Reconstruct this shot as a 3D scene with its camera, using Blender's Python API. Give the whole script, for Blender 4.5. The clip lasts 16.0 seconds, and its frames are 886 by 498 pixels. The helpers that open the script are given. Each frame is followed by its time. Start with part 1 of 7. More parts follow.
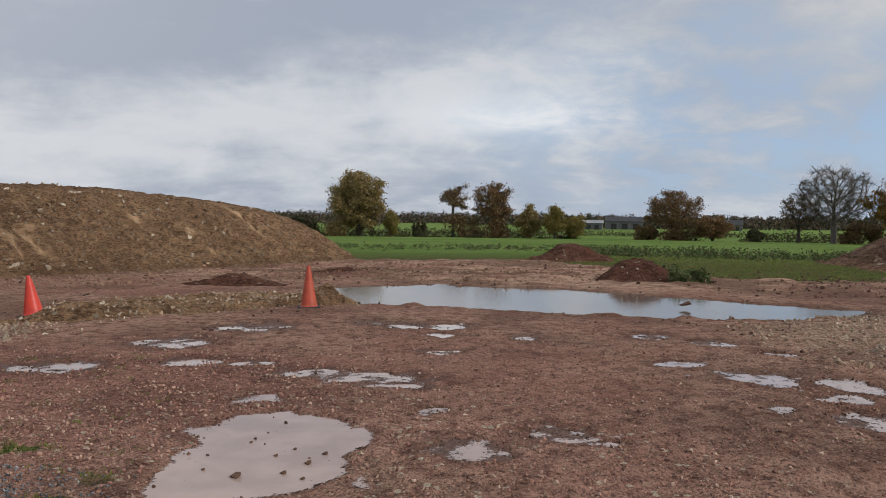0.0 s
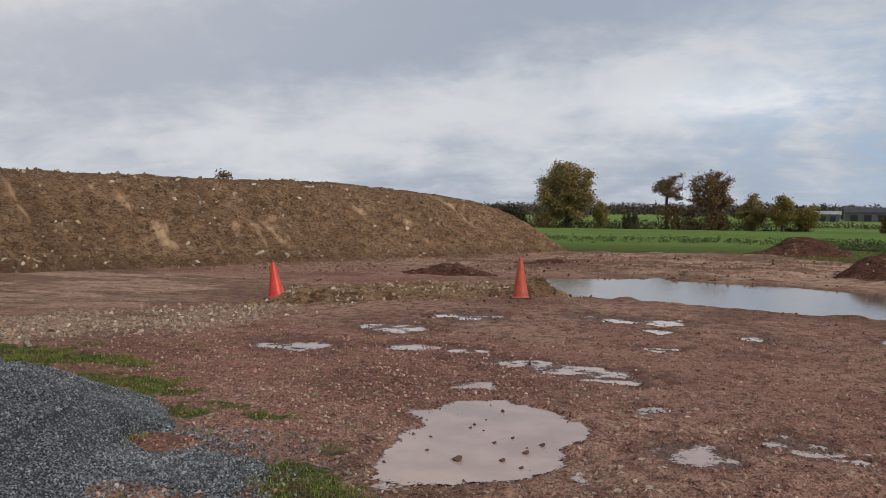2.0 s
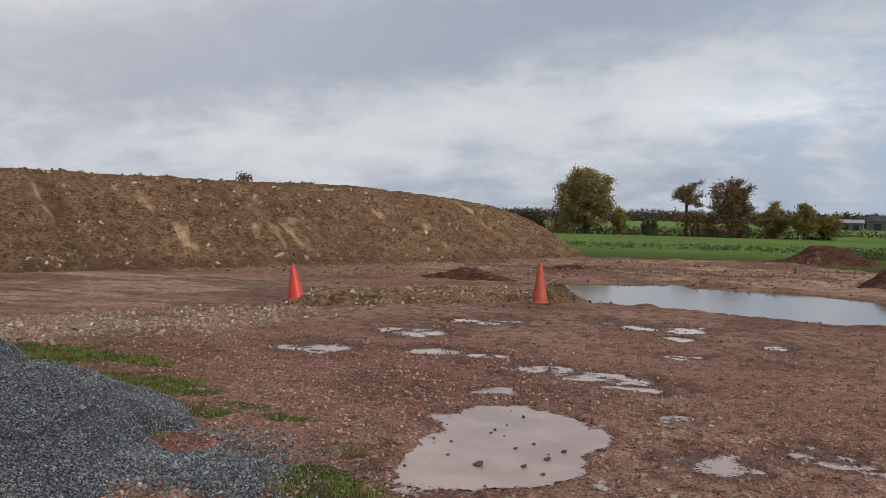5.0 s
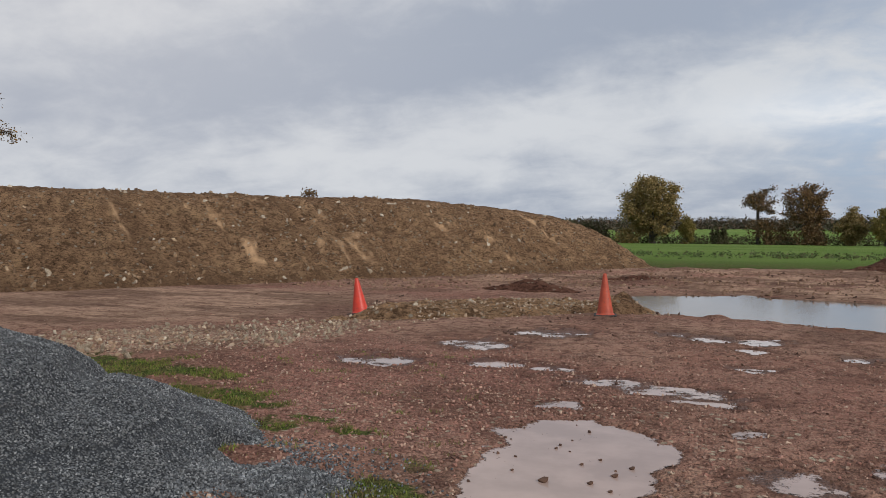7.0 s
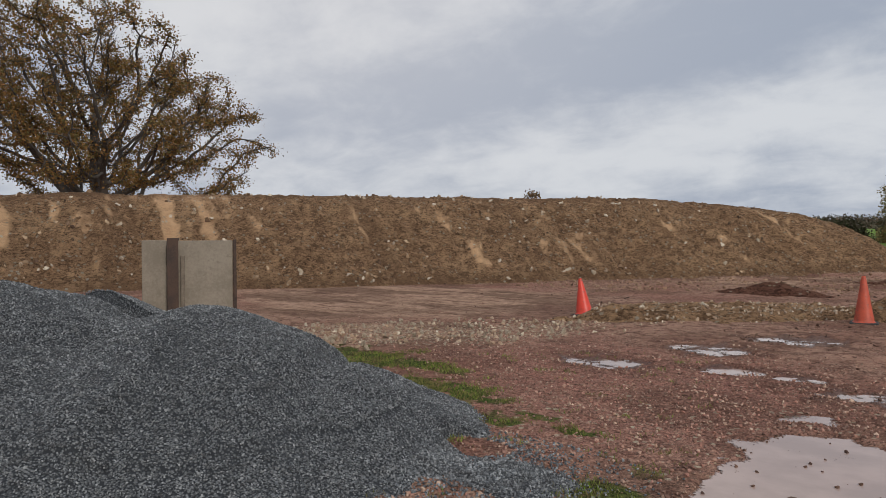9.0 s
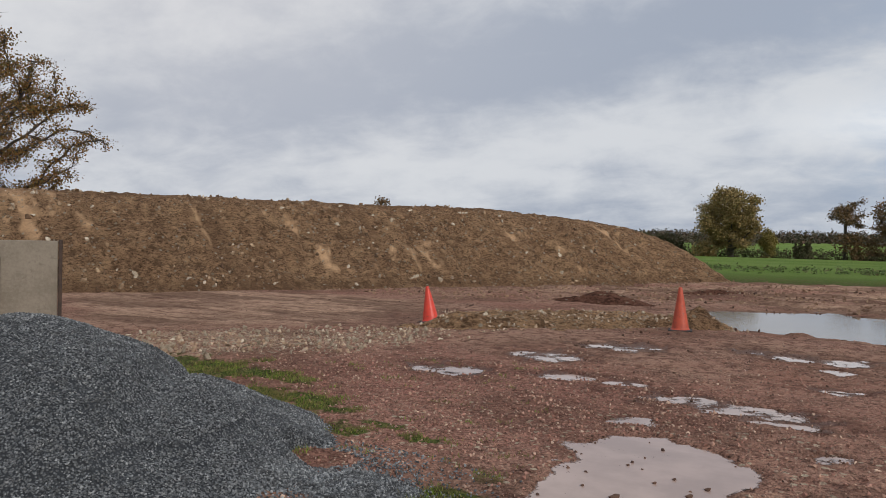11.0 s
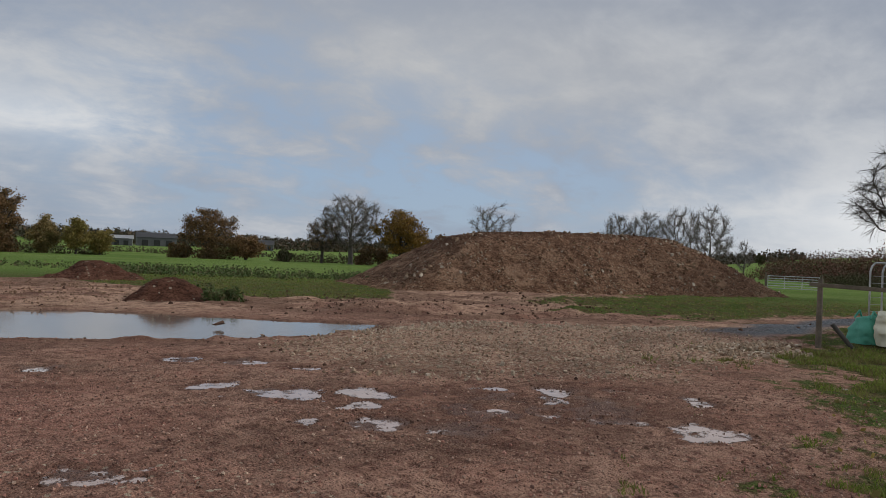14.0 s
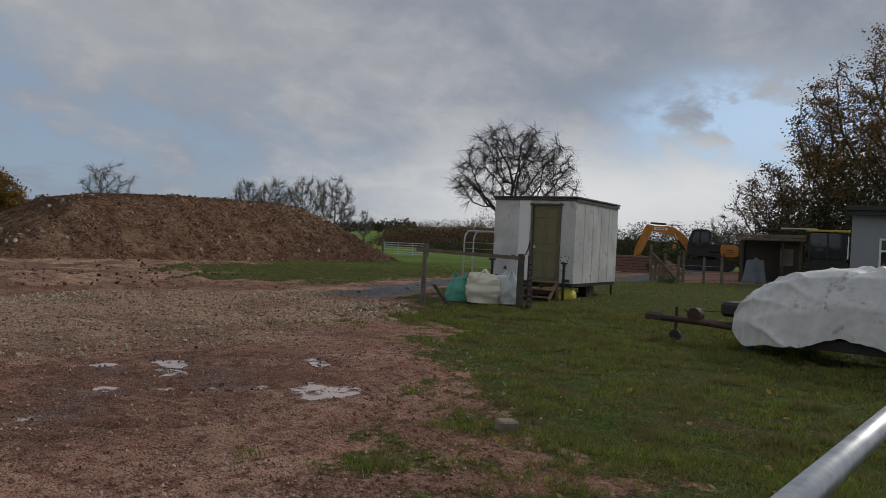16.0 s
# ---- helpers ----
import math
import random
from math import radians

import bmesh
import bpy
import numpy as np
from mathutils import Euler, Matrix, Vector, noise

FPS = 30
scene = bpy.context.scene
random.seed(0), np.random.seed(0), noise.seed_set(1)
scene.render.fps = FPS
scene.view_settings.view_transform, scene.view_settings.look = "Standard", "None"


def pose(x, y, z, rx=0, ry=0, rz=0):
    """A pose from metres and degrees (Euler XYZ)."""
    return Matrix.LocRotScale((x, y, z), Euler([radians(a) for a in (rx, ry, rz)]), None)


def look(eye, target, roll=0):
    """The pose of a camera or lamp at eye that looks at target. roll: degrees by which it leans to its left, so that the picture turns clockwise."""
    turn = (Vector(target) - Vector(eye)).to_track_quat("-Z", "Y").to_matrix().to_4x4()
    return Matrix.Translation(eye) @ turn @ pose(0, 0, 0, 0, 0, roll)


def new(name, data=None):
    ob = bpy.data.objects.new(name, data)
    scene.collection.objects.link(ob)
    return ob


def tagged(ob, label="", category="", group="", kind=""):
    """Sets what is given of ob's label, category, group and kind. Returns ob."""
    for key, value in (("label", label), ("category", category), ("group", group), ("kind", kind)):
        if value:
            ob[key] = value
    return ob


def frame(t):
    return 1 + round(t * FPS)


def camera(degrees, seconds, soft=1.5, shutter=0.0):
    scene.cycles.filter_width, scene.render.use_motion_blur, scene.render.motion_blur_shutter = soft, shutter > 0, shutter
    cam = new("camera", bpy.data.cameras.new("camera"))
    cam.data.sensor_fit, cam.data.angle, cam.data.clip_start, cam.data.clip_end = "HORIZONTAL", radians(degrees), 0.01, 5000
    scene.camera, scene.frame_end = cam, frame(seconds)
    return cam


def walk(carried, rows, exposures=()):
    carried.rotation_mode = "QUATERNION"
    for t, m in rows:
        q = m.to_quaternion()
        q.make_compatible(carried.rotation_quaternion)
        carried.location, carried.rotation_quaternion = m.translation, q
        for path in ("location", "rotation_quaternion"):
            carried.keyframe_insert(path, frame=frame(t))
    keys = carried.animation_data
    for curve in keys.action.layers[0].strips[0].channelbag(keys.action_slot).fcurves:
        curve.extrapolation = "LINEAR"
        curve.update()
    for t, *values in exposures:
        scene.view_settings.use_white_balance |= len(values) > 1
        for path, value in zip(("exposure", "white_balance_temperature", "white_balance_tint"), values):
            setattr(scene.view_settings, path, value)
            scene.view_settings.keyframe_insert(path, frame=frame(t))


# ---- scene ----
# ---------------------------------------------------------------- camera
cam = camera(62.68, 16.0, soft=0.65)
ROWS = [
    (0.00, 0.075, -0.028, 1.576, 88.34, -0.68, 0.06),
    (0.50, 0.056, -0.035, 1.583, 88.25, -0.72, 4.56),
    (1.00, 0.044, -0.021, 1.575, 88.21, -0.78, 8.47),
    (1.50, 0.025, -0.019, 1.574, 87.87, -0.77, 12.38),
    (2.00, -0.009, -0.028, 1.581, 87.47, -0.73, 16.30),
    (2.50, -0.026, -0.027, 1.587, 87.25, -0.73, 20.16),
    (3.00, -0.054, -0.032, 1.587, 87.16, -0.87, 23.04),
    (3.50, -0.065, -0.038, 1.583, 87.06, -0.87, 24.48),
    (4.00, -0.054, -0.041, 1.579, 87.06, -1.09, 23.37),
    (4.20, -0.052, -0.041, 1.578, 87.15, -1.22, 21.81),
    (5.25, -0.050, -0.015, 1.572, 87.95, -1.35, 17.40),
    (6.30, -0.046, 0.009, 1.560, 88.81, -1.64, 18.46),
    (6.50, -0.050, 0.008, 1.573, 88.77, -1.07, 19.60),
    (7.00, -0.045, 0.002, 1.579, 88.68, -0.42, 22.62),
    (7.50, -0.051, 0.001, 1.573, 88.49, 0.24, 25.81),
    (8.00, -0.061, 0.020, 1.566, 88.53, 0.72, 30.20),
    (8.50, -0.072, 0.018, 1.570, 88.49, 0.68, 35.53),
    (8.70, -0.066, 0.024, 1.546, 88.62, 0.41, 37.79),
    (9.75, -0.070, 0.010, 1.570, 88.90, 0.00, 41.30),
    (10.80, -0.057, -0.008, 1.588, 89.18, -0.99, 32.04),
    (11.00, -0.053, -0.022, 1.588, 89.31, -1.33, 28.16),
    (11.50, -0.060, -0.010, 1.586, 89.80, -1.89, 17.46),
    (12.00, -0.031, 0.030, 1.584, 90.20, -2.06, 6.76),
    (12.50, -0.022, 0.026, 1.599, 90.81, -2.59, -4.92),
    (13.00, 0.006, 0.048, 1.595, 91.23, -2.36, -15.64),
    (13.50, 0.031, 0.034, 1.607, 91.01, -2.04, -25.72),
    (14.00, 0.073, 0.021, 1.602, 90.71, -2.26, -35.44),
    (14.50, 0.110, 0.033, 1.601, 90.01, -2.27, -44.29),
    (15.00, 0.130, 0.027, 1.601, 89.36, -2.57, -52.04),
    (15.50, 0.159, 0.028, 1.587, 89.25, -2.75, -58.42),
    (16.00, 0.167, 0.005, 1.588, 89.34, -2.75, -64.06),
]
EXPOSURES = [(0.0, 0.36), (8.7, 0.36), (11.0, 0.38), (12.0, 0.34), (12.8, 0.14), (14.5, 0.1), (16.0, -0.18)]
walk(cam, [(r[0], pose(*r[1:])) for r in ROWS], EXPOSURES)

# ---------------------------------------------------------------- node helpers
class Graph:
    """Small helper to write node trees as expressions."""

    def __init__(self, tree):
        self.t, self.n, self.l = tree, tree.nodes, tree.links
        self.n.clear()

    def node(self, kind, operation="", data_type="", blend_type="", interpolation_type="", attribute_name="", use_clamp=False):
        nd = self.n.new(kind)
        if operation:
            nd.operation, nd.use_clamp = operation, use_clamp
        if data_type:
            nd.data_type, nd.blend_type = data_type, blend_type
        if interpolation_type:
            nd.interpolation_type = interpolation_type
        if attribute_name:
            nd.attribute_name = attribute_name
        return nd

    def put(self, sock, v):
        if isinstance(v, bpy.types.NodeSocket):
            self.l.new(v, sock)
        elif isinstance(v, (tuple, list)) and len(v) == 3 and sock.type == "RGBA":
            sock.default_value = (*v, 1)
        else:
            sock.default_value = v

    def math(self, op, a, b=0.0, c=0.0, clamp=False):
        nd = self.node("ShaderNodeMath", operation=op, use_clamp=clamp)
        for i, v in enumerate((a, b, c)):
            self.put(nd.inputs[i], v)
        return nd.outputs[0]

    def mix(self, f, a, b, mode="MIX"):
        nd = self.node("ShaderNodeMix", data_type="RGBA", blend_type=mode)
        self.put(nd.inputs[0], f), self.put(nd.inputs[6], a), self.put(nd.inputs[7], b)
        return nd.outputs[2]

    def ramp(self, v, a, b, lo=0.0, hi=1.0):
        nd = self.node("ShaderNodeMapRange", interpolation_type="SMOOTHSTEP")
        for s, q in zip(nd.inputs, (v, a, b, lo, hi)):
            self.put(s, q)
        return nd.outputs[0]

    def noise(self, vec, scale, detail=4.0, rough=0.55, distort=0.0):
        nd = self.node("ShaderNodeTexNoise")
        self.put(nd.inputs["Vector"], vec)
        for k, v in (("Scale", scale), ("Detail", detail), ("Roughness", rough), ("Distortion", distort)):
            nd.inputs[k].default_value = v
        return nd.outputs[0]

    def voronoi(self, vec, scale, rnd=1.0):
        nd = self.node("ShaderNodeTexVoronoi")
        self.put(nd.inputs["Vector"], vec)
        nd.inputs["Scale"].default_value, nd.inputs["Randomness"].default_value = scale, rnd
        return nd.outputs[0], nd.outputs[1]

    def stretch(self, vec, s):
        nd = self.node("ShaderNodeMapping")
        self.put(nd.inputs["Vector"], vec)
        nd.inputs["Scale"].default_value = s
        return nd.outputs[0]

    def grey(self, col):
        nd = self.node("ShaderNodeSeparateColor")
        self.put(nd.inputs[0], col)
        return nd.outputs[0], nd.outputs[1], nd.outputs[2]

    def bump(self, h, dist, strength=1.0, normal=None):
        nd = self.node("ShaderNodeBump")
        self.put(nd.inputs["Height"], h)
        nd.inputs["Distance"].default_value, nd.inputs["Strength"].default_value = dist, strength
        if normal:
            self.put(nd.inputs["Normal"], normal)
        return nd.outputs[0]

    def finish(self, color, rough, normal=None, **more):
        b = self.node("ShaderNodeBsdfPrincipled")
        self.put(b.inputs["Base Color"], color), self.put(b.inputs["Roughness"], rough)
        if normal:
            self.put(b.inputs["Normal"], normal)
        for k, v in more.items():
            self.put(b.inputs[k.replace("_", " ")], v)
        out = self.node("ShaderNodeOutputMaterial")
        self.l.new(b.outputs[0], out.inputs[0])
        return b


def material(name):
    m = bpy.data.materials.new(name)
    m.use_nodes = True
    return m, Graph(m.node_tree)


# ---------------------------------------------------------------- sky and sun
SUN_AZ, SUN_EL = 114.0, 31.0
world = bpy.data.worlds.new("world")
world.use_nodes = True
scene.world = world
g = Graph(world.node_tree)
sky = g.node("ShaderNodeTexSky")
sky.sky_type, sky.sun_disc, sky.sun_elevation, sky.sun_rotation = "NISHITA", False, radians(SUN_EL), radians(SUN_AZ)
coord = g.node("ShaderNodeTexCoord").outputs["Generated"]
sep = g.node("ShaderNodeSeparateXYZ")
g.put(sep.inputs[0], coord)
dx, dy, dz = sep.outputs
up = g.math("MAXIMUM", dz, 0.0)
azm = g.math("MULTIPLY", g.math("ARCTAN2", dx, dy), 57.2958)
elv = g.math("MULTIPLY", g.math("ARCSINE", up), 57.2958)
# cloud sheet seen in perspective
den = g.math("ADD", up, 0.30)
flat = g.node("ShaderNodeCombineXYZ")
g.put(flat.inputs[0], g.math("DIVIDE", dx, den)), g.put(flat.inputs[1], g.math("DIVIDE", dy, den))
sheet = flat.outputs[0]
n_big = g.noise(g.stretch(sheet, (0.9, 1.0, 1.0)), 1.5, 6.0, 0.5, 0.4)
n_mid = g.noise(g.stretch(sheet, (1.0, 1.25, 1.0)), 4.2, 9.0, 0.60, 0.35)
n_fine = g.noise(g.stretch(coord, (1.0, 1.0, 1.7)), 8.0, 9.0, 0.58, 0.3)


def lobe(az0, el0, wa, we, tilt=0.0):
    """A soft lobe of the sky round a direction; tilt leans it along the azimuth."""
    da = g.math("SUBTRACT", azm, az0)
    de = g.math("SUBTRACT", g.math("SUBTRACT", elv, el0), g.math("MULTIPLY", da, tilt))
    q = g.math("ADD", g.math("POWER", g.math("DIVIDE", da, wa), 2.0), g.math("POWER", g.math("DIVIDE", de, we), 2.0))
    return g.math("EXPONENT", g.math("MULTIPLY", q, -1.0))


def add_up(*terms):
    out = 0.0
    for weight, l in terms:
        out = g.math("ADD", out, g.math("MULTIPLY", l, weight))
    return out


bright = add_up((1.0, lobe(-12, 8.4, 28, 2.7, 0.13)), (0.7, lobe(7, 8.5, 9, 2.3)), (1.3, lobe(74, 3.5, 16, 5)), (0.45, lobe(-50, 20, 22, 14)), (0.45, lobe(38, 14.5, 26, 4, -0.06)), (0.5, lobe(92, 6, 8, 4)))
shade = add_up((1.0, lobe(-34, 11.5, 26, 3.2, 0.14)), (0.9, lobe(80, 10.5, 9, 1.8, -0.15)), (0.35, lobe(58, 21, 30, 4, -0.1)), (0.45, lobe(16, 22, 22, 8)), (0.55, lobe(46, 12, 20, 7)), (0.3, lobe(-5, 17, 16, 3)), (0.5, lobe(26, 8, 12, 5)), (0.6, lobe(25, 17, 10, 5)), (0.5, lobe(-22, 13, 14, 4)))
blue = add_up((0.6, lobe(13, 6.5, 10, 6)), (1.15, lobe(36, 5, 20, 5)), (3.2, lobe(87, 9.6, 8.0, 3.0)), (0.5, lobe(18, 15, 14, 4)), (0.35, lobe(30, 10, 14, 4)))
value = g.math("ADD", g.math("ADD", g.math("MULTIPLY", n_big, 0.75), g.math("MULTIPLY", n_mid, 0.62)), g.math("MULTIPLY", g.math("SUBTRACT", n_fine, 0.5), 0.62))
value = g.math("ADD", value, g.math("SUBTRACT", g.math("MULTIPLY", bright, 0.28), g.math("MULTIPLY", shade, 0.32)))
light = g.ramp(value, 0.40, 1.02)
cloud = g.mix(light, (0.265, 0.302, 0.372), (0.495, 0.515, 0.545))
cloud = g.mix(g.math("MULTIPLY", lobe(-50, 22, 26, 18), 0.4), cloud, (0.60, 0.575, 0.57))
cloud = g.mix(g.math("MULTIPLY", lobe(36, 14, 24, 6), 0.5), cloud, (0.47, 0.465, 0.455))
cloud = g.mix(add_up((0.75, lobe(74, 3.5, 14, 4.0)), (0.5, lobe(90, 5, 9, 3)), (0.35, lobe(6, 8.6, 8, 1.6))), cloud, (0.86, 0.87, 0.875))
gap = g.math("MULTIPLY", blue, g.ramp(g.math("ADD", g.math("MULTIPLY", n_mid, 0.55), g.math("MULTIPLY", n_fine, 0.45)), 0.62, 0.38), clamp=True)
clear = g.mix(1.0, sky.outputs[0], (0.095, 0.095, 0.095), "MULTIPLY")
clear = g.mix(0.8, clear, g.mix(lobe(86, 9.5, 12, 6), (0.29, 0.385, 0.53), (0.46, 0.64, 0.88)))
total = g.mix(gap, cloud, clear)
bg = g.node("ShaderNodeBackground")
g.put(bg.inputs[0], total)
bg.inputs[1].default_value = 1.0
g.l.new(bg.outputs[0], g.node("ShaderNodeOutputWorld").inputs[0])

sun = new("sun", bpy.data.lights.new("sun", "SUN"))
sun.data.energy, sun.data.angle, sun.data.color = 1.5, radians(14), (1.0, 0.95, 0.88)
sun.matrix_world = look((0, 0, 0), (-math.sin(radians(SUN_AZ)) * math.cos(radians(SUN_EL)), -math.cos(radians(SUN_AZ)) * math.cos(radians(SUN_EL)), -math.sin(radians(SUN_EL))))

# ---------------------------------------------------------------- array noise
def lattice(ix, iy, seed):
    h = (ix.astype(np.int64) * 374761393 + iy.astype(np.int64) * 668265263 + seed * 974634541) & 0xFFFFFFFF
    h = ((h ^ (h >> 13)) * 1274126177) & 0xFFFFFFFF
    h = ((h ^ (h >> 16)) * 2246822519) & 0xFFFFFFFF
    return ((h ^ (h >> 15)) & 0xFFFFFF) / float(0xFFFFFF)


def value_noise(x, y, seed=0):
    ix, iy = np.floor(x), np.floor(y)
    fx, fy = x - ix, y - iy
    fx, fy = fx * fx * (3 - 2 * fx), fy * fy * (3 - 2 * fy)
    a, b = lattice(ix, iy, seed), lattice(ix + 1, iy, seed)
    c, d = lattice(ix, iy + 1, seed), lattice(ix + 1, iy + 1, seed)
    return (a + (b - a) * fx) * (1 - fy) + (c + (d - c) * fx) * fy - 0.5


def fbm(x, y, size, octaves=4, seed=0, gain=0.5):
    """Centred noise with features of that size, about -0.5 to 0.5."""
    x, y = np.asarray(x, float), np.asarray(y, float)
    s, amp, tot = np.zeros(np.broadcast(x, y).shape), 1.0, 0.0
    ca, sa = 0.8, 0.6
    for k in range(octaves):
        s += amp * value_noise(x / size, y / size, seed + 17 * k)
        tot += amp
        amp *= gain
        size *= 0.5
        x, y = ca * x - sa * y, sa * x + ca * y
    return s / tot * 1.4


def ss(a, b, v):
    t = np.clip((np.asarray(v, float) - a) / (b - a), 0, 1)
    return t * t * (3 - 2 * t)


def polygon_depth(x, y, pts):
    """Distance to a polygon's edge, positive inside."""
    x, y = np.asarray(x, float), np.asarray(y, float)
    best, inside = np.full(x.shape, 1e9), np.zeros(x.shape, bool)
    for (x0, y0), (x1, y1) in zip(pts, pts[1:] + pts[:1]):
        ex, ey = x1 - x0, y1 - y0
        t = np.clip(((x - x0) * ex + (y - y0) * ey) / (ex * ex + ey * ey), 0, 1)
        best = np.minimum(best, np.hypot(x - x0 - t * ex, y - y0 - t * ey))
        cross = (y0 > y) != (y1 > y)
        inside ^= cross & (x < x0 + (y - y0) * ex / (ey if abs(ey) > 1e-9 else 1e-9))
    return np.where(inside, best, -best)


# ---------------------------------------------------------------- mesh helpers
def mesh_of(name, verts, faces, mats, smooth=False):
    """A mesh from arrays; all faces have the same number of corners."""
    verts, faces = np.ascontiguousarray(verts, np.float32), np.ascontiguousarray(faces, np.int32)
    me = bpy.data.meshes.new(name)
    me.vertices.add(len(verts))
    me.vertices.foreach_set("co", verts.ravel())
    me.loops.add(faces.size)
    me.loops.foreach_set("vertex_index", faces.ravel())
    me.polygons.add(len(faces))
    me.polygons.foreach_set("loop_start", np.arange(len(faces), dtype=np.int32) * faces.shape[1])
    me.polygons.foreach_set("use_smooth", np.full(len(faces), smooth, bool))
    me.update(calc_edges=True)
    for m in mats if isinstance(mats, (list, tuple)) else [mats]:
        me.materials.append(m)
    return me


def part(name, bm, mat, parent=None, label="", smooth=False):
    """Links a bmesh (or a ready mesh) as one object under a thing."""
    if isinstance(bm, bmesh.types.BMesh):
        me = bpy.data.meshes.new(name)
        bm.normal_update()
        for f in bm.faces:
            f.smooth = smooth
        bm.to_mesh(me)
        bm.free()
        me.materials.append(mat)
    else:
        me = bm
    ob = new(name, me)
    if parent:
        ob.parent = parent
    if label:
        ob["label"] = label
    return ob


def thing(name, m, label, category, group="", kind=""):
    ob = new(name)
    ob.matrix_world = m
    ob.empty_display_size = 0.2
    return tagged(ob, label, category, group, kind)


def add_box(bm, size, centre, turn=None, bevel=0.0):
    r = bmesh.ops.create_cube(bm, size=1.0)
    m = Matrix.Translation(centre) @ (turn.to_4x4() if turn else Matrix()) @ Matrix.Diagonal((*size, 1))
    bmesh.ops.transform(bm, matrix=m, verts=r["verts"])
    if bevel:
        es = {e for v in r["verts"] for e in v.link_edges}
        bmesh.ops.bevel(bm, geom=list(es), offset=bevel, segments=1, affect="EDGES", profile=0.6)
    return bm


def box(size, centre=(0, 0, 0), turn=None, bevel=0.0):
    return add_box(bmesh.new(), size, centre, turn, bevel)


def add_tube(bm, a, b, r0, r1=None, seg=10, cap=True):
    a, b = Vector(a), Vector(b)
    d = b - a
    r = bmesh.ops.create_cone(bm, cap_ends=cap, segments=seg, radius1=r0, radius2=r0 if r1 is None else r1, depth=d.length)
    m = Matrix.Translation((a + b) / 2) @ d.to_track_quat("Z", "Y").to_matrix().to_4x4()
    bmesh.ops.transform(bm, matrix=m, verts=r["verts"])
    return bm


def tube(a, b, r0, r1=None, seg=10):
    return add_tube(bmesh.new(), a, b, r0, r1, seg)


def prism(pts, depth, axis="y", centre=0.0, bevel=0.0):
    """A profile of (x, z) points given thickness along y."""
    bm = bmesh.new()
    vs = [bm.verts.new((x, centre - depth / 2, z)) for x, z in pts]
    f = bm.faces.new(vs)
    ex = bmesh.ops.extrude_face_region(bm, geom=[f])
    bmesh.ops.translate(bm, vec=(0, depth, 0), verts=[v for v in ex["geom"] if isinstance(v, bmesh.types.BMVert)])
    bmesh.ops.recalc_face_normals(bm, faces=bm.faces)
    if bevel:
        bmesh.ops.bevel(bm, geom=list(bm.edges), offset=bevel, segments=1, affect="EDGES")
    return bm


def lumps(n, seed):
    """Small angular stone shapes: convex hulls of a few points."""
    rng, out = np.random.RandomState(seed), []
    for k in range(n):
        bm = bmesh.new()
        p = rng.normal(size=(11, 3))
        p /= np.linalg.norm(p, axis=1)[:, None]
        p *= rng.uniform(0.7, 1.0, (11, 1)) * np.array([1.0, rng.uniform(0.6, 0.95), rng.uniform(0.45, 0.8)])
        for q in p:
            bm.verts.new(q)
        bmesh.ops.convex_hull(bm, input=bm.verts)
        bmesh.ops.delete(bm, geom=[v for v in bm.verts if not v.link_faces], context="VERTS")
        bmesh.ops.triangulate(bm, faces=bm.faces)
        bm.verts.index_update()
        out.append((np.array([v.co[:] for v in bm.verts]), np.array([[v.index for v in f.verts] for f in bm.faces])))
        bm.free()
    return out


STONES = lumps(8, 5)
CHIPS = [(np.array([(1, 0, 0), (-1, 0.2, 0), (0, 1, 0.1), (0.1, -1, 0), (0, 0.1, 0.8), (0.1, 0, -0.8)], float) * s, np.array([(0, 2, 4), (2, 1, 4), (1, 3, 4), (3, 0, 4), (2, 0, 5), (1, 2, 5), (3, 1, 5), (0, 3, 5)])) for s in ((1, 0.7, 0.7), (0.9, 1, 0.6), (0.8, 0.7, 1))]


def scatter(shapes, pos, size, rng):
    """Many turned copies of the shapes joined: verts and triangles."""
    V, F, base = [], [], 0
    pick = rng.randint(0, len(shapes), len(pos))
    for k, (sv, sf) in enumerate(shapes):
        i = np.where(pick == k)[0]
        if not len(i):
            continue
        q = rng.normal(size=(len(i), 4))
        q /= np.linalg.norm(q, axis=1)[:, None]
        w, x, y, z = q.T
        R = np.stack([1 - 2 * (y * y + z * z), 2 * (x * y - z * w), 2 * (x * z + y * w), 2 * (x * y + z * w), 1 - 2 * (x * x + z * z), 2 * (y * z - x * w), 2 * (x * z - y * w), 2 * (y * z + x * w), 1 - 2 * (x * x + y * y)], 1).reshape(-1, 3, 3)
        v = np.einsum("nij,kj->nki", R, sv) * size[i][:, None, None] + pos[i][:, None, :]
        V.append(v.reshape(-1, 3))
        F.append((sf[None] + (base + np.arange(len(i)) * len(sv))[:, None, None]).reshape(-1, 3))
        base += len(i) * len(sv)
    return np.concatenate(V), np.concatenate(F)


def blades(pos, height, width, rng, lean=0.5):
    """Single bent grass blades as thin triangles."""
    n = len(pos)
    a = rng.uniform(0, 2 * np.pi, n)
    side = np.stack([np.cos(a), np.sin(a), np.zeros(n)], 1) * width[:, None]
    b = rng.uniform(0, 2 * np.pi, n)
    tip = np.stack([np.cos(b) * lean * height * rng.uniform(0.2, 1, n), np.sin(b) * lean * height * rng.uniform(0.2, 1, n), height], 1)
    V = np.stack([pos - side, pos + side, pos + tip], 1).reshape(-1, 3)
    return V, np.arange(3 * n).reshape(-1, 3)

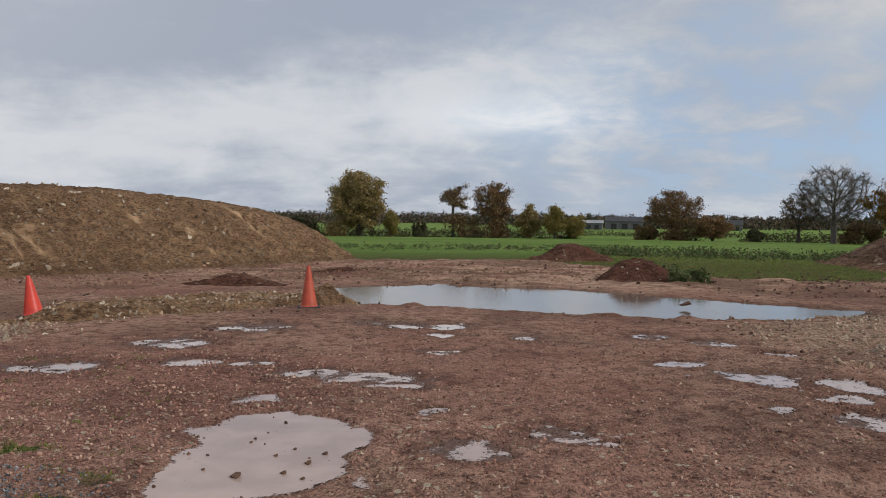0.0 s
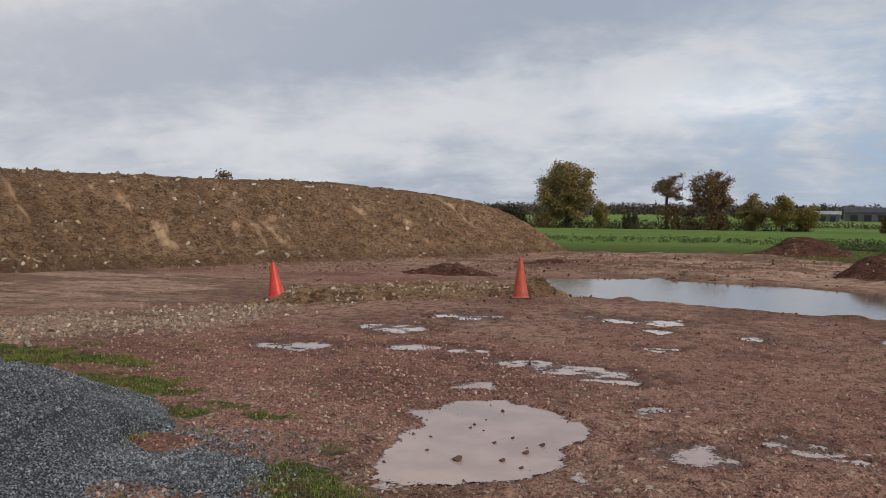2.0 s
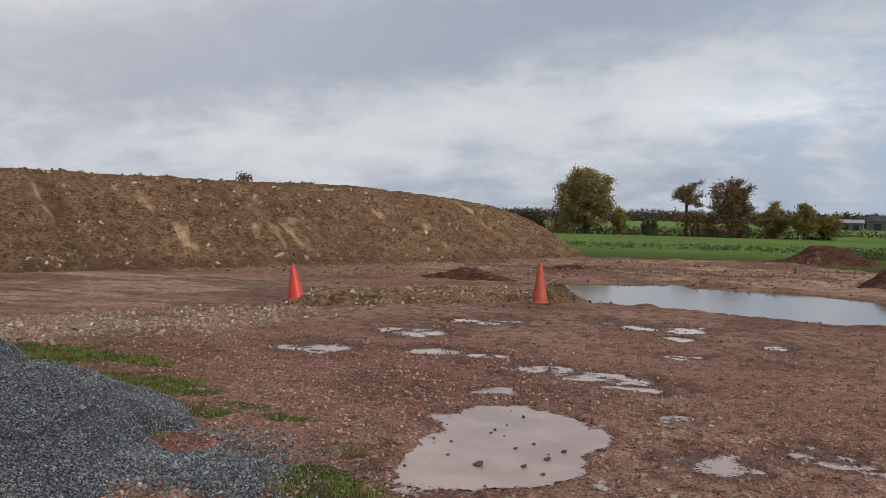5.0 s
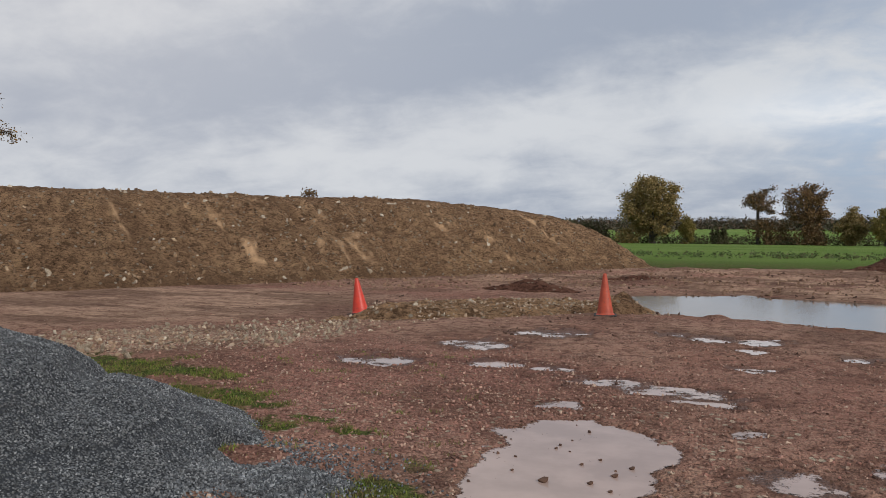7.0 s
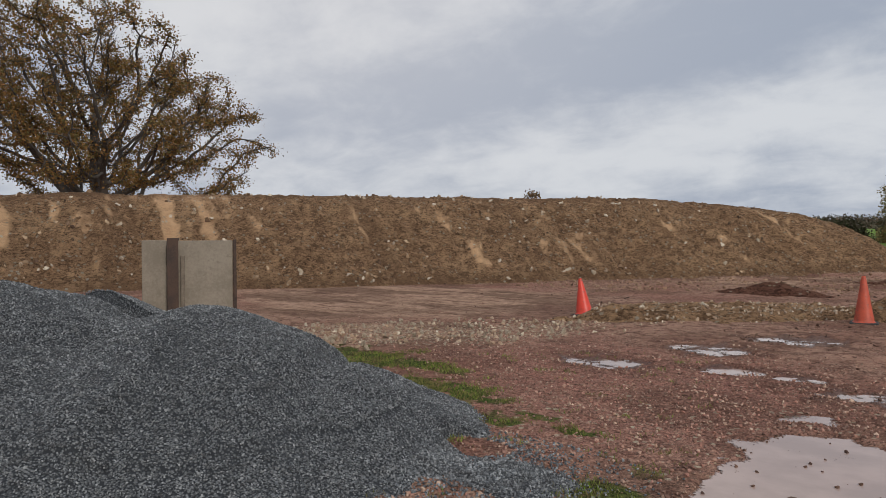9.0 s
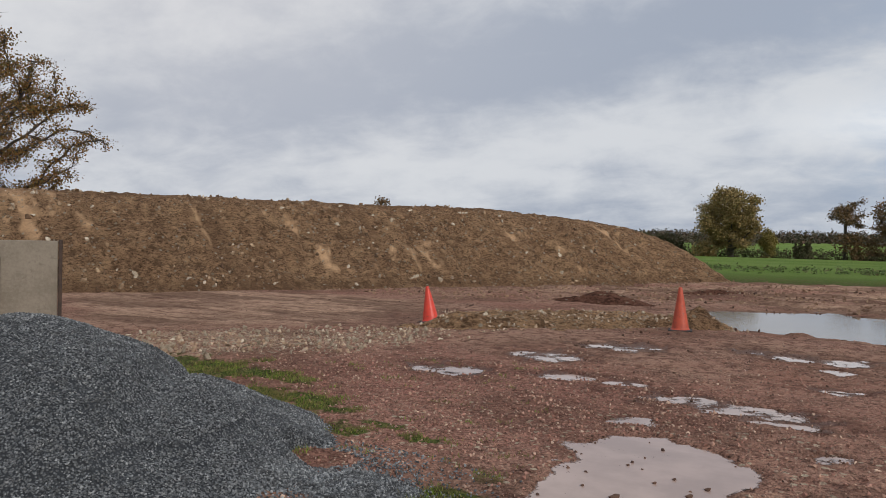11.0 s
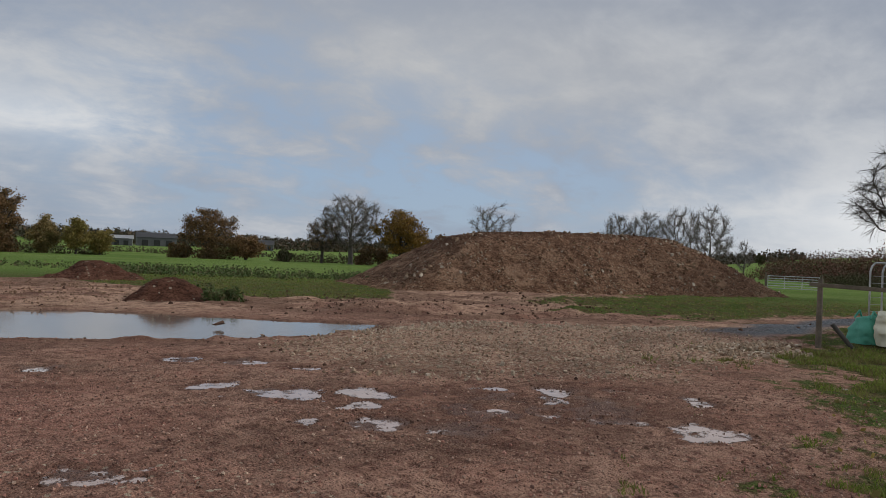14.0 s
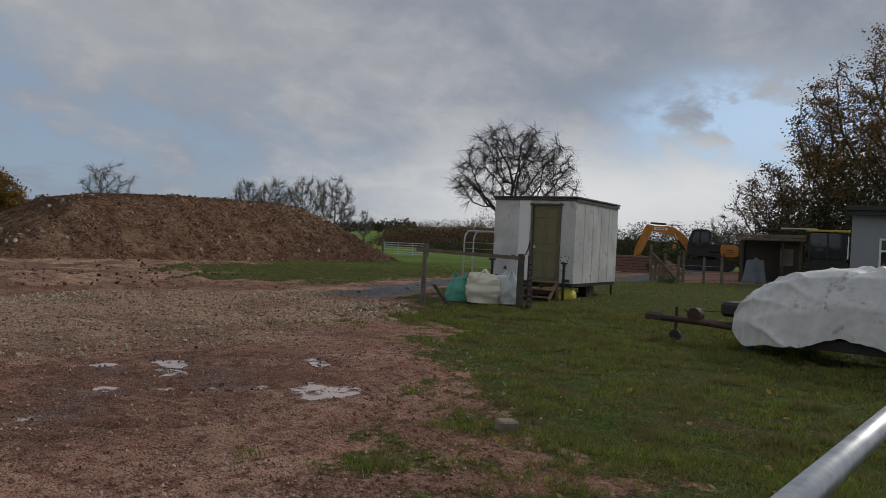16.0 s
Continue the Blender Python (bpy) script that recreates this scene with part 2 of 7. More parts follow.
# ---------------------------------------------------------------- materials
def geo_pos(g):
    return g.node("ShaderNodeNewGeometry").outputs["Position"]


def obj_pos(g):
    return g.node("ShaderNodeTexCoord").outputs["Object"]


def island(g):
    return g.node("ShaderNodeNewGeometry").outputs["Random Per Island"]


def mottled(name, a, b, scale=3.0, rough=0.7, fine=60.0, bump=0.004, metal=0.0, spots=None, where=obj_pos, spec=0.5):
    """Two tones in a broad and a fine noise, with fine relief."""
    m, g = material(name)
    p = where(g)
    n1, n2 = g.noise(p, scale, 5, 0.6), g.noise(p, fine, 3, 0.6)
    f = g.ramp(g.math("ADD", g.math("MULTIPLY", n1, 0.7), g.math("MULTIPLY", n2, 0.3)), 0.36, 0.64)
    c = g.mix(f, a, b)
    if spots:
        c = g.mix(g.ramp(g.noise(p, scale * 2.7, 6, 0.65), 0.56, 0.66), c, spots)
    g.finish(c, g.ramp(n1, 0.3, 0.7, rough - 0.08, min(1.0, rough + 0.08)), g.bump(n2, bump), Metallic=metal, Specular_IOR_Level=spec)
    return m


def random_tones(name, tones, rough=0.8, through_light=0.0, patch=None):
    """A tone for each loose piece, with a little noise over it."""
    m, g = material(name)
    r = island(g)
    c = tones[0]
    for k, t in enumerate(tones[1:], 1):
        c = g.mix(g.ramp(r, (k - 0.6) / len(tones), (k + 0.6) / len(tones)), c, t)
    c = g.mix(g.ramp(g.noise(geo_pos(g), 9.0, 4), 0.35, 0.7, 0.0, 0.35), c, (0.03, 0.02, 0.015))
    if patch:
        c = g.mix(g.ramp(g.noise(geo_pos(g), 1.3, 6, 0.65), 0.44, 0.62, 0.0, 0.75), c, patch)
    b = g.finish(c, rough, Specular_IOR_Level=0.1)
    if through_light:
        tr = g.node("ShaderNodeBsdfTranslucent")
        g.put(tr.inputs[0], c)
        mx = g.node("ShaderNodeMixShader")
        mx.inputs[0].default_value = through_light
        out = g.n["Material Output"]
        g.l.new(b.outputs[0], mx.inputs[1]), g.l.new(tr.outputs[0], mx.inputs[2]), g.l.new(mx.outputs[0], out.inputs[0])
    return m


def ground_material():
    m, g = material("site_ground")
    p = geo_pos(g)
    at1 = g.node("ShaderNodeAttribute", attribute_name="zone")
    grass, stone, clay = g.grey(at1.outputs["Color"])
    at2 = g.node("ShaderNodeAttribute", attribute_name="zone_b")
    red, grit, wet = g.grey(at2.outputs["Color"])
    far = g.node("ShaderNodeAttribute", attribute_name="farland").outputs["Fac"]
    broad, mid, fine = g.noise(p, 0.55, 5, 0.6, 0.3), g.noise(p, 4.5, 6, 0.62), g.noise(p, 45.0, 4, 0.65)
    cd, cc = g.voronoi(p, 36.0)
    bd, bc = g.voronoi(p, 17.0)
    cr, cg, cb = g.grey(cc)
    br, _, _ = g.grey(bc)
    mud = g.mix(g.ramp(broad, 0.35, 0.65), (0.40, 0.212, 0.152), (0.54, 0.328, 0.235))
    mud = g.mix(g.ramp(mid, 0.47, 0.60), mud, (0.265, 0.140, 0.103))
    mud = g.mix(g.math("MULTIPLY", red, g.ramp(mid, 0.3, 0.65, 0.9, 0.3)), mud, (0.48, 0.215, 0.170))
    mud = g.mix(g.math("MULTIPLY", clay, 0.9), mud, g.mix(g.ramp(mid, 0.38, 0.62), (0.66, 0.440, 0.310), (0.46, 0.290, 0.200)))
    mud = g.mix(g.math("MULTIPLY", stone, g.ramp(mid, 0.3, 0.7, 0.6, 0.2)), mud, g.mix(g.ramp(fine, 0.4, 0.6), (0.42, 0.280, 0.185), (0.56, 0.405, 0.275)))
    trk = g.node("ShaderNodeMapping")
    g.put(trk.inputs["Vector"], p)
    trk.inputs["Rotation"].default_value, trk.inputs["Scale"].default_value = (0, 0, radians(-57)), (0.35, 2.4, 1.0)
    mud = g.mix(g.math("MULTIPLY", clay, g.ramp(g.noise(trk.outputs[0], 2.2, 7, 0.7, 0.5), 0.50, 0.60, 0.0, 0.75)), mud, (0.20, 0.105, 0.074))
    # hand: gaps between clods painted dark as shade, raised lumps lighter, following the bump
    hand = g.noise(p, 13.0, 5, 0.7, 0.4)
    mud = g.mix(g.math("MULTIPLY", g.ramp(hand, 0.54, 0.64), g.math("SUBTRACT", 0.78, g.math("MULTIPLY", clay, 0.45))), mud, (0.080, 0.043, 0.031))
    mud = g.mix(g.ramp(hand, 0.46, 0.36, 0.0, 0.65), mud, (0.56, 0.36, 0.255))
    # loose pebbles of several tones; the shade in the gaps between them is painted
    peb = g.mix(cg, (0.11, 0.055, 0.040), (0.62, 0.42, 0.310))
    peb = g.mix(g.math("MULTIPLY", red, 0.55), peb, g.mix(cb, (0.15, 0.050, 0.040), (0.56, 0.265, 0.215)))
    patch = g.math("MAXIMUM", g.ramp(g.noise(p, 0.9, 5, 0.6, 0.4), 0.42, 0.64, 0.12, 0.8), g.math("MULTIPLY", red, 0.75))
    loose = g.math("MULTIPLY", g.math("MULTIPLY", g.ramp(cr, 0.12, 0.42), patch), g.math("SUBTRACT", 0.95, g.math("MULTIPLY", clay, 0.8)))
    mud = g.mix(g.math("MULTIPLY", loose, g.ramp(cd, 0.62, 0.40)), mud, peb)
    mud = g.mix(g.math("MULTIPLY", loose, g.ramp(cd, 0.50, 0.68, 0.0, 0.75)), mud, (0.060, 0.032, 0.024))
    pale = g.math("MULTIPLY", g.ramp(br, g.math("SUBTRACT", 1.02, g.math("MULTIPLY", stone, 0.6)), g.math("SUBTRACT", 1.06, g.math("MULTIPLY", stone, 0.6))), g.ramp(bd, 0.5, 0.36))
    mud = g.mix(pale, mud, (0.56, 0.45, 0.33))
    mud = g.mix(grit, mud, g.mix(cg, (0.06, 0.07, 0.08), (0.26, 0.28, 0.30)))
    turf = g.mix(g.ramp(mid, 0.35, 0.65), (0.072, 0.118, 0.023), (0.122, 0.152, 0.042))
    turf = g.mix(g.ramp(g.noise(p, 1.7, 6, 0.68), 0.44, 0.58, 0.0, 0.85), turf, (0.150, 0.100, 0.055))
    turf = g.mix(g.ramp(fine, 0.48, 0.6, 0.0, 0.8), turf, (0.028, 0.040, 0.012))
    turf = g.mix(g.ramp(hand, 0.47, 0.37, 0.0, 0.6), turf, (0.185, 0.235, 0.056))
    meadow = g.mix(g.ramp(g.noise(p, 0.05, 4, 0.55), 0.35, 0.65), (0.135, 0.215, 0.046), (0.19, 0.265, 0.068))
    meadow = g.mix(g.ramp(g.noise(p, 0.8, 5, 0.6), 0.5, 0.75, 0.0, 0.5), meadow, (0.125, 0.185, 0.045))
    turf = g.mix(far, turf, meadow)
    wood = g.node("ShaderNodeAttribute", attribute_name="woodland").outputs["Fac"]
    turf = g.mix(wood, turf, g.mix(g.ramp(g.noise(p, 0.06, 5, 0.7), 0.4, 0.6), (0.070, 0.060, 0.042), (0.110, 0.082, 0.058)))
    c = g.mix(g.ramp(g.math("ADD", grass, g.math("ADD", g.math("MULTIPLY", g.math("SUBTRACT", mid, 0.5), 1.3), g.math("MULTIPLY", g.math("SUBTRACT", hand, 0.5), 0.8))), 0.30, 0.72), mud, turf)
    # wet: damp mud, and the rut shade that zones() paints as dark bands
    c = g.mix(g.math("MULTIPLY", wet, 0.68), c, (0.100, 0.050, 0.036))
    rough = g.ramp(g.math("MULTIPLY", wet, g.ramp(mid, 0.3, 0.6, 1.0, 0.5)), 0.80, 1.0, 0.82, 0.20)
    h = g.math("ADD", g.math("ADD", g.math("MULTIPLY", fine, 0.7), g.math("ADD", g.math("MULTIPLY", mid, 1.2), g.math("MULTIPLY", hand, -1.2))), g.math("MULTIPLY", g.ramp(cd, 0.6, 0.1), g.math("MULTIPLY", cr, 0.9)))
    nrm = g.bump(h, 0.05, 1.0)
    g.finish(c, rough, nrm, Specular_IOR_Level=g.ramp(wet, 0.80, 1.0, 0.03, 0.5))
    return m


def spoil_material(name, tan, brown, dark):
    """Tipped subsoil: scraped smooth bands and rough stony ones (attribute 'scrape'); the second attribute darkens the
    crusted top and the foot, and paints groove shade.
    """
    m, g = material(name)
    p = geo_pos(g)
    sc = g.node("ShaderNodeAttribute", attribute_name="scrape").outputs["Fac"]
    cr = g.node("ShaderNodeAttribute", attribute_name="crust_shade").outputs["Fac"]
    mid, fine = g.noise(p, 2.3, 6, 0.65), g.noise(p, 16.0, 5, 0.7)
    vd, vc = g.voronoi(p, 9.0)
    vr, vg, _ = g.grey(vc)
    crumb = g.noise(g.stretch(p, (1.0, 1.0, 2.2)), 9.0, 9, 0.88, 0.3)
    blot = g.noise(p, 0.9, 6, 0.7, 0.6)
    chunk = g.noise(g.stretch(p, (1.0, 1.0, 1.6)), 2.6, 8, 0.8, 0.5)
    c = g.mix(g.ramp(mid, 0.35, 0.65, 0.0, 0.5), brown, dark)
    c = g.mix(g.math("MULTIPLY", sc, g.ramp(mid, 0.3, 0.7, 0.55, 0.2)), c, tan)
    c = g.mix(g.ramp(blot, 0.50, 0.62, 0.0, 0.7), c, tan)
    c = g.mix(g.ramp(blot, 0.44, 0.34, 0.0, 0.6), c, dark)
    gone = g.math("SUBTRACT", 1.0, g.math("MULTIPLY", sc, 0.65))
    # crumb: crevices painted dark as shade and crests lightened, in step with the bump
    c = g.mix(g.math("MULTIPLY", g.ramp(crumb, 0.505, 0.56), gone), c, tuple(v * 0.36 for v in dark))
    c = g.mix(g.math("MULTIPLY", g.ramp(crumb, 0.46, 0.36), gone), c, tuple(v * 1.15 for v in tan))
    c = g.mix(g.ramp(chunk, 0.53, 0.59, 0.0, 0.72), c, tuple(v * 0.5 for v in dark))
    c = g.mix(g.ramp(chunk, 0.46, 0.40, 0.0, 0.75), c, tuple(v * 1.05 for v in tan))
    c = g.mix(g.math("MULTIPLY", g.ramp(sc, 0.40, 0.62), g.ramp(fine, 0.35, 0.6, 0.75, 0.4)), c, tuple(v * 0.92 for v in tan))
    c = g.mix(g.math("MULTIPLY", cr, 0.85), c, tuple(v * 0.8 for v in dark))
    c = g.mix(g.math("MULTIPLY", g.ramp(vr, 0.88, 0.90), g.ramp(vd, 0.45, 0.3)), c, g.mix(vg, (0.36, 0.27, 0.18), (0.60, 0.51, 0.39)))
    h = g.math("ADD", g.math("MULTIPLY", fine, g.ramp(sc, 0, 1, 1.2, 0.35)), g.math("SUBTRACT", g.math("MULTIPLY", mid, 1.0), g.math("MULTIPLY", crumb, g.ramp(sc, 0, 1, 2.0, 0.5))))
    g.finish(c, 0.88, g.bump(h, 0.16, 1.0), Specular_IOR_Level=0.05)
    return m


def chip_bed_material():
    m, g = material("chipping_bed")
    p = geo_pos(g)
    d, col = g.voronoi(p, 62.0)
    r, q, _ = g.grey(col)
    c = g.mix(r, (0.062, 0.067, 0.072), (0.34, 0.35, 0.355))
    # shade between the stones painted as near-black gaps
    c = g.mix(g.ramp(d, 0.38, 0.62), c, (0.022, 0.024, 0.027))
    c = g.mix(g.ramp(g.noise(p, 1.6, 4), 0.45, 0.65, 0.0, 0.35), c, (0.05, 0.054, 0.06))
    g.finish(c, 0.6, g.bump(g.math("ADD", g.ramp(d, 0.6, 0.0), q), 0.02, 1.0), Specular_IOR_Level=0.3)
    return m


def water_material(name, tone, rough=0.03, ripple=0.0015):
    m, g = material(name)
    p = geo_pos(g)
    c = g.mix(g.ramp(g.noise(p, 1.1, 4), 0.35, 0.65), tone, tuple(v * 0.8 for v in tone))
    g.finish(c, rough, g.bump(g.noise(g.stretch(p, (1, 2.2, 1)), 7.0, 3), ripple, 0.5), IOR=1.33, Specular_IOR_Level=0.6)
    return m


def glass_material():
    m, g = material("window_glass")
    g.finish((0.02, 0.025, 0.03), 0.04, g.bump(g.noise(obj_pos(g), 1.5, 2), 0.002), Specular_IOR_Level=0.8)
    return m


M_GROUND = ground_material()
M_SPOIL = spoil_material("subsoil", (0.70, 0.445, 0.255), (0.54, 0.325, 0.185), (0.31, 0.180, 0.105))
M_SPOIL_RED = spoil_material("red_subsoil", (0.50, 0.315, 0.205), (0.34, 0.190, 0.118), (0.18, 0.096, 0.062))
M_EARTH = spoil_material("dark_red_earth", (0.30, 0.150, 0.100), (0.25, 0.115, 0.078), (0.145, 0.070, 0.050))
M_CHIPS = random_tones("grey_chippings", [(0.086, 0.092, 0.099), (0.166, 0.176, 0.186), (0.229, 0.239, 0.246), (0.063, 0.069, 0.075), (0.355, 0.366, 0.369)], 0.5)
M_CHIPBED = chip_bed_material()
M_PALE = random_tones("pale_rubble", [(0.38, 0.265, 0.175), (0.54, 0.425, 0.305), (0.24, 0.150, 0.100), (0.66, 0.56, 0.43), (0.32, 0.205, 0.138), (0.46, 0.335, 0.230)], 0.85)
M_PEBBLE = random_tones("site_pebbles", [(0.295, 0.159, 0.122), (0.464, 0.307, 0.222), (0.212, 0.131, 0.105), (0.655, 0.476, 0.350), (0.359, 0.181, 0.139)], 0.75)
M_GRAVEL = random_tones("pink_gravel", [(0.414, 0.207, 0.155), (0.506, 0.322, 0.236), (0.253, 0.129, 0.098), (0.609, 0.437, 0.328), (0.437, 0.213, 0.163), (0.345, 0.230, 0.178), (0.196, 0.109, 0.083)], 0.75)
M_HARD = random_tones("hardstanding_stones", [(0.36, 0.250, 0.170), (0.47, 0.350, 0.245), (0.29, 0.190, 0.130), (0.58, 0.465, 0.345), (0.40, 0.290, 0.200)], 0.85)
M_CLOD = random_tones("earth_clods", [(0.130, 0.075, 0.055), (0.182, 0.107, 0.075), (0.098, 0.058, 0.044)], 0.9)
M_BLADE = random_tones("grass_blades", [(0.111, 0.189, 0.026), (0.221, 0.325, 0.047), (0.364, 0.416, 0.091), (0.143, 0.234, 0.034), (0.377, 0.305, 0.130), (0.195, 0.195, 0.062), (0.260, 0.195, 0.098)], 0.6, 0.3, (0.200, 0.165, 0.070))
M_WEED = random_tones("weed_leaves", [(0.100, 0.155, 0.051), (0.164, 0.209, 0.082), (0.182, 0.155, 0.082), (0.082, 0.118, 0.044)], 0.7, 0.2)
M_BARK = mottled("bark", (0.045, 0.036, 0.030), (0.095, 0.080, 0.066), 2.0, 0.9, 14.0, 0.03)
M_BARK_GREY = mottled("grey_bark", (0.11, 0.094, 0.082), (0.20, 0.175, 0.155), 2.0, 0.9, 14.0, 0.03)
M_OAK = random_tones("oak_leaves", [(0.380, 0.285, 0.120), (0.290, 0.245, 0.110), (0.500, 0.330, 0.135), (0.230, 0.200, 0.095), (0.330, 0.225, 0.100)], 0.65, 0.3)
M_OAK_RUST = random_tones("rusty_oak_leaves", [(0.277, 0.148, 0.053), (0.212, 0.122, 0.052), (0.212, 0.161, 0.053), (0.348, 0.174, 0.062), (0.167, 0.135, 0.052)], 0.65, 0.3)
M_DARKLEAF = random_tones("dark_brown_leaves", [(0.180, 0.118, 0.067), (0.246, 0.146, 0.077), (0.144, 0.118, 0.060), (0.294, 0.170, 0.079)], 0.65, 0.2)
M_RUSSET = random_tones("russet_oak_leaves", [(0.230, 0.136, 0.071), (0.310, 0.172, 0.081), (0.172, 0.129, 0.064), (0.368, 0.213, 0.098), (0.149, 0.103, 0.057)], 0.65, 0.25)
M_YELLOW = random_tones("yellow_leaves", [(0.389, 0.300, 0.089), (0.276, 0.227, 0.073), (0.203, 0.186, 0.065), (0.324, 0.235, 0.082)], 0.65, 0.3)
M_GOLD = random_tones("gold_leaves", [(0.330, 0.182, 0.046), (0.237, 0.141, 0.042), (0.165, 0.119, 0.039), (0.385, 0.220, 0.050)], 0.65, 0.3)
M_WOODS = random_tones("far_woods", [(0.087, 0.081, 0.058), (0.127, 0.099, 0.069), (0.073, 0.083, 0.055), (0.155, 0.105, 0.073)], 0.9)
M_HEDGE = random_tones("hedge_leaves", [(0.080, 0.097, 0.042), (0.116, 0.105, 0.055), (0.101, 0.084, 0.050)], 0.85)
M_REDHEDGE = random_tones("russet_hedge_leaves", [(0.203, 0.095, 0.068), (0.158, 0.095, 0.068), (0.112, 0.099, 0.058)], 0.85)
def puddle_material(name, tone):
    """Muddy water that thins out (attribute 'depth') among the grains of the bed."""
    m, g = material(name)
    p = geo_pos(g)
    depth = g.node("ShaderNodeAttribute", attribute_name="depth").outputs["Fac"]
    c = g.mix(g.ramp(g.noise(p, 2.0, 4), 0.35, 0.65), tone, tuple(v * 0.8 for v in tone))
    b = g.finish(c, 0.05, g.bump(g.noise(g.stretch(p, (1, 2.0, 1)), 8.0, 3), 0.0015, 0.4), IOR=1.33, Specular_IOR_Level=0.6)
    grains = g.math("ADD", g.math("MULTIPLY", g.math("SUBTRACT", g.noise(p, 11.0, 6, 0.7), 0.5), 0.050), g.math("MULTIPLY", g.math("SUBTRACT", g.noise(p, 38.0, 4, 0.7), 0.5), 0.050))
    clear = g.node("ShaderNodeBsdfTransparent")
    mx = g.node("ShaderNodeMixShader")
    g.put(mx.inputs[0], g.ramp(g.math("ADD", depth, grains), 0.000, 0.013))
    g.l.new(clear.outputs[0], mx.inputs[1]), g.l.new(b.outputs[0], mx.inputs[2]), g.l.new(mx.outputs[0], g.n["Material Output"].inputs[0])
    return m


M_PUDDLE = puddle_material("muddy_water", (0.50, 0.370, 0.315))
M_POND = water_material("pond_water", (0.19, 0.155, 0.125), 0.04, 0.003)
M_CONE_RED = mottled("red_cone_plastic", (0.72, 0.060, 0.030), (0.62, 0.050, 0.028), 5.0, 0.45, 60.0, 0.001, spots=(0.42, 0.06, 0.035))
M_CONE_ORANGE = mottled("faded_cone_plastic", (0.56, 0.090, 0.040), (0.42, 0.070, 0.035), 6.0, 0.55, 60.0, 0.001, spots=(0.28, 0.075, 0.045))
M_RUBBER = mottled("black_rubber", (0.018, 0.018, 0.018), (0.045, 0.042, 0.038), 5.0, 0.8, 50.0, 0.003)
M_CONCRETE = mottled("weathered_panel", (0.19, 0.155, 0.115), (0.275, 0.232, 0.18), 2.2, 0.8, 30.0, 0.004, spots=(0.20, 0.165, 0.125))
M_RUST = mottled("rusty_steel", (0.045, 0.030, 0.024), (0.095, 0.058, 0.042), 4.0, 0.75, 40.0, 0.004, metal=0.3)
M_GALV = mottled("galvanised_steel", (0.46, 0.47, 0.48), (0.66, 0.67, 0.68), 9.0, 0.42, 50.0, 0.001, metal=0.85)
M_WHITEPANEL = mottled("weathered_white_panel", (0.50, 0.497, 0.48), (0.68, 0.676, 0.655), 1.3, 0.65, 22.0, 0.003, spots=(0.45, 0.435, 0.40))
M_WHITE = mottled("white_board", (0.82, 0.82, 0.80), (0.87, 0.87, 0.85), 2.0, 0.55, 30.0, 0.001)
M_OLIVE = mottled("olive_door_paint", (0.165, 0.150, 0.072), (0.195, 0.180, 0.090), 3.0, 0.6, 40.0, 0.002)
M_DARKTRIM = mottled("dark_trim", (0.060, 0.055, 0.048), (0.095, 0.085, 0.072), 4.0, 0.75, 40.0, 0.003)
M_WOOD = mottled("weathered_wood", (0.115, 0.090, 0.065), (0.20, 0.16, 0.12), 3.5, 0.85, 35.0, 0.006)
M_REDWOOD = mottled("stained_wood", (0.150, 0.085, 0.056), (0.235, 0.140, 0.095), 3.5, 0.8, 35.0, 0.005)
M_BLACK = mottled("black_metal", (0.014, 0.014, 0.015), (0.035, 0.033, 0.032), 5.0, 0.6, 40.0, 0.002)
M_CATYELLOW = mottled("machine_yellow", (0.62, 0.250, 0.030), (0.50, 0.200, 0.028), 1.5, 0.5, 20.0, 0.002, spots=(0.24, 0.13, 0.04))
M_TARP = mottled("white_tarpaulin", (0.56, 0.555, 0.535), (0.74, 0.735, 0.715), 1.1, 0.45, 9.0, 0.004, spots=(0.40, 0.375, 0.335))
M_TARPGREY = mottled("grey_tarpaulin", (0.085, 0.100, 0.112), (0.135, 0.152, 0.165), 2.0, 0.5, 14.0, 0.01)
M_BAGWHITE = mottled("cream_bag_weave", (0.74, 0.71, 0.52), (0.84, 0.82, 0.68), 4.0, 0.7, 120.0, 0.004)
M_BAGPLASTIC = mottled("white_bag_weave", (0.58, 0.60, 0.60), (0.74, 0.75, 0.74), 5.0, 0.6, 120.0, 0.004, spots=(0.22, 0.36, 0.46))
M_BAGGREEN = mottled("green_bag_weave", (0.070, 0.34, 0.245), (0.115, 0.42, 0.31), 5.0, 0.6, 120.0, 0.004)
M_SACKYELLOW = mottled("yellow_sack_weave", (0.62, 0.54, 0.05), (0.72, 0.65, 0.10), 5.0, 0.6, 120.0, 0.004)
M_RENDER = mottled("grey_wall", (0.265, 0.275, 0.295), (0.305, 0.315, 0.335), 1.2, 0.7, 30.0, 0.002)
M_ROOFDARK = mottled("dark_roof_felt", (0.030, 0.031, 0.034), (0.055, 0.055, 0.058), 2.0, 0.8, 30.0, 0.003)
M_GLASS = glass_material()
M_BLOCK = mottled("concrete_block", (0.18, 0.148, 0.108), (0.26, 0.218, 0.165), 8.0, 0.9, 70.0, 0.006, spots=(0.09, 0.10, 0.055))
M_SHEET = mottled("barn_sheeting", (0.10, 0.10, 0.105), (0.145, 0.145, 0.15), 0.4, 0.7, 4.0, 0.01)
M_PALESHEET = mottled("pale_sheeting", (0.55, 0.56, 0.57), (0.66, 0.67, 0.68), 0.4, 0.6, 4.0, 0.01)
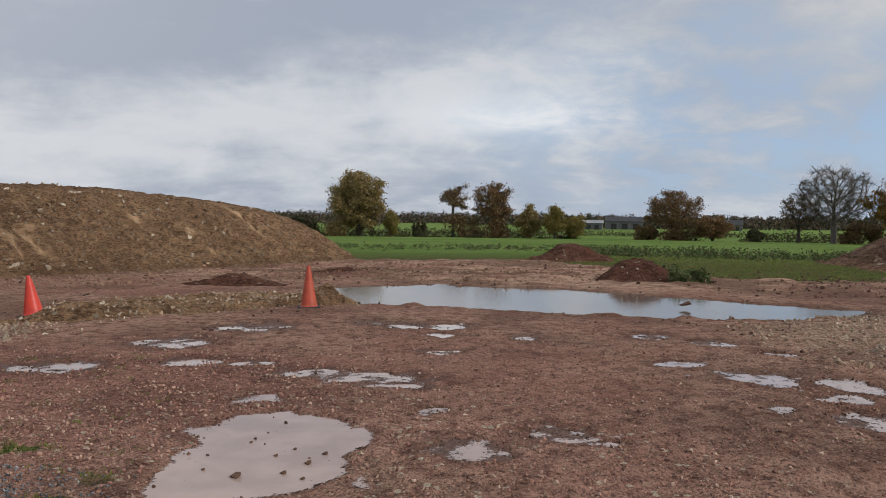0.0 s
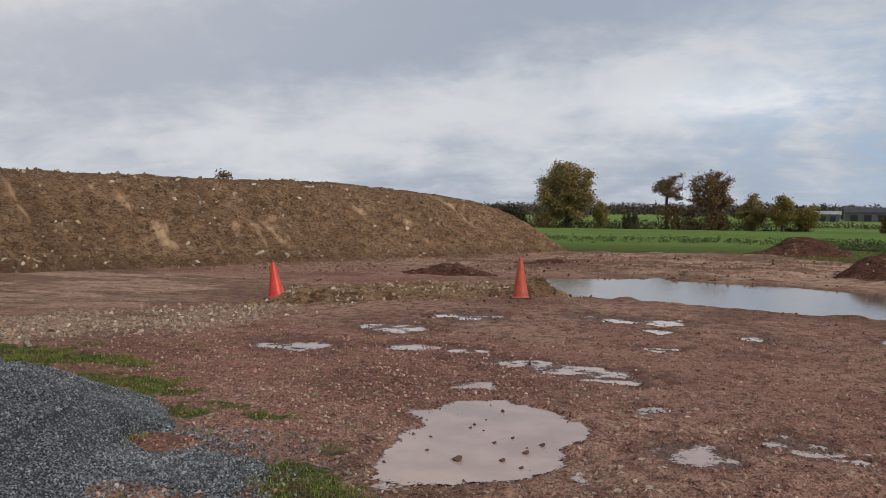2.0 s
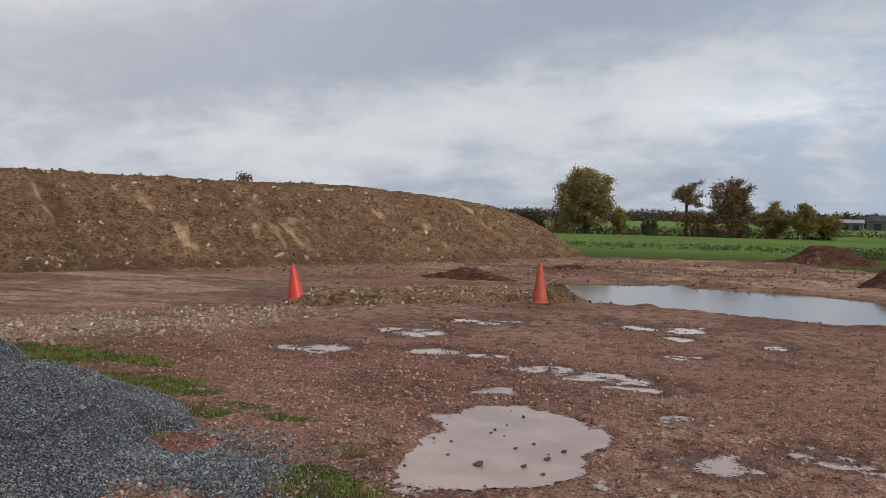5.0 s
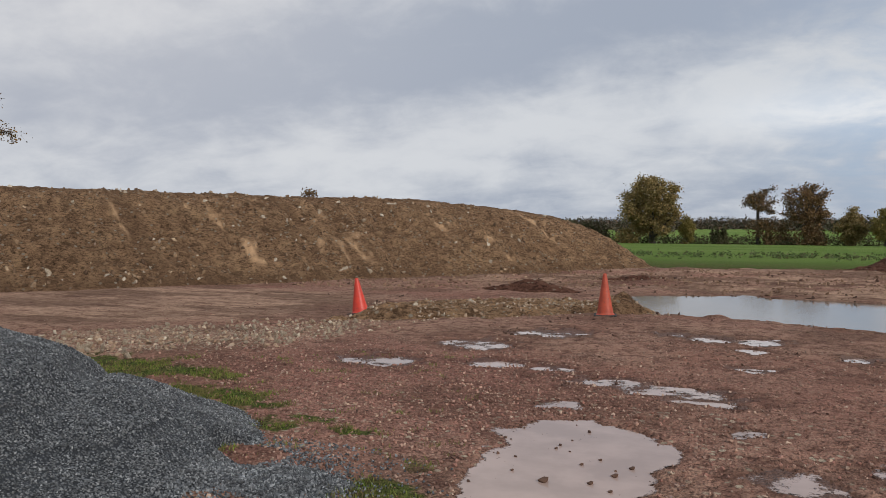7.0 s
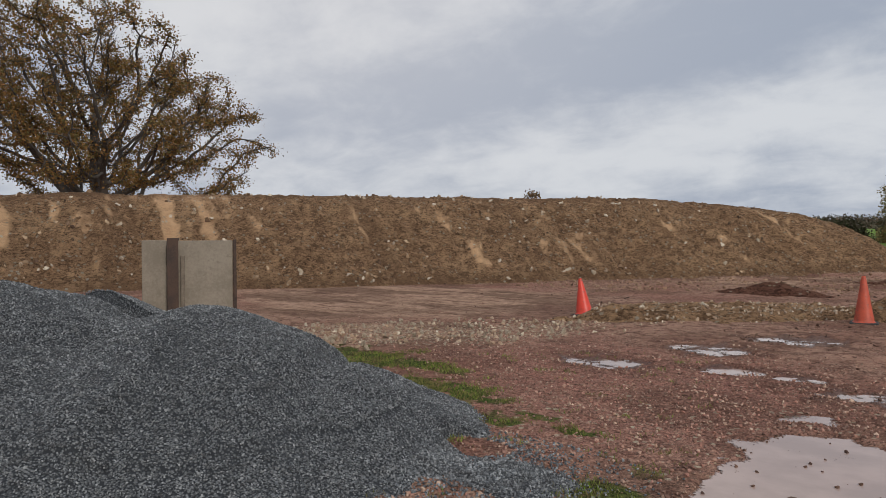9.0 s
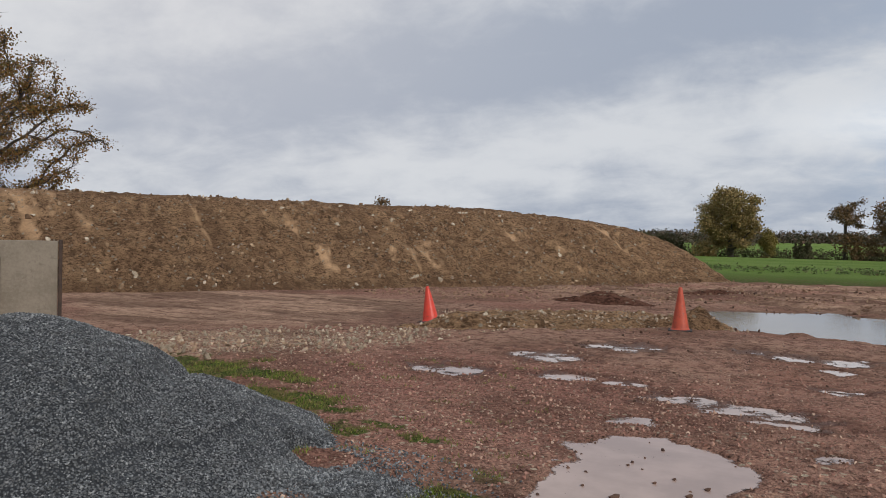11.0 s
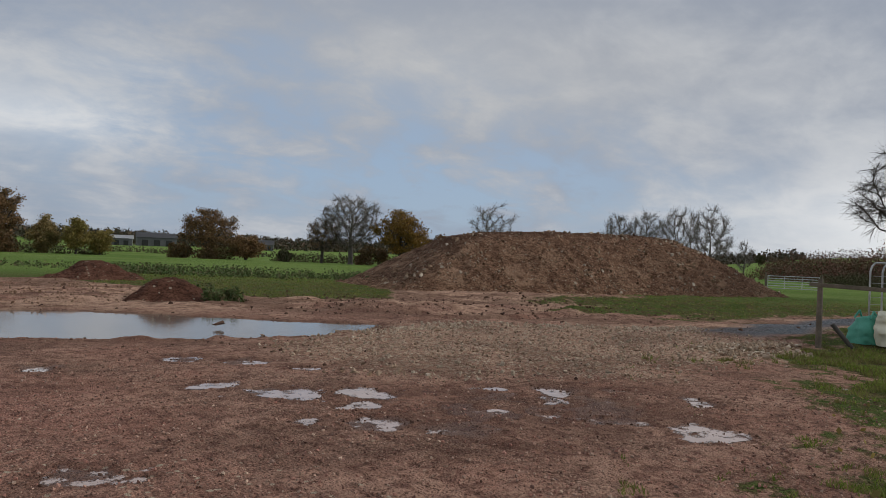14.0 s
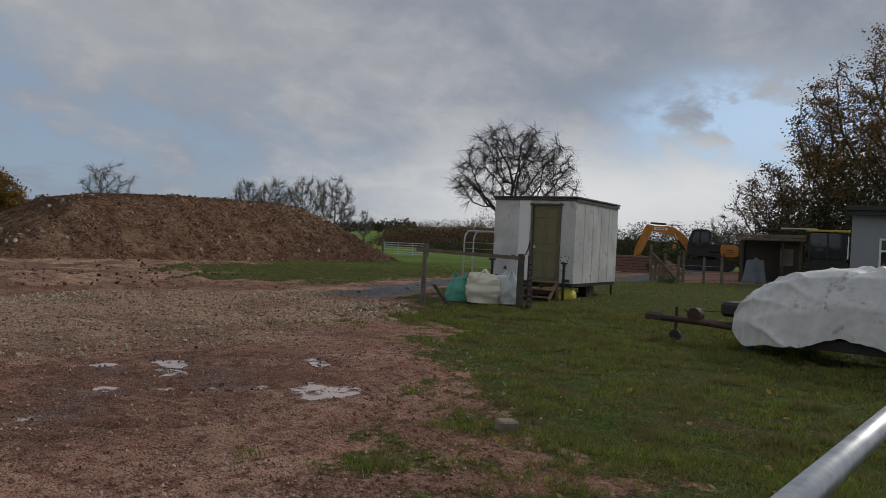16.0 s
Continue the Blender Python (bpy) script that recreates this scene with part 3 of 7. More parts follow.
M_BLUE = mottled("blue_plastic", (0.02, 0.04, 0.10), (0.03, 0.06, 0.14), 5.0, 0.5, 40.0, 0.002)
M_REFLECTOR = mottled("red_reflector", (0.22, 0.03, 0.025), (0.17, 0.025, 0.02), 6.0, 0.3, 40.0, 0.001)
M_YELLOWROOF = mottled("yellow_fascia", (0.52, 0.36, 0.06), (0.44, 0.30, 0.05), 3.0, 0.6, 30.0, 0.002)

# ---------------------------------------------------------------- ground
POND = [(-2.75, 19.2), (-1.3, 19.9), (0.1, 20.4), (1.8, 19.9), (3.4, 19.4), (5.7, 17.2), (7.2, 16.0), (8.8, 14.9), (8.4, 14.2), (6.6, 13.35), (5.8, 13.0), (4.4, 13.25), (2.4, 13.75), (0.6, 14.5), (-0.6, 14.7), (-1.7, 15.0), (-2.3, 16.8)]
# puddles: centre x, y, half length, half width, turn in degrees
PUDDLES_NEAR = [(-3.56, 9.61, 0.50, 0.44, 4), (-2.90, 11.09, 0.61, 0.50, 5), (-2.44, 11.36, 0.26, 0.26, 5), (-4.22, 7.85, 0.51, 0.36, 4), (-2.82, 8.26, 0.35, 0.22, 4), (-2.17, 8.13, 0.28, 0.21, 4), (-1.00, 7.56, 0.79, 0.30, -8), (-1.28, 7.77, 0.36, 0.15, 3), (-0.44, 7.09, 0.31, 0.15, -10), (-1.14, 11.68, 0.25, 0.27, 5), (-0.54, 11.53, 0.36, 0.33, 5), (0.14, 11.59, 0.41, 0.27, 5), (0.01, 10.65, 0.21, 0.23, 5), (1.21, 10.26, 0.24, 0.26, 4), (0.02, 9.10, 0.27, 0.17, 4)]
PUDDLES_MID = [(0.31, 5.07, 0.25, 0.26, 2), (1.02, 5.49, 0.26, 0.22, 2), (1.23, 5.26, 0.17, 0.11, 2), (0.04, 6.09, 0.15, 0.13, 3), (-1.62, 6.52, 0.28, 0.22, 3), (3.08, 10.62, 0.38, 0.29, 5), (3.89, 10.0, 0.34, 0.28, -15), (2.91, 8.40, 0.28, 0.26, -15), (3.45, 7.70, 0.50, 0.34, -18), (4.44, 9.20, 0.22, 0.18, -20), (3.06, 6.38, 0.20, 0.17, -18)]
PUDDLES_FAR = [(4.30, 7.35, 0.30, 0.44, -33), (3.85, 6.76, 0.17, 0.19, -35), (3.66, 5.85, 0.29, 0.29, -36), (4.14, 5.35, 0.26, 0.23, -36), (5.90, 6.97, 0.20, 0.16, -33), (6.43, 6.55, 0.24, 0.40, -33), (6.04, 6.10, 0.19, 0.21, -34), (7.25, 6.20, 0.21, 0.13, -33), (7.66, 5.33, 0.17, 0.33, -33), (5.86, 4.90, 0.37, 0.16, -35), (5.64, 5.25, 0.24, 0.14, -35), (6.25, 4.26, 0.35, 0.32, -36), (5.03, 5.95, 0.23, 0.17, -35), (5.32, 5.61, 0.14, 0.11, -35), (10.19, 4.88, 0.44, 0.29, -32)]
BIG_PUDDLE = [(-1.62, 4.05), (-1.66, 4.5), (-1.63, 5.1), (-1.80, 5.5), (-1.57, 5.92), (-1.2, 6.1), (-0.8, 5.88), (-0.46, 5.55), (-0.57, 5.0), (-0.58, 4.5), (-0.84, 4.22), (-1.14, 4.02)]
FIELD_X = [-400, -60, -8, -3.7, 0.5, 4.1, 7.4, 8.2, 9.1, 14.3, 18, 24, 40, 400]
FIELD_Y = [34, 34, 34, 33.8, 35.5, 35.8, 30, 24.5, 22.4, 23.2, 29, 31, 32, 32]
LAWN_X = [-3, 0, 2, 3.5, 4.6, 5.6, 7, 8.8, 10.9, 12.9, 15.5, 17.5, 20, 26, 34, 60]
LAWN_Y = [-2, -1, 0.3, 1.3, 1.75, 2.1, 3.0, 4.0, 5.0, 6.5, 8.3, 8.9, 9.2, 8.5, 8.0, 8]
STRIP = [(15.2, 16.8), (17.2, 13.0), (18.4, 12.0), (22, 11.4), (40, 12.5), (90, 14), (90, 60), (42, 40), (29, 27), (21.5, 23.8)]
STONY = [(4.6, 11.6), (8.0, 14.2), (11.3, 14.6), (16.2, 11.8), (15.2, 8.6), (12.9, 6.8), (11.0, 7.0), (8.4, 6.6), (6.1, 7.5), (5.0, 8.8)]
YARD = [(31.5, 8.6), (36, 3.0), (37.5, 0.5), (62, 1), (62, 15), (45, 13)]
RUBBLE_STRIP = [(-8.6, 6.5), (-7.0, 7.1), (-5.9, 8.2), (-5.4, 9.6), (-6.4, 10.9), (-8.3, 9.5), (-9.4, 7.5)]
CLAY = [(-17.2, 11.6), (-14.2, 16.2), (-9.6, 16.6), (-7.3, 12.2), (-7.6, 10.7), (-9.0, 9.9), (-10.8, 8.2), (-14.4, 9.6)]


def lawn_depth(x, y):
    return np.where(x > -3, np.interp(x, LAWN_X, LAWN_Y) - y, -5.0)


def puddle_mask(x, y, reach=1.0):
    """1 in the middle of a puddle, 0 outside; and how shallow it is."""
    wx, wy = x + 0.30 * fbm(x, y, 0.5, 4, 41), y + 0.40 * fbm(x, y, 0.5, 4, 42)
    deep = np.zeros(x.shape)
    for k, (px, py, a, b, t) in enumerate(PUDDLES_NEAR + PUDDLES_MID + PUDDLES_FAR):
        c, s = math.cos(radians(t)), math.sin(radians(t))
        ux, uy = ((wx - px) * c + (wy - py) * s) / a, (-(wx - px) * s + (wy - py) * c) / b
        deep = np.maximum(deep, ss(1.25, 0.65, np.hypot(ux, uy) / reach) * (1.0 if k < 15 else 0.76))
    big = ss(-0.10, 0.10, polygon_depth(x + 0.16 * fbm(x, y, 0.35, 4, 43), y + 0.16 * fbm(x, y, 0.35, 4, 44), BIG_PUDDLE))
    return deep, big


def terrain(x, y):
    """The land's broad form."""
    r, az = np.hypot(x, y), np.degrees(np.arctan2(x, y))
    z = 0.2 * ss(12, 20, x) * ss(-3.0, 2.5, lawn_depth(x, y) + 2.0) + 0.06 * ss(30, 60, x) * ss(20, 0, y)
    z = z - 0.35 * ss(60, 150, r) * ss(70, 40, np.abs(az))
    z = z + 2.2 * ss(170, 330, r) + 5.0 * ss(330, 700, r) + 6.0 * ss(600, 1000, r)
    z = z + 6.5 * ss(200, 420, r) * ss(54, 66, az) * ss(80, 68, az) + 5.0 * ss(600, 1200, r) * ss(40, -10, az)
    return z + 2.5 * fbm(x, y, 160.0, 3, 7) * ss(250, 500, r)


def ground_z(x, y):
    x, y = np.asarray(x, float), np.asarray(y, float)
    r = np.hypot(x, y)
    near = ss(70, 30, r)
    turf = np.maximum(ss(-0.4, 0.8, lawn_depth(x, y)), ss(-0.5, 1.0, y - np.interp(x, FIELD_X, FIELD_Y)))
    z = terrain(x, y) + 0.020
    rough = 0.030 * fbm(x, y, 0.5, 5, 3, 0.6) + 0.034 * fbm(x, y, 0.14, 3, 4, 0.65) * ss(28, 12, r)
    back = ss(19, 23, y + 0.25 * x) * ss(50, 36, y) * (1 - turf) + ss(14.5, 16.5, y + 0.1 * x) * ss(9, 11, x) * ss(27, 23, y)
    rut = (value_noise(x * 0.35 + 0.1 * y, y * 1.6, 8) + 0.6 * value_noise(x * 0.8, y * 3.4, 9) + 0.5 * fbm(x, y, 0.5, 3, 10)) * 0.22
    z = z + near * (rough * (1 - 0.4 * turf) + rut * np.clip(back, 0, 1) * (1 - turf))
    z = z + near * 0.045 * fbm(x, y, 2.6, 3, 9) * (1 - ss(12, 6, r)) * (1 - turf)
    z = z + 0.05 * turf * fbm(x, y, 0.8, 3, 12) * near
    p, q = (x - y) * 0.707, (x + y) * 0.707
    z = z + 0.16 * ss(18.5, 20.5, r) * ss(6, 9, x) * ss(36, 31, r) * (1 - turf) * (value_noise(p * 0.16, q * 0.8 + 0.05 * p, 156) * -1 + 0.5 * value_noise(p * 0.4, q * 2.4, 161) + 0.4 * fbm(x, y, 0.5, 3, 162))
    d = polygon_depth(x + 0.5 * fbm(x, y, 0.9, 4, 21), y + 0.5 * fbm(x, y, 0.9, 4, 22), POND)
    z = z - 0.30 * ss(-0.25, 0.5, d) - 0.05 * ss(-1.2, -0.1, d) + 0.11 * np.exp(-((d + 0.35) / 0.3) ** 2) * (0.35 + 1.6 * np.clip(fbm(x, y, 0.5, 4, 23), 0, 1)) * ss(17, 14, y)
    deep, big = puddle_mask(x, y)
    z = z - 0.036 * deep + 0.034 * np.clip(fbm(x, y, 0.16, 4, 31, 0.65), -0.1, 1) * ss(0, 0.4, deep) - 0.050 * big
    return z


def zones(x, y, z):
    r = np.hypot(x, y)
    n = fbm(x, y, 1.6, 5, 51, 0.6)
    lawn = ss(-2.3, 1.9, lawn_depth(x, y) + 3.6 * n + 3.0 * fbm(x, y, 0.5, 4, 57, 0.6))
    field = ss(-0.6, 0.8, y - np.interp(x, FIELD_X, FIELD_Y) + 1.2 * n)
    strip = ss(-0.8, 3.2, polygon_depth(x, y, STRIP) + 4.0 * n + 2.2 * fbm(x * 0.5, y * 1.6, 0.7, 4, 79)) * 0.85
    far = ss(34, 50, r)
    tuft = np.zeros(x.shape)
    for px, py, a, b in ((-6.7, 6.35, 1.15, 0.50), (-5.6, 6.3, 0.5, 0.22), (-4.6, 5.5, 0.8, 0.25), (-3.6, 4.85, 0.45, 0.22), (-3.4, 5.15, 0.2, 0.1), (-2.9, 4.95, 0.2, 0.1), (-2.0, 4.36, 0.22, 0.16), (-1.95, 3.75, 0.34, 0.3)):
        tuft = np.maximum(tuft, ss(1.7, 0.4, np.hypot((x - px + 0.5 * (y - py)) / a, (y - py) / b) + 2.0 * fbm(x, y, 0.35, 4, 52, 0.6)))
    grass = np.clip(np.maximum.reduce([lawn, field, strip, ss(50, 70, r), 0.8 * tuft]), 0, 1)
    yard = ss(-0.6, 1.6, polygon_depth(x, y, YARD) + 2.0 * n)
    grass = grass * (1 - 0.92 * yard)
    stone = np.maximum(ss(-0.7, 0.9, polygon_depth(x, y, STONY) + 1.6 * n), 0.9 * ss(-0.3, 0.5, polygon_depth(x, y, RUBBLE_STRIP) + 0.9 * n))
    stone = np.maximum(stone, 0.22 * ss(4.5, 3.0, np.hypot(x + 1, y - 3.4)) )
    clay = ss(-0.5, 0.8, polygon_depth(x, y, CLAY) + 1.6 * n) + 1.0 * ss(18, 21, y + 0.2 * x) * ss(-0.3, 0.12, value_noise(x * 0.3, y * 1.4, 53) + 0.6 * fbm(x, y * 2, 0.9, 4, 54)) + 0.75 * ss(24, 27, y) * ss(10, 13, x) * ss(26, 22, x)
    red = ss(0.6, 0.2, np.hypot(x + 3.2, y - 4.16)) + ss(2.6, 1.0, np.hypot((x + 3.2) / 1.2, (y - 6.5) / 1.4)) + 0.55 * ss(-0.1, 0.3, fbm(x, y, 3.0, 3, 54)) * ss(4.0, 0.5, x)
    grit = ss(-0.4, 0.5, 0.9 - np.abs(y - (10.2 + 0.10 * (x - 17))) + n) * ss(14.8, 16.2, x) * ss(36, 30, x)
    grit = np.maximum(grit, ss(-0.3, 0.3, 0.9 - np.abs(y - 6.8) + n) * ss(30, 34, x) * ss(75, 60, x))
    deep, big = puddle_mask(x, y)
    film = ss(2.2, 0.6, np.hypot((x - 5.0) / 2.2, (y - 6.0) / 1.3)) * ss(-0.25, 0.15, fbm(x, y, 0.6, 4, 60, 0.6)) * 0.94
    damp = puddle_mask(x, y, 1.8)[0] * ss(-0.22, 0.1, fbm(x, y, 0.22, 4, 61, 0.6)) * 0.97
    wet = np.maximum.reduce([damp, ss(0.0, 0.6, deep), big, ss(-0.8, 0.2, polygon_depth(x, y, POND)), film, 0.55 * ss(0.0, 0.25, fbm(x, y, 1.3, 4, 55))])
    # rut shade painted as dark bands, as the relief alone hardly shows
    bands = ss(-0.03, 0.10, value_noise(x * 0.28 + 3, y * 1.1, 56) + 0.5 * fbm(x, y * 2, 0.8, 3, 59)) * np.maximum(ss(19.5, 21.5, y + 0.15 * x) * ss(40, 34, y), ss(-0.5, 0.5, polygon_depth(x, y, CLAY)))
    bands = np.maximum(bands, ss(0.9, 0.2, np.abs(y - np.interp(x, [9, 12.5, 17, 22], [16.4, 15.4, 12.9, 11.8])) + 0.8 * fbm(x, y, 0.8, 3, 69)) * ss(8, 10, x) * ss(20, 16, x))
    p, q = (x - y) * 0.707, (x + y) * 0.707
    tracked = ss(18.5, 20.5, r) * ss(6, 9, x) * ss(36, 33, r)
    bands = np.maximum(bands, tracked * ss(-0.04, 0.08, value_noise(p * 0.16, q * 0.8 + 0.05 * p, 156) + 0.6 * value_noise(p * 0.3, q * 2.1, 157) + 0.4 * fbm(x, y, 0.8, 4, 158)))
    clay = np.maximum(clay, tracked * ss(0.0, 0.2, value_noise(p * 0.13 + 7, q * 0.7, 159) + 0.5 * fbm(x, y, 0.9, 4, 160)))
    # wet holds these painted bands beside the real damp
    wet = np.maximum(wet, 0.79 * bands)
    wet = np.clip(wet, 0, 1) * (1 - grass)
    cl = lambda v: np.clip(v, 0, 1)
    return np.stack([cl(grass * (1 - grit)), cl(stone), cl(clay), np.ones(x.shape)], 1), np.stack([cl(red), cl(grit), wet, np.ones(x.shape)], 1), far


def build_ground():
    a = np.concatenate([np.arange(-88, 114, 0.33), np.arange(114, 272, 3.0)])
    r = np.concatenate([[0.004, 0.2, 0.45], 0.7 * np.exp(np.arange(0, math.log(60 / 0.7), 0.0105)), 62 * np.exp(np.arange(0, math.log(4600 / 62), 0.05))])
    A, R = np.meshgrid(np.radians(a), r)
    x, y = (R * np.sin(A)).ravel(), (R * np.cos(A)).ravel()
    z = ground_z(x, y)
    na, nr = len(a), len(r)
    i = np.arange(nr - 1)[:, None] * na + np.arange(na)[None]
    j = np.roll(np.arange(na), -1)[None] + np.arange(nr - 1)[:, None] * na
    F = np.stack([i, i + na, j + na, j], -1).reshape(-1, 4)
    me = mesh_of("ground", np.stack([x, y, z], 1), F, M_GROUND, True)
    za, zb, far = zones(x, y, z)
    for nm, dat in (("zone", za), ("zone_b", zb)):
        at = me.attributes.new(nm, "FLOAT_COLOR", "POINT")
        at.data.foreach_set("color", np.ascontiguousarray(dat, np.float32).ravel())
    at = me.attributes.new("farland", "FLOAT", "POINT")
    at.data.foreach_set("value", far.astype(np.float32))
    at = me.attributes.new("woodland", "FLOAT", "POINT")
    rr = np.hypot(x, y)
    at.data.foreach_set("value", ss(470, 560, rr + 120 * fbm(x, y, 90.0, 3, 58)).astype(np.float32))
    return tagged(new("ground", me), "wet red-brown mud with puddles, gravel and short grass", "ground", kind="structure")


GROUND = build_ground()


def irregular_disc(pts_or_ellipse, z, name, mat, label, category="puddle", group=""):
    """A sheet of water, a little larger than its hollow."""
    bm = bmesh.new()
    vs = [bm.verts.new((x, y, z)) for x, y in pts_or_ellipse]
    f = bm.faces.new(vs)
    if f.normal.z < 0 or f.calc_area() and (f.normal_update() or f.normal.z < 0):
        f.normal_flip()
    bmesh.ops.triangulate(bm, faces=bm.faces)
    return tagged(part(name, bm, mat), label, category, group)


def grown(pts, d):
    cx, cy = sum(p[0] for p in pts) / len(pts), sum(p[1] for p in pts) / len(pts)
    return [(cx + (x - cx) * (1 + d / math.hypot(x - cx, y - cy)), cy + (y - cy) * (1 + d / math.hypot(x - cx, y - cy))) for x, y in pts]


irregular_disc(grown(POND, 0.75), -0.045, "pond", M_POND, "broad shallow pool of grey-brown standing water", "pool")


def puddle(x0, x1, y0, y1, level, inside, mat, label):
    """A sheet of water over a hollow; it carries its own depth, by which it thins out at the edge."""
    nx, ny = int((x1 - x0) / 0.035) + 2, int((y1 - y0) / 0.035) + 2
    X, Y = np.meshgrid(np.linspace(x0, x1, nx), np.linspace(y0, y1, ny))
    x, y = X.ravel(), Y.ravel()
    d = level - ground_z(x, y)
    within = inside(x, y)
    i = (np.arange(ny - 1)[:, None] * nx + np.arange(nx - 1)[None]).ravel()
    F = np.stack([i, i + 1, i + nx + 1, i + nx], -1)
    F = F[within[F].any(1)]
    used = np.unique(F)
    back = np.full(len(x), -1)
    back[used] = np.arange(len(used))
    me = mesh_of("puddle", np.stack([x, y, 0 * x + level], 1)[used], back[F], mat, True)
    at = me.attributes.new("depth", "FLOAT", "POINT")
    at.data.foreach_set("value", d[used].astype(np.float32))
    tagged(new("puddle", me), label, "puddle", "puddles on the mud")


puddle(-2.3, 0.1, 3.5, 6.6, 0.004, lambda x, y: polygon_depth(x, y, BIG_PUDDLE) > -0.3, M_PUDDLE, "large pinkish-brown muddy puddle with clods")
for lift, (px, py, pa, pb, pt) in enumerate(PUDDLES_NEAR + PUDDLES_MID + PUDDLES_FAR):
    c, s = math.cos(radians(pt)), math.sin(radians(pt))
    puddle(px - pa - 0.35, px + pa + 0.35, py - pb - 0.4, py + pb + 0.4, 0.002 + 0.00014 * lift - (0.005 if lift >= 26 else 0.002 if lift >= 15 else 0.0), lambda x, y: np.hypot(((x - px) * c + (y - py) * s) / (1.3 * pa + 0.1), (-(x - px) * s + (y - py) * c) / (1.3 * pb + 0.1)) < 1, M_PUDDLE, "shallow pale puddle in the red-brown mud" if lift < 15 else "thin film of water lying on the red-brown mud")


# ---------------------------------------------------------------- heaps
def heap(name, x0, x1, y0, y1, step, height, mat, label, category, m=None, scrape=None, crust_shade=None, kind=""):
    """A heap as a height field in its own axes; its rim dips under the ground."""
    nx, ny = int((x1 - x0) / step) + 1, int((y1 - y0) / step) + 1
    X, Y = np.meshgrid(np.linspace(x0, x1, nx), np.linspace(y0, y1, ny))
    x, y = X.ravel(), Y.ravel()
    Z = height(x, y)
    i = (np.arange(ny - 1)[:, None] * nx + np.arange(nx - 1)[None]).ravel()
    F = np.stack([i, i + 1, i + nx + 1, i + nx], -1)
    keep = (Z[F] > -0.12).any(1)
    used = np.unique(F[keep])
    back = np.full(len(x), -1)
    back[used] = np.arange(len(used))
    me = mesh_of(name, np.stack([x, y, Z], 1)[used], back[F[keep]], mat, True)
    for nm, fn in (("scrape", scrape), ("crust_shade", crust_shade)):
        if fn:
            at = me.attributes.new(nm, "FLOAT", "POINT")
            at.data.foreach_set("value", np.clip(fn(x[used], y[used], Z[used]), 0, 1).astype(np.float32))
    ob = new(name, me)
    ob.matrix_world = m or Matrix()
    return tagged(ob, label, category, kind=kind)


def streak(u, v, size, seed, long=0.13):
    """Noise drawn out down the slope, leaning a little."""
    a = u + 0.22 * v
    return value_noise(a / size, v * long / size, seed) + 0.6 * value_noise(a / size * 2.3 + 5, v * long / size * 2, seed + 3) + 0.35 * value_noise(a / size * 5.1, v * long / size * 4, seed + 5)


# long bank: x runs along its foot, y away from the site
BANK = Matrix(((0.545, -0.838, 0, -17.0), (0.838, 0.545, 0, 12.5), (0, 0, 1, 0), (0, 0, 0, 1)))


def bank_top(u):
    return np.interp(u, [-14, -11.5, -8.5, -6, 0, 6, 12, 15, 17, 19, 20, 21.5, 22.8, 23.7, 24.4, 25.0, 25.6], [-0.4, 1.0, 2.7, 2.9, 2.93, 2.96, 3.0, 2.98, 2.88, 2.72, 2.62, 2.42, 2.06, 1.38, 0.62, 0.06, -0.4])


def bank_z(u, v):
    top = bank_top(u) + 0.07 * fbm(u, v, 2.5, 4, 61)
    foot = 0.7 * fbm(u, v * 0 + 3, 3.5, 3, 62) * ss(24, 20, u)
    bands = 0.36 * streak(u, v, 0.8, 63)
    rise = 0.80 * (v - foot) + bands * ss(0, 1.5, v) + 0.34 * fbm(u, v, 0.55, 5, 64, 0.68) * ss(-0.5, 0.5, v) + 0.05 * np.exp(-((v - 0.3) / 0.5) ** 2)
    fall = 0.75 * (9.5 - v + foot)
    k = 0.35
    z = -k * np.log(np.exp(-rise / k) + np.exp(-np.clip(top, -1, 9) / k) + np.exp(-fall / k))
    return z + 0.07 * fbm(u, v, 0.22, 3, 65, 0.6)


def bank_scrape(u, v, z):
    return ss(0.16, 0.52, 0.75 * streak(u, v, 1.0, 66, 0.16) + 0.4 * streak(u + 9, v, 0.4, 69, 0.12) - 0.12 + 0.8 * fbm(u, v, 2.0, 4, 67) + 0.5 * fbm(u, v, 0.35, 3, 68) + 0.28 * ss(4, -3, u)) * ss(0.25, 0.7, z)


# last function: crusted top, darker foot, and groove shade painted down the face
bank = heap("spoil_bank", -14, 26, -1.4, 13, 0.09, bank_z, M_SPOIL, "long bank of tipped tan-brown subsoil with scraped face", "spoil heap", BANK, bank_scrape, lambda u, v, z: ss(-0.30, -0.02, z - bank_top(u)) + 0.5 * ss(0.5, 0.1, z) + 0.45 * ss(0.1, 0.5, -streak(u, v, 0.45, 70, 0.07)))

MOUND = Matrix(((0.985, 0.17, 0, 18.8), (-0.17, 0.985, 0, 28.0), (0, 0, 1, 0), (0, 0, 0, 1)))


def mound_top(u):
    return np.interp(u, [-2.5, 0, 2, 4, 6, 9, 13, 17, 19.5, 22, 24.5, 26], [-0.4, 0.25, 1.5, 2.65, 3.1, 3.25, 3.4, 3.45, 3.3, 1.9, 0.2, -0.4])


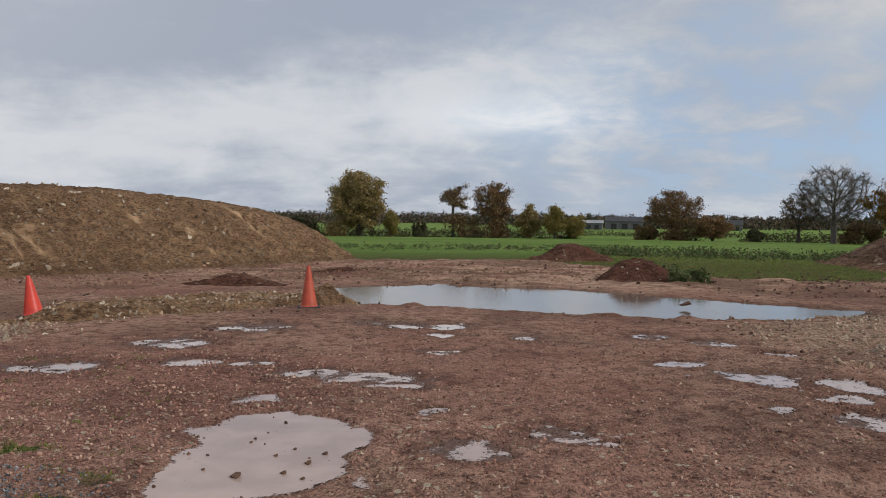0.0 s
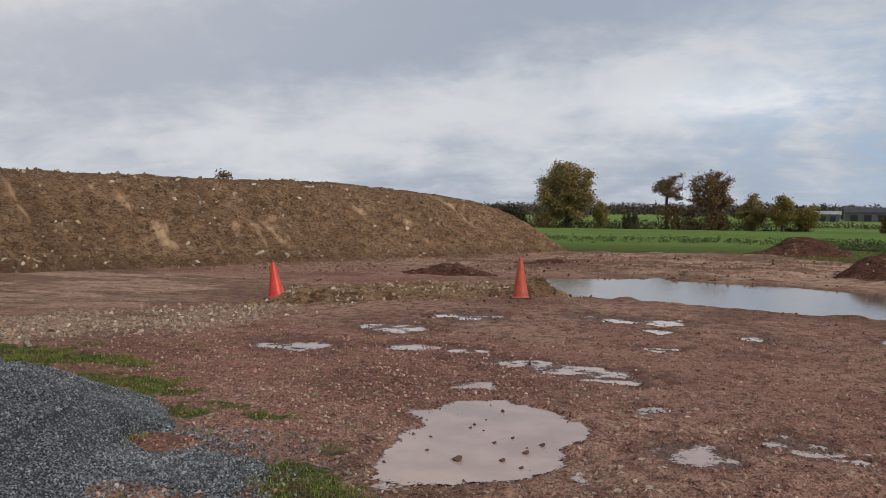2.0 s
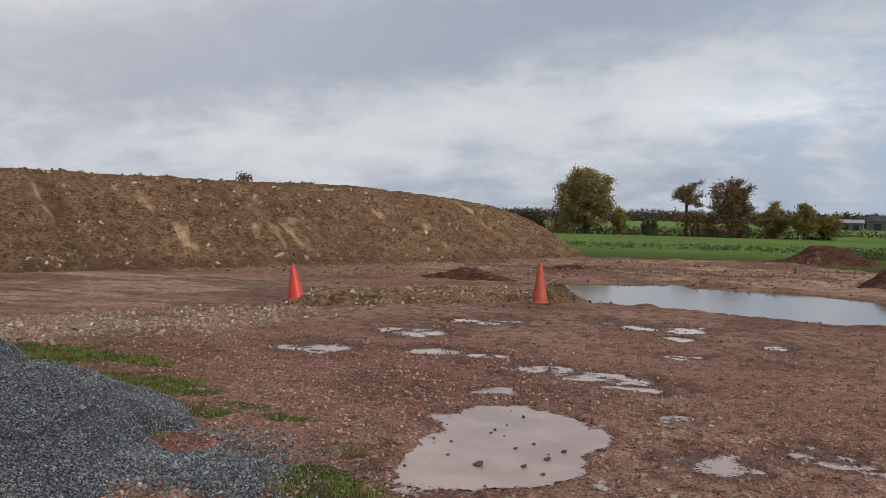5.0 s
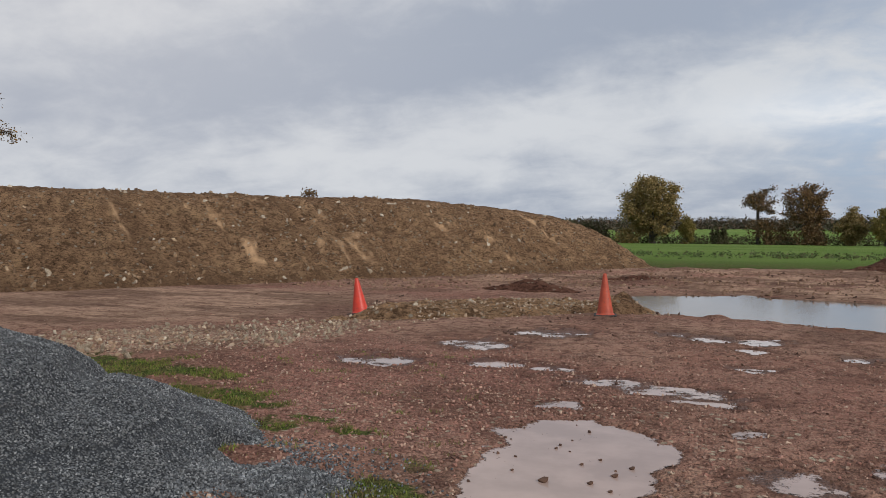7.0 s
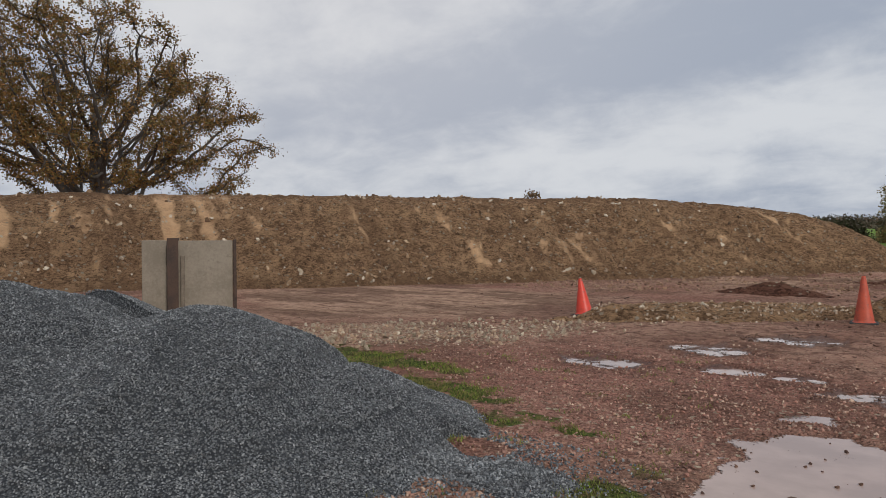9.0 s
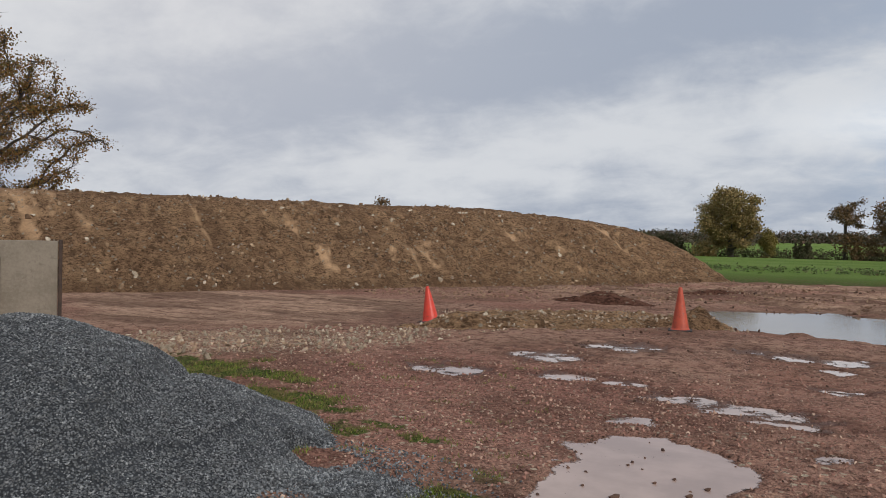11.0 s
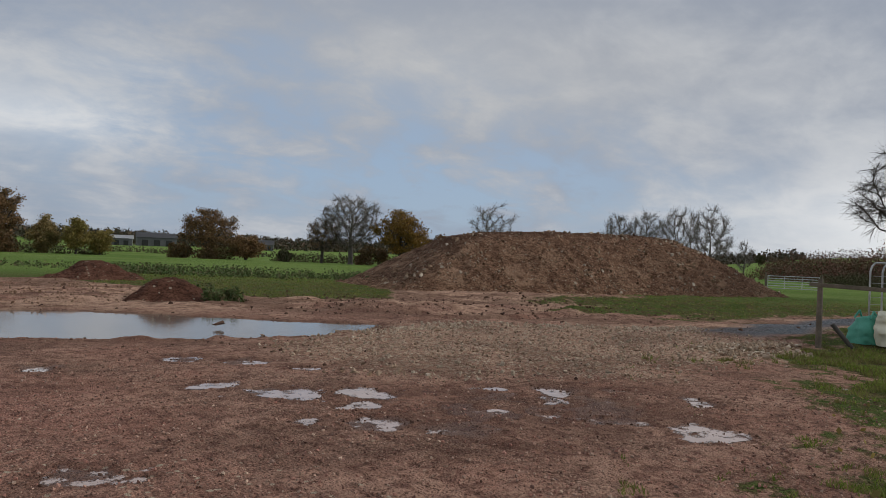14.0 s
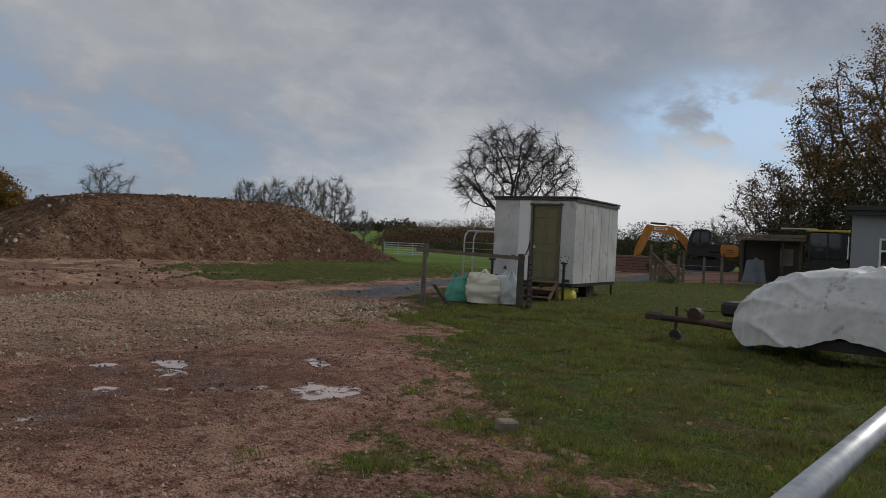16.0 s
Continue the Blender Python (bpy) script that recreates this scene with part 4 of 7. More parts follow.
def mound_z(u, v):
    top = mound_top(u) + 0.14 * fbm(u, v, 2.2, 4, 71)
    foot = 0.9 * fbm(u, v * 0 + 5, 4.0, 3, 72)
    rise = 0.78 * (v - foot) + 0.26 * streak(u, v, 1.1, 73) * ss(0, 1.5, v) + 0.32 * fbm(u, v, 0.7, 5, 74, 0.65) * ss(-0.5, 0.5, v)
    k = 0.35
    z = -k * np.log(np.exp(-rise / k) + np.exp(-np.clip(top, -1, 9) / k) + np.exp(-0.75 * (11 - v) / k))
    return z + 0.10 * fbm(u, v, 0.3, 3, 75, 0.6) + 0.1


mound = heap("spoil_mound", -3, 27, -1.6, 14, 0.12, mound_z, M_SPOIL_RED, "broad mound of red-brown subsoil flecked with pale stones", "spoil heap", MOUND, lambda u, v, z: ss(0.1, 0.6, streak(u, v, 1.5, 76) + 1.0 * fbm(u, v, 2.2, 4, 77) + 0.8 * fbm(u, v, 0.4, 3, 78)) * ss(2.2, 1.0, z) * ss(0.1, 0.5, z) * 0.62, lambda u, v, z: ss(-0.3, 0.0, z - mound_top(u)) * ss(1.8, 2.8, z))


def small_mound(name, cx, cy, a, b, h, seed, mat, label):
    def z(x, y):
        q = np.hypot((x - cx) / a, (y - cy) / b) + 0.35 * fbm(x, y, 0.9, 4, seed)
        return h * (ss(1.05, 0.0, q) * 1.1) - 0.10 * ss(0.9, 1.2, q) + 0.16 * fbm(x, y, 0.35, 4, seed + 1, 0.6) * ss(1.1, 0.8, q)
    return heap(name, cx - a * 1.5, cx + a * 1.5, cy - b * 1.5, cy + b * 1.5, 0.07, z, mat, label, "earth mound", None, lambda x, y, z: 0 * x + 0.2, lambda x, y, z: 0 * x)


small_mound("earth_mound", 6.3, 36.6, 2.5, 1.8, 0.78, 81, M_EARTH, "low mound of dark brown earth at the field edge")
small_mound("earth_mound", 6.15, 22.6, 1.45, 1.2, 0.66, 85, M_EARTH, "low mound of dark red earth with nettles beside it")
small_mound("earth_mound", -3.2, 24.4, 1.6, 0.8, 0.20, 90, M_EARTH, "small heap of red earth on the tracked mud")
small_mound("earth_mound", -5.4, 19.2, 1.5, 0.8, 0.26, 91, M_EARTH, "small heap of dark red earth near the rubble")

# low rubble heap between the two cones
RUBBLE = [(-6.75, 11.2), (-6.0, 11.5), (-3.9, 13.0), (-2.7, 13.95), (-1.75, 14.7), (-2.2, 15.8), (-4.2, 16.2), (-7.0, 14.0)]


def rubble_z(x, y):
    d = polygon_depth(x + 0.6 * fbm(x, y, 0.7, 4, 93), y + 0.6 * fbm(x, y, 0.7, 4, 94), RUBBLE)
    h = 0.13 + 0.36 * np.exp(-(((x + 2.1) / 0.55) ** 2 + ((y - 14.75) / 0.6) ** 2)) + 0.16 * np.exp(-(((x + 5.8) / 0.6) ** 2 + ((y - 11.9) / 0.5) ** 2))
    return h * ss(-0.15, 0.45, d) - 0.06 * ss(0.05, -0.3, d) + 0.14 * fbm(x, y, 0.3, 4, 95, 0.65) * ss(-0.2, 0.2, d)


rubble = heap("rubble_heap", -7.6, -1.0, 10.4, 17.0, 0.05, rubble_z, M_SPOIL, "low heap of dark earth and broken pale stone", "rubble heap", None, lambda x, y, z: 0 * x + 0.1, lambda x, y, z: 0 * x)


# grey chippings, in the foreground beside the track
def chip_z(x, y):
    out = np.full(np.shape(x), -0.3)
    for cx, cy, h, slope in ((-5.25, 3.2, 1.08, 0.50), (-6.9, 2.45, 1.36, 0.52), (-8.3, 1.3, 1.25, 0.50), (-6.2, 0.9, 0.95, 0.48)):
        d = np.hypot(x - cx, y - cy)
        cone = h - slope * (np.sqrt(d * d + 0.16) - 0.25)
        out = np.maximum(out, cone) + 0.18 * np.exp(-np.abs(out - cone) / 0.22) * ((out > -0.2) & (cone > -0.2)) * 0.35
    toe = 0.115 * np.exp(-(((x + 2.85) / 1.0) ** 4 + ((y - 3.75 - 0.45 * (x + 2.85) * -0.5) / 0.50) ** 4)) - 0.10 * np.exp(-(((x + 3.22) / 0.24) ** 2 + ((y - 4.12) / 0.16) ** 2))
    out = out - 0.12 * np.exp(-((x + 0.75 * y + 1.55) / 0.18) ** 2) * ss(2.4, 3.4, y) * ss(-0.2, 0.4, out)
    out = np.where(out < 0.35, 0.35 - 0.88 * (0.35 - out) - 0.03, out)
    ang = np.arctan2(y - 3.2, x + 5.25)
    out = out - 0.22 * np.clip(value_noise(ang * 3.2, 0 * x + 2, 104) + 0.5 * value_noise(ang * 8.0, 0 * x + 3, 105), -0.1, 1) * ss(0.25, 1.1, np.hypot(x + 5.25, y - 3.2)) * ss(-0.1, 0.35, out)
    return np.maximum(out, toe - 0.035) + 0.10 * fbm(x, y, 0.9, 4, 101) * ss(-0.1, 0.3, out) + 0.012 * fbm(x, y, 0.1, 2, 102) - 0.045 - 0.5 * np.exp(-(((x + 3.20) / 0.26) ** 2 + ((y - 4.16) / 0.17) ** 2) ** 2)


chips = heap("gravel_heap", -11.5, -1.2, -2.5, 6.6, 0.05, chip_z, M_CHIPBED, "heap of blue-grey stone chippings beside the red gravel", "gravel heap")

# ---------------------------------------------------------------- trees
def grow(rng, height, low, radius, trunk_h, trunk_r, pulls, lump, limb):
    """A crown grown by space colonisation: joints, their parents and radii. The crown fills a lobed dome."""
    d = rng.normal(size=(pulls, 3))
    d /= np.linalg.norm(d, axis=1)[:, None]
    lobes = rng.normal(size=(11, 3))
    lobes /= np.linalg.norm(lobes, axis=1)[:, None]
    full = 1.12 - lump + lump * np.max(np.clip(d @ lobes.T, 0, 1) ** 4, axis=1)
    half = np.array([radius, radius, (height - low) / 2])
    P = d * (rng.uniform(0, 1, pulls) ** 0.42 * full)[:, None] * half + [0, 0, (height + low) / 2]
    n = max(3, int(trunk_h / limb))
    sway = np.cumsum(rng.normal(size=(n + 1, 2)) * 0.05 * limb, axis=0)
    N = [np.array([sway[k, 0], sway[k, 1], trunk_h * k / n]) for k in range(n + 1)]
    up = [0] + list(range(n))
    best, who = np.full(pulls, 1e9), np.zeros(pulls, int)
    fresh = list(range(max(1, int(0.55 * n)), n + 1))
    for turn in range(200):
        F = np.array([N[k] for k in fresh])
        D = np.linalg.norm(P[:, None] - F[None], axis=2)
        m = np.argmin(D, axis=1)
        dm = D[np.arange(pulls), m]
        nearer = dm < best
        best, who = np.where(nearer, dm, best), np.where(nearer, np.array(fresh)[m], who)
        live = best > 1.7 * limb
        if not live.any():
            break
        X = np.array(N)
        q = P[live] - X[who[live]]
        q /= np.linalg.norm(q, axis=1)[:, None]
        src, inv = np.unique(who[live], return_inverse=True)
        tot = np.zeros((len(src), 3))
        np.add.at(tot, inv.ravel(), q)
        tot = tot / (np.linalg.norm(tot, axis=1)[:, None] + 1e-6) + rng.normal(size=tot.shape) * 0.13
        tot /= np.linalg.norm(tot, axis=1)[:, None]
        fresh = []
        for k, v in zip(src, tot):
            fresh.append(len(N))
            N.append(X[k] + v * limb)
            up.append(int(k))
    N, up = np.array(N), np.array(up)
    w = np.zeros(len(N))
    for k in range(len(N) - 1, 0, -1):
        w[k] = max(w[k], 1.0)
        w[up[k]] += w[k]
    r = trunk_r * (w / w[1]) ** 0.5
    r[0] = r[1] * 1.25
    return N, up, r, w


def frusta(a, b, ra, rb, k):
    """A tapered tube for each pair of points."""
    d = b - a
    d /= np.linalg.norm(d, axis=1)[:, None] + 1e-9
    ref = np.where(np.abs(d[:, 2:3]) > 0.9, [[1.0, 0, 0]], [[0, 0, 1.0]])
    u = np.cross(d, ref)
    u /= np.linalg.norm(u, axis=1)[:, None]
    w = np.cross(d, u)
    t = np.arange(k) * 2 * np.pi / k
    ring = np.cos(t)[None, :, None] * u[:, None] + np.sin(t)[None, :, None] * w[:, None]
    V = np.concatenate([a[:, None] + ring * ra[:, None, None], b[:, None] + ring * rb[:, None, None]], 1).reshape(-1, 3)
    i, j = np.arange(k), np.roll(np.arange(k), -1)
    F = np.stack([i, j, j + k, i + k], -1)[None] + (np.arange(len(a)) * 2 * k)[:, None, None]
    return V, F.reshape(-1, 4)


def leaf_quads(centres, per, spread, size, rng, up=0.0):
    """Small leaf sprays scattered round the twigs' ends; up turns them to the sky."""
    c = np.repeat(centres, per, 0) + rng.normal(size=(len(centres) * per, 3)) * spread * (np.array([1, 1, 0.6]) if up else 1.0)
    n = len(c)
    q, a = rng.normal(size=(n, 3)) + [0, 0, up], rng.normal(size=(n, 3))
    q /= np.linalg.norm(q, axis=1)[:, None]
    a -= q * np.sum(a * q, 1)[:, None]
    a /= np.linalg.norm(a, axis=1)[:, None]
    b = np.cross(q, a)
    s = size * rng.uniform(0.6, 1.4, n)[:, None]
    V = np.stack([c - a * s, c - b * s * 0.6, c + a * s, c + b * s * 0.6], 1).reshape(-1, 3)
    return V, np.arange(4 * n).reshape(-1, 4)


def tree(x, y, height, trunk_h, radius, seed, leaf=None, per=4, size=0.16, spread=0.45, trunk_r=0.3, label="", bark=None, low=None, keep=1.0, pulls=260, lump=0.35, minr=0.03, twigs=0, twig_len=0.8, droop=0.0, name="tree", group=""):
    """A tree: trunk and limbs, finer branches with twigs, and leaf sprays round the outer joints."""
    rng = np.random.RandomState(seed)
    low = trunk_h * 0.7 if low is None else low
    limb = 0.45 * (radius * radius * (height - low) / 2 / pulls) ** (1 / 3)
    N, up, r, w = grow(rng, height, low, radius, trunk_h, trunk_r, pulls, lump, limb)
    r = np.maximum(r, minr)
    base = thing(name, pose(x, y, float(ground_z(np.array([x]), np.array([y]))[0]) - 0.05, 0, 0, 0), label, "tree", group)
    a, b, ra, rb = N[up[1:]], N[1:], np.minimum(r[up[1:]], r[1:] * 1.5), r[1:]
    big = w[1:] > 5
    V, F = frusta(a[big], b[big], ra[big], rb[big], 8)
    part("trunk", mesh_of("trunk", V, F, bark or M_BARK, True), None, base)
    V, F = frusta(a[~big], b[~big], ra[~big], rb[~big], 4)
    fine = np.where(~big)[0] + 1
    fine = fine[:: max(1, len(fine) // (2 * pulls))]
    if twigs:
        k = np.repeat(fine, twigs)
        d = N[k] - N[up[k]]
        d /= np.linalg.norm(d, axis=1)[:, None]
        d = d * 0.9 + rng.normal(size=d.shape) * 0.36 - [0, 0, droop]
        d /= np.linalg.norm(d, axis=1)[:, None]
        a = N[k] - (N[k] - N[up[k]]) * rng.uniform(0, 1, (len(k), 1))
        ln = twig_len * rng.uniform(0.5, 1.2, (len(k), 1))
        mid = a + d * ln * 0.55 + rng.normal(size=d.shape) * 0.04 * ln
        end = mid + (d + rng.normal(size=d.shape) * 0.18 - [0, 0, droop]) * ln * 0.5
        w = np.full(len(k), minr * 0.7)
        for p, q, w0, w1 in ((a, mid, w, w * 0.8), (mid, end, w * 0.8, w * 0.4)):
            V2, F2 = frusta(p, q, w0, w1, 3)
            F = np.concatenate([F, F2 + len(V)])
            V = np.concatenate([V, V2])
    part("branch_crown", mesh_of("branch_crown", V, F, bark or M_BARK, True), None, base)
    if leaf:
        t = N[fine]
        bare = fbm(t[:, 0] + t[:, 2], t[:, 1] - t[:, 2], radius * 0.35, 2, seed) + 0.35 * rng.uniform(-1, 1, len(t))
        t = t[np.argsort(bare)[:int(len(t) * keep)]]
        V, F = leaf_quads(t, int(per * 1.7), spread, size * 0.76, rng, 0.55)
        part("crown", mesh_of("crown", V, F, leaf), None, base)
    return base


def polar(az, d):
    return d * math.sin(radians(az)), d * math.cos(radians(az))


# trees along the field hedge
tree(*polar(-6.6, 150), 13.4, 2.4, 6.3, 11, M_OAK, 26, 0.255, 0.62, 0.6, "broad oak in brown-green autumn leaf in the field hedge", low=0.6, pulls=330, lump=0.30)
tree(*polar(0.75, 150), 12.3, 6.2, 3.9, 12, M_DARKLEAF, 13, 0.221, 0.45, 0.28, "thin half-bare tree above the field hedge", low=5.0, keep=0.62, pulls=170, lump=0.75, twigs=3)
tree(*polar(3.9, 150), 12.7, 3.4, 4.4, 13, M_RUSSET, 20, 0.238, 0.50, 0.4, "dark russet-leaved oak in the field hedge", low=2.2, keep=0.8, pulls=230, lump=0.7, twigs=2)
tree(*polar(6.7, 148), 6.8, 1.4, 2.5, 14, M_OAK, 24, 0.221, 0.40, 0.25, "small brown-green tree in the field hedge", low=0.4, pulls=120)
tree(*polar(8.7, 146), 7.0, 1.0, 2.4, 15, M_YELLOW, 26, 0.204, 0.40, 0.2, "small yellow-leaved willow in the field hedge", low=0.2, pulls=120)
tree(*polar(10.2, 147), 4.9, 0.9, 2.0, 16, M_YELLOW, 26, 0.204, 0.38, 0.2, "small yellow-leaved willow in the field hedge", low=0.1, pulls=90)
tree(*polar(-4.1, 148), 5.6, 0.8, 1.6, 17, M_YELLOW, 26, 0.187, 0.35, 0.15, "slim yellow-leaved tree beside the oak", low=0.1, pulls=80)
tree(*polar(17.4, 150), 10.4, 2.4, 5.4, 18, M_RUSSET, 15, 0.204, 0.45, 0.42, "spreading oak with thinning brown leaves", low=2.6, keep=0.8, pulls=330, lump=0.35, twigs=2)
tree(*polar(20.3, 148), 5.2, 1.0, 3.4, 19, M_RUSSET, 24, 0.221, 0.45, 0.3, "low dark brown bush in the field hedge", low=0.2, pulls=130)
tree(*polar(28.2, 140), 12.9, 3.6, 5.9, 20, None, trunk_r=0.5, label="bare round-crowned oak in the field hedge", bark=M_BARK_GREY, low=3.2, pulls=600, lump=0.12, minr=0.03, twigs=6, twig_len=1.2)
tree(*polar(26.0, 141), 8.8, 2.2, 3.9, 21, M_DARKLEAF, 6, 0.170, 0.39, trunk_r=0.3, label="half-bare grey-brown tree beside the bare oak", low=1.8, pulls=240, keep=0.5, twigs=5, twig_len=0.8, minr=0.026)
tree(*polar(32.2, 136), 10.6, 2.4, 5.2, 22, M_GOLD, 20, 0.221, 0.53, 0.45, "oak in golden-brown autumn leaf", low=1.6, keep=0.9, pulls=280, lump=0.4, twigs=1)
tree(*polar(35.2, 138), 6.6, 1.0, 4.0, 23, M_RUSSET, 24, 0.221, 0.45, 0.3, "dark brown bush behind the mound", low=0.2, pulls=150)
# bare trees behind the mound
tree(*polar(39.1, 85), 8.4, 1.6, 3.2, 24, None, trunk_r=0.16, label="small bare tree behind the mound", bark=M_BARK_GREY, low=2.0, pulls=230, lump=0.5, minr=0.014, twigs=6, twig_len=0.8)
for k, (az, d, h, rad) in enumerate(((48.9, 98, 8.4, 2.4), (51.0, 98, 8.6, 2.5), (53.3, 96, 9.4, 2.9), (55.6, 95, 8.8, 2.7))):
    tree(*polar(az, d), h, 1.2, rad, 30 + k, None, trunk_r=0.16, label="bare twiggy willow in a row behind the mound", bark=M_BARK_GREY, low=0.6, pulls=260, lump=0.25, minr=0.016, twigs=7, twig_len=0.9, droop=-0.35, group="bare willows behind the mound")
tree(*polar(57.9, 120), 6.6, 1.6, 1.6, 36, None, trunk_r=0.12, label="slim bare tree beyond the mound", bark=M_BARK_GREY, pulls=90, minr=0.02, twigs=6, twig_len=0.8, droop=-0.2)
tree(*polar(59.0, 330), 4.2, 1.2, 1.9, 37, M_HEDGE, 24, 0.340, 0.46, 0.2, "small round tree alone on the far hill", pulls=70, minr=0.05)
tree(*polar(69.4, 54), 10.3, 3.4, 4.6, 38, None, trunk_r=0.26, label="wide bare ash tree with drooping twigs behind the trailer", bark=M_BARK, low=3.2, pulls=480, lump=0.16, minr=0.0125, twigs=9, twig_len=1.0, droop=0.10)
# big oaks close by
tree(*polar(-65.5, 44), 14.6, 1.8, 9.2, 39, M_OAK_RUST, 40, 0.088, 0.27, 0.6, "large oak with sparse rusty autumn leaves behind the bank", low=1.2, keep=0.72, pulls=1250, lump=0.5, minr=0.014, twigs=3, twig_len=0.55)
tree(*polar(96.4, 60), 18.2, 4.0, 7.2, 47, M_OAK_RUST, 22, 0.115, 0.43, 0.45, "tall thinly leaved rusty tree beyond the shed", low=2.5, keep=0.55, pulls=900, lump=0.4, minr=0.018, twigs=3, twig_len=0.7)
tree(*polar(91.8, 66), 14.4, 3.0, 4.2, 41, M_OAK_RUST, 16, 0.136, 0.43, 0.32, "thin russet tree beyond the shed", low=2.4, keep=0.6, pulls=420, lump=0.5, minr=0.02, twigs=3, twig_len=0.7)
tree(*polar(88.6, 60), 8.4, 1.6, 3.6, 42, M_DARKLEAF, 12, 0.119, 0.38, 0.22, "straggling half-bare tree beyond the shed", low=1.0, keep=0.55, pulls=300, lump=0.55, minr=0.014, twigs=5, twig_len=0.8)
tree(*polar(84.9, 74), 4.9, 1.0, 2.6, 43, None, trunk_r=0.12, label="low bare bush behind the excavator", bark=M_BARK, low=0.6, pulls=160, minr=0.014, twigs=6, twig_len=0.6)


def bush(x, y, w, d, h, n, size, mat, seed, name="bush", label="", category="bush", z=None, group=""):
    """Leaves in an uneven clump of several lobes, thicker outside."""
    rng = np.random.RandomState(seed)
    lob = rng.uniform(-1, 1, (9, 3)) * [0.6, 0.6, 0.35] + [0, 0, 0.42]
    k = rng.randint(0, 9, n)
    dr = rng.normal(size=(n, 3))
    dr /= np.linalg.norm(dr, axis=1)[:, None]
    c = lob[k] + dr * rng.uniform(0.55, 1.0, (n, 1)) * rng.uniform(0.25, 0.5, 9)[k][:, None]
    c = np.abs(c * [1, 1, 0]) * np.sign(c) + c * [0, 0, 1]
    c[:, 2] = np.abs(c[:, 2])
    c = c * [w / 2, d / 2, h]
    V, F = leaf_quads(c, 1, 0.02, size, rng)
    me = mesh_of(name, V, F, mat)
    ob = new(name, me)
    gz = float(ground_z(np.array([x]), np.array([y]))[0]) if z is None else z
    ob.matrix_world = pose(x, y, gz - 0.03)
    return tagged(ob, label, category, group, "stuff" if name == "nettle_patch" else "")


for k, (az, d, w, h, mt, nm) in enumerate(((-10.5, 152, 9, 4.6, M_HEDGE, "dark green-brown"), (-1.8, 149, 3.5, 3.4, M_HEDGE, "dark green"), (1.6, 149, 9, 4.8, M_DARKLEAF, "brown"), (-8.2, 149, 8, 4.0, M_OAK, "brown-green"), (4.6, 148, 8, 4.6, M_DARKLEAF, "brown"), (18.5, 149, 12, 4.6, M_DARKLEAF, "brown"), (15.6, 149, 6, 3.0, M_DARKLEAF, "brown"), (23.3, 144, 3.0, 2.6, M_HEDGE, "dark green"), (29.8, 138, 9, 3.6, M_DARKLEAF, "brown"), (33.8, 137, 9, 4.2, M_DARKLEAF, "brown"), (-13.5, 150, 9, 4.4, M_HEDGE, "dark green"))):
    bush(*polar(az, d), w, 4, h, 2000, 0.22, mt, 60 + k, label=nm + " hedge bush at the field's far side", group="hedge bushes")


def woods(name, spots, per, size, mat, label, seed, category="woodland"):
    """Distant woodland or hedge as one mass of foliage; spots are x, y, width, height."""
    rng = np.random.RandomState(seed)
    C = []
    for x, y, w, h in spots:
        n = per
        c = rng.normal(size=(n, 3))
        c /= np.linalg.norm(c, axis=1)[:, None]
        c *= rng.uniform(0.5, 1.0, (n, 1))
        c[:, 2] = np.abs(c[:, 2])
        C.append(c * [w / 2, w / 2, h] + [x, y, float(terrain(np.array([x]), np.array([y]))[0]) - 0.2])
    V, F = leaf_quads(np.concatenate(C), 1, 0.05, size, rng)
    return tagged(part(name, mesh_of(name, V, F, mat), None), label, category, kind="stuff")


rw = np.random.RandomState(77)
spots = []
for ring in (500, 640, 790, 940):
    for az in np.arange(-45, 62, 0.5):
        spots.append((*polar(az + rw.uniform(-0.2, 0.2), ring + 60 * rw.uniform(-1, 1)), rw.uniform(9, 18) * ring / 800, rw.uniform(4.5, 9.5)))
woods("far_wood", spots, 80, 0.95, M_WOODS, "dark brown wooded ridge on the skyline", 78)
spots = [(*polar(az + rw.uniform(-0.2, 0.2), 430 + 60 * rw.uniform(-1, 1)), rw.uniform(7, 15), rw.uniform(4, 9.5)) for az in np.concatenate([np.arange(8, 37, 0.5), np.arange(-20, -4, 0.8), np.arange(3, 9, 1.0)])]
woods("far_wood", spots, 90, 0.85, M_WOODS, "belt of dark brown trees beyond the fields", 79)
spots = [(*polar(az, 205 + 4 * rw.uniform(-1, 1)), 3.2, rw.uniform(1.6, 2.6)) for az in np.arange(-20, 36, 0.55)]
woods("field_hedge", spots, 90, 0.24, M_HEDGE, "dark clipped hedge across the far fields", 80, "hedge")
spots = [(*polar(az + rw.uniform(-0.1, 0.1), 152 + 5 * rw.uniform(-1, 1)), 3.0, rw.uniform(1.0, 2.2)) for az in np.concatenate([np.arange(-14, 10.5, 0.5), np.arange(22.5, 37, 0.55)])]
woods("field_hedge", spots, 120, 0.19, M_HEDGE, "dark low hedge along the sheep field", 81, "hedge")
spots = [(*polar(az + rw.uniform(-0.2, 0.2), (150, 215, 280)[int(rw.uniform(0, 3))] + 20 * rw.uniform(-1, 1)), rw.uniform(6, 12), rw.uniform(2.4, 5.2) * float(np.interp(az, [61, 64, 68, 72, 76], [1.0, 1.5, 1.9, 1.5, 1.0]))) for az in np.arange(59.5, 80, 0.18)]
woods("russet_hedge", spots, 800, 0.17, M_REDHEDGE, "russet and dark green hedgerow trees on the slope", 82, "hedge")
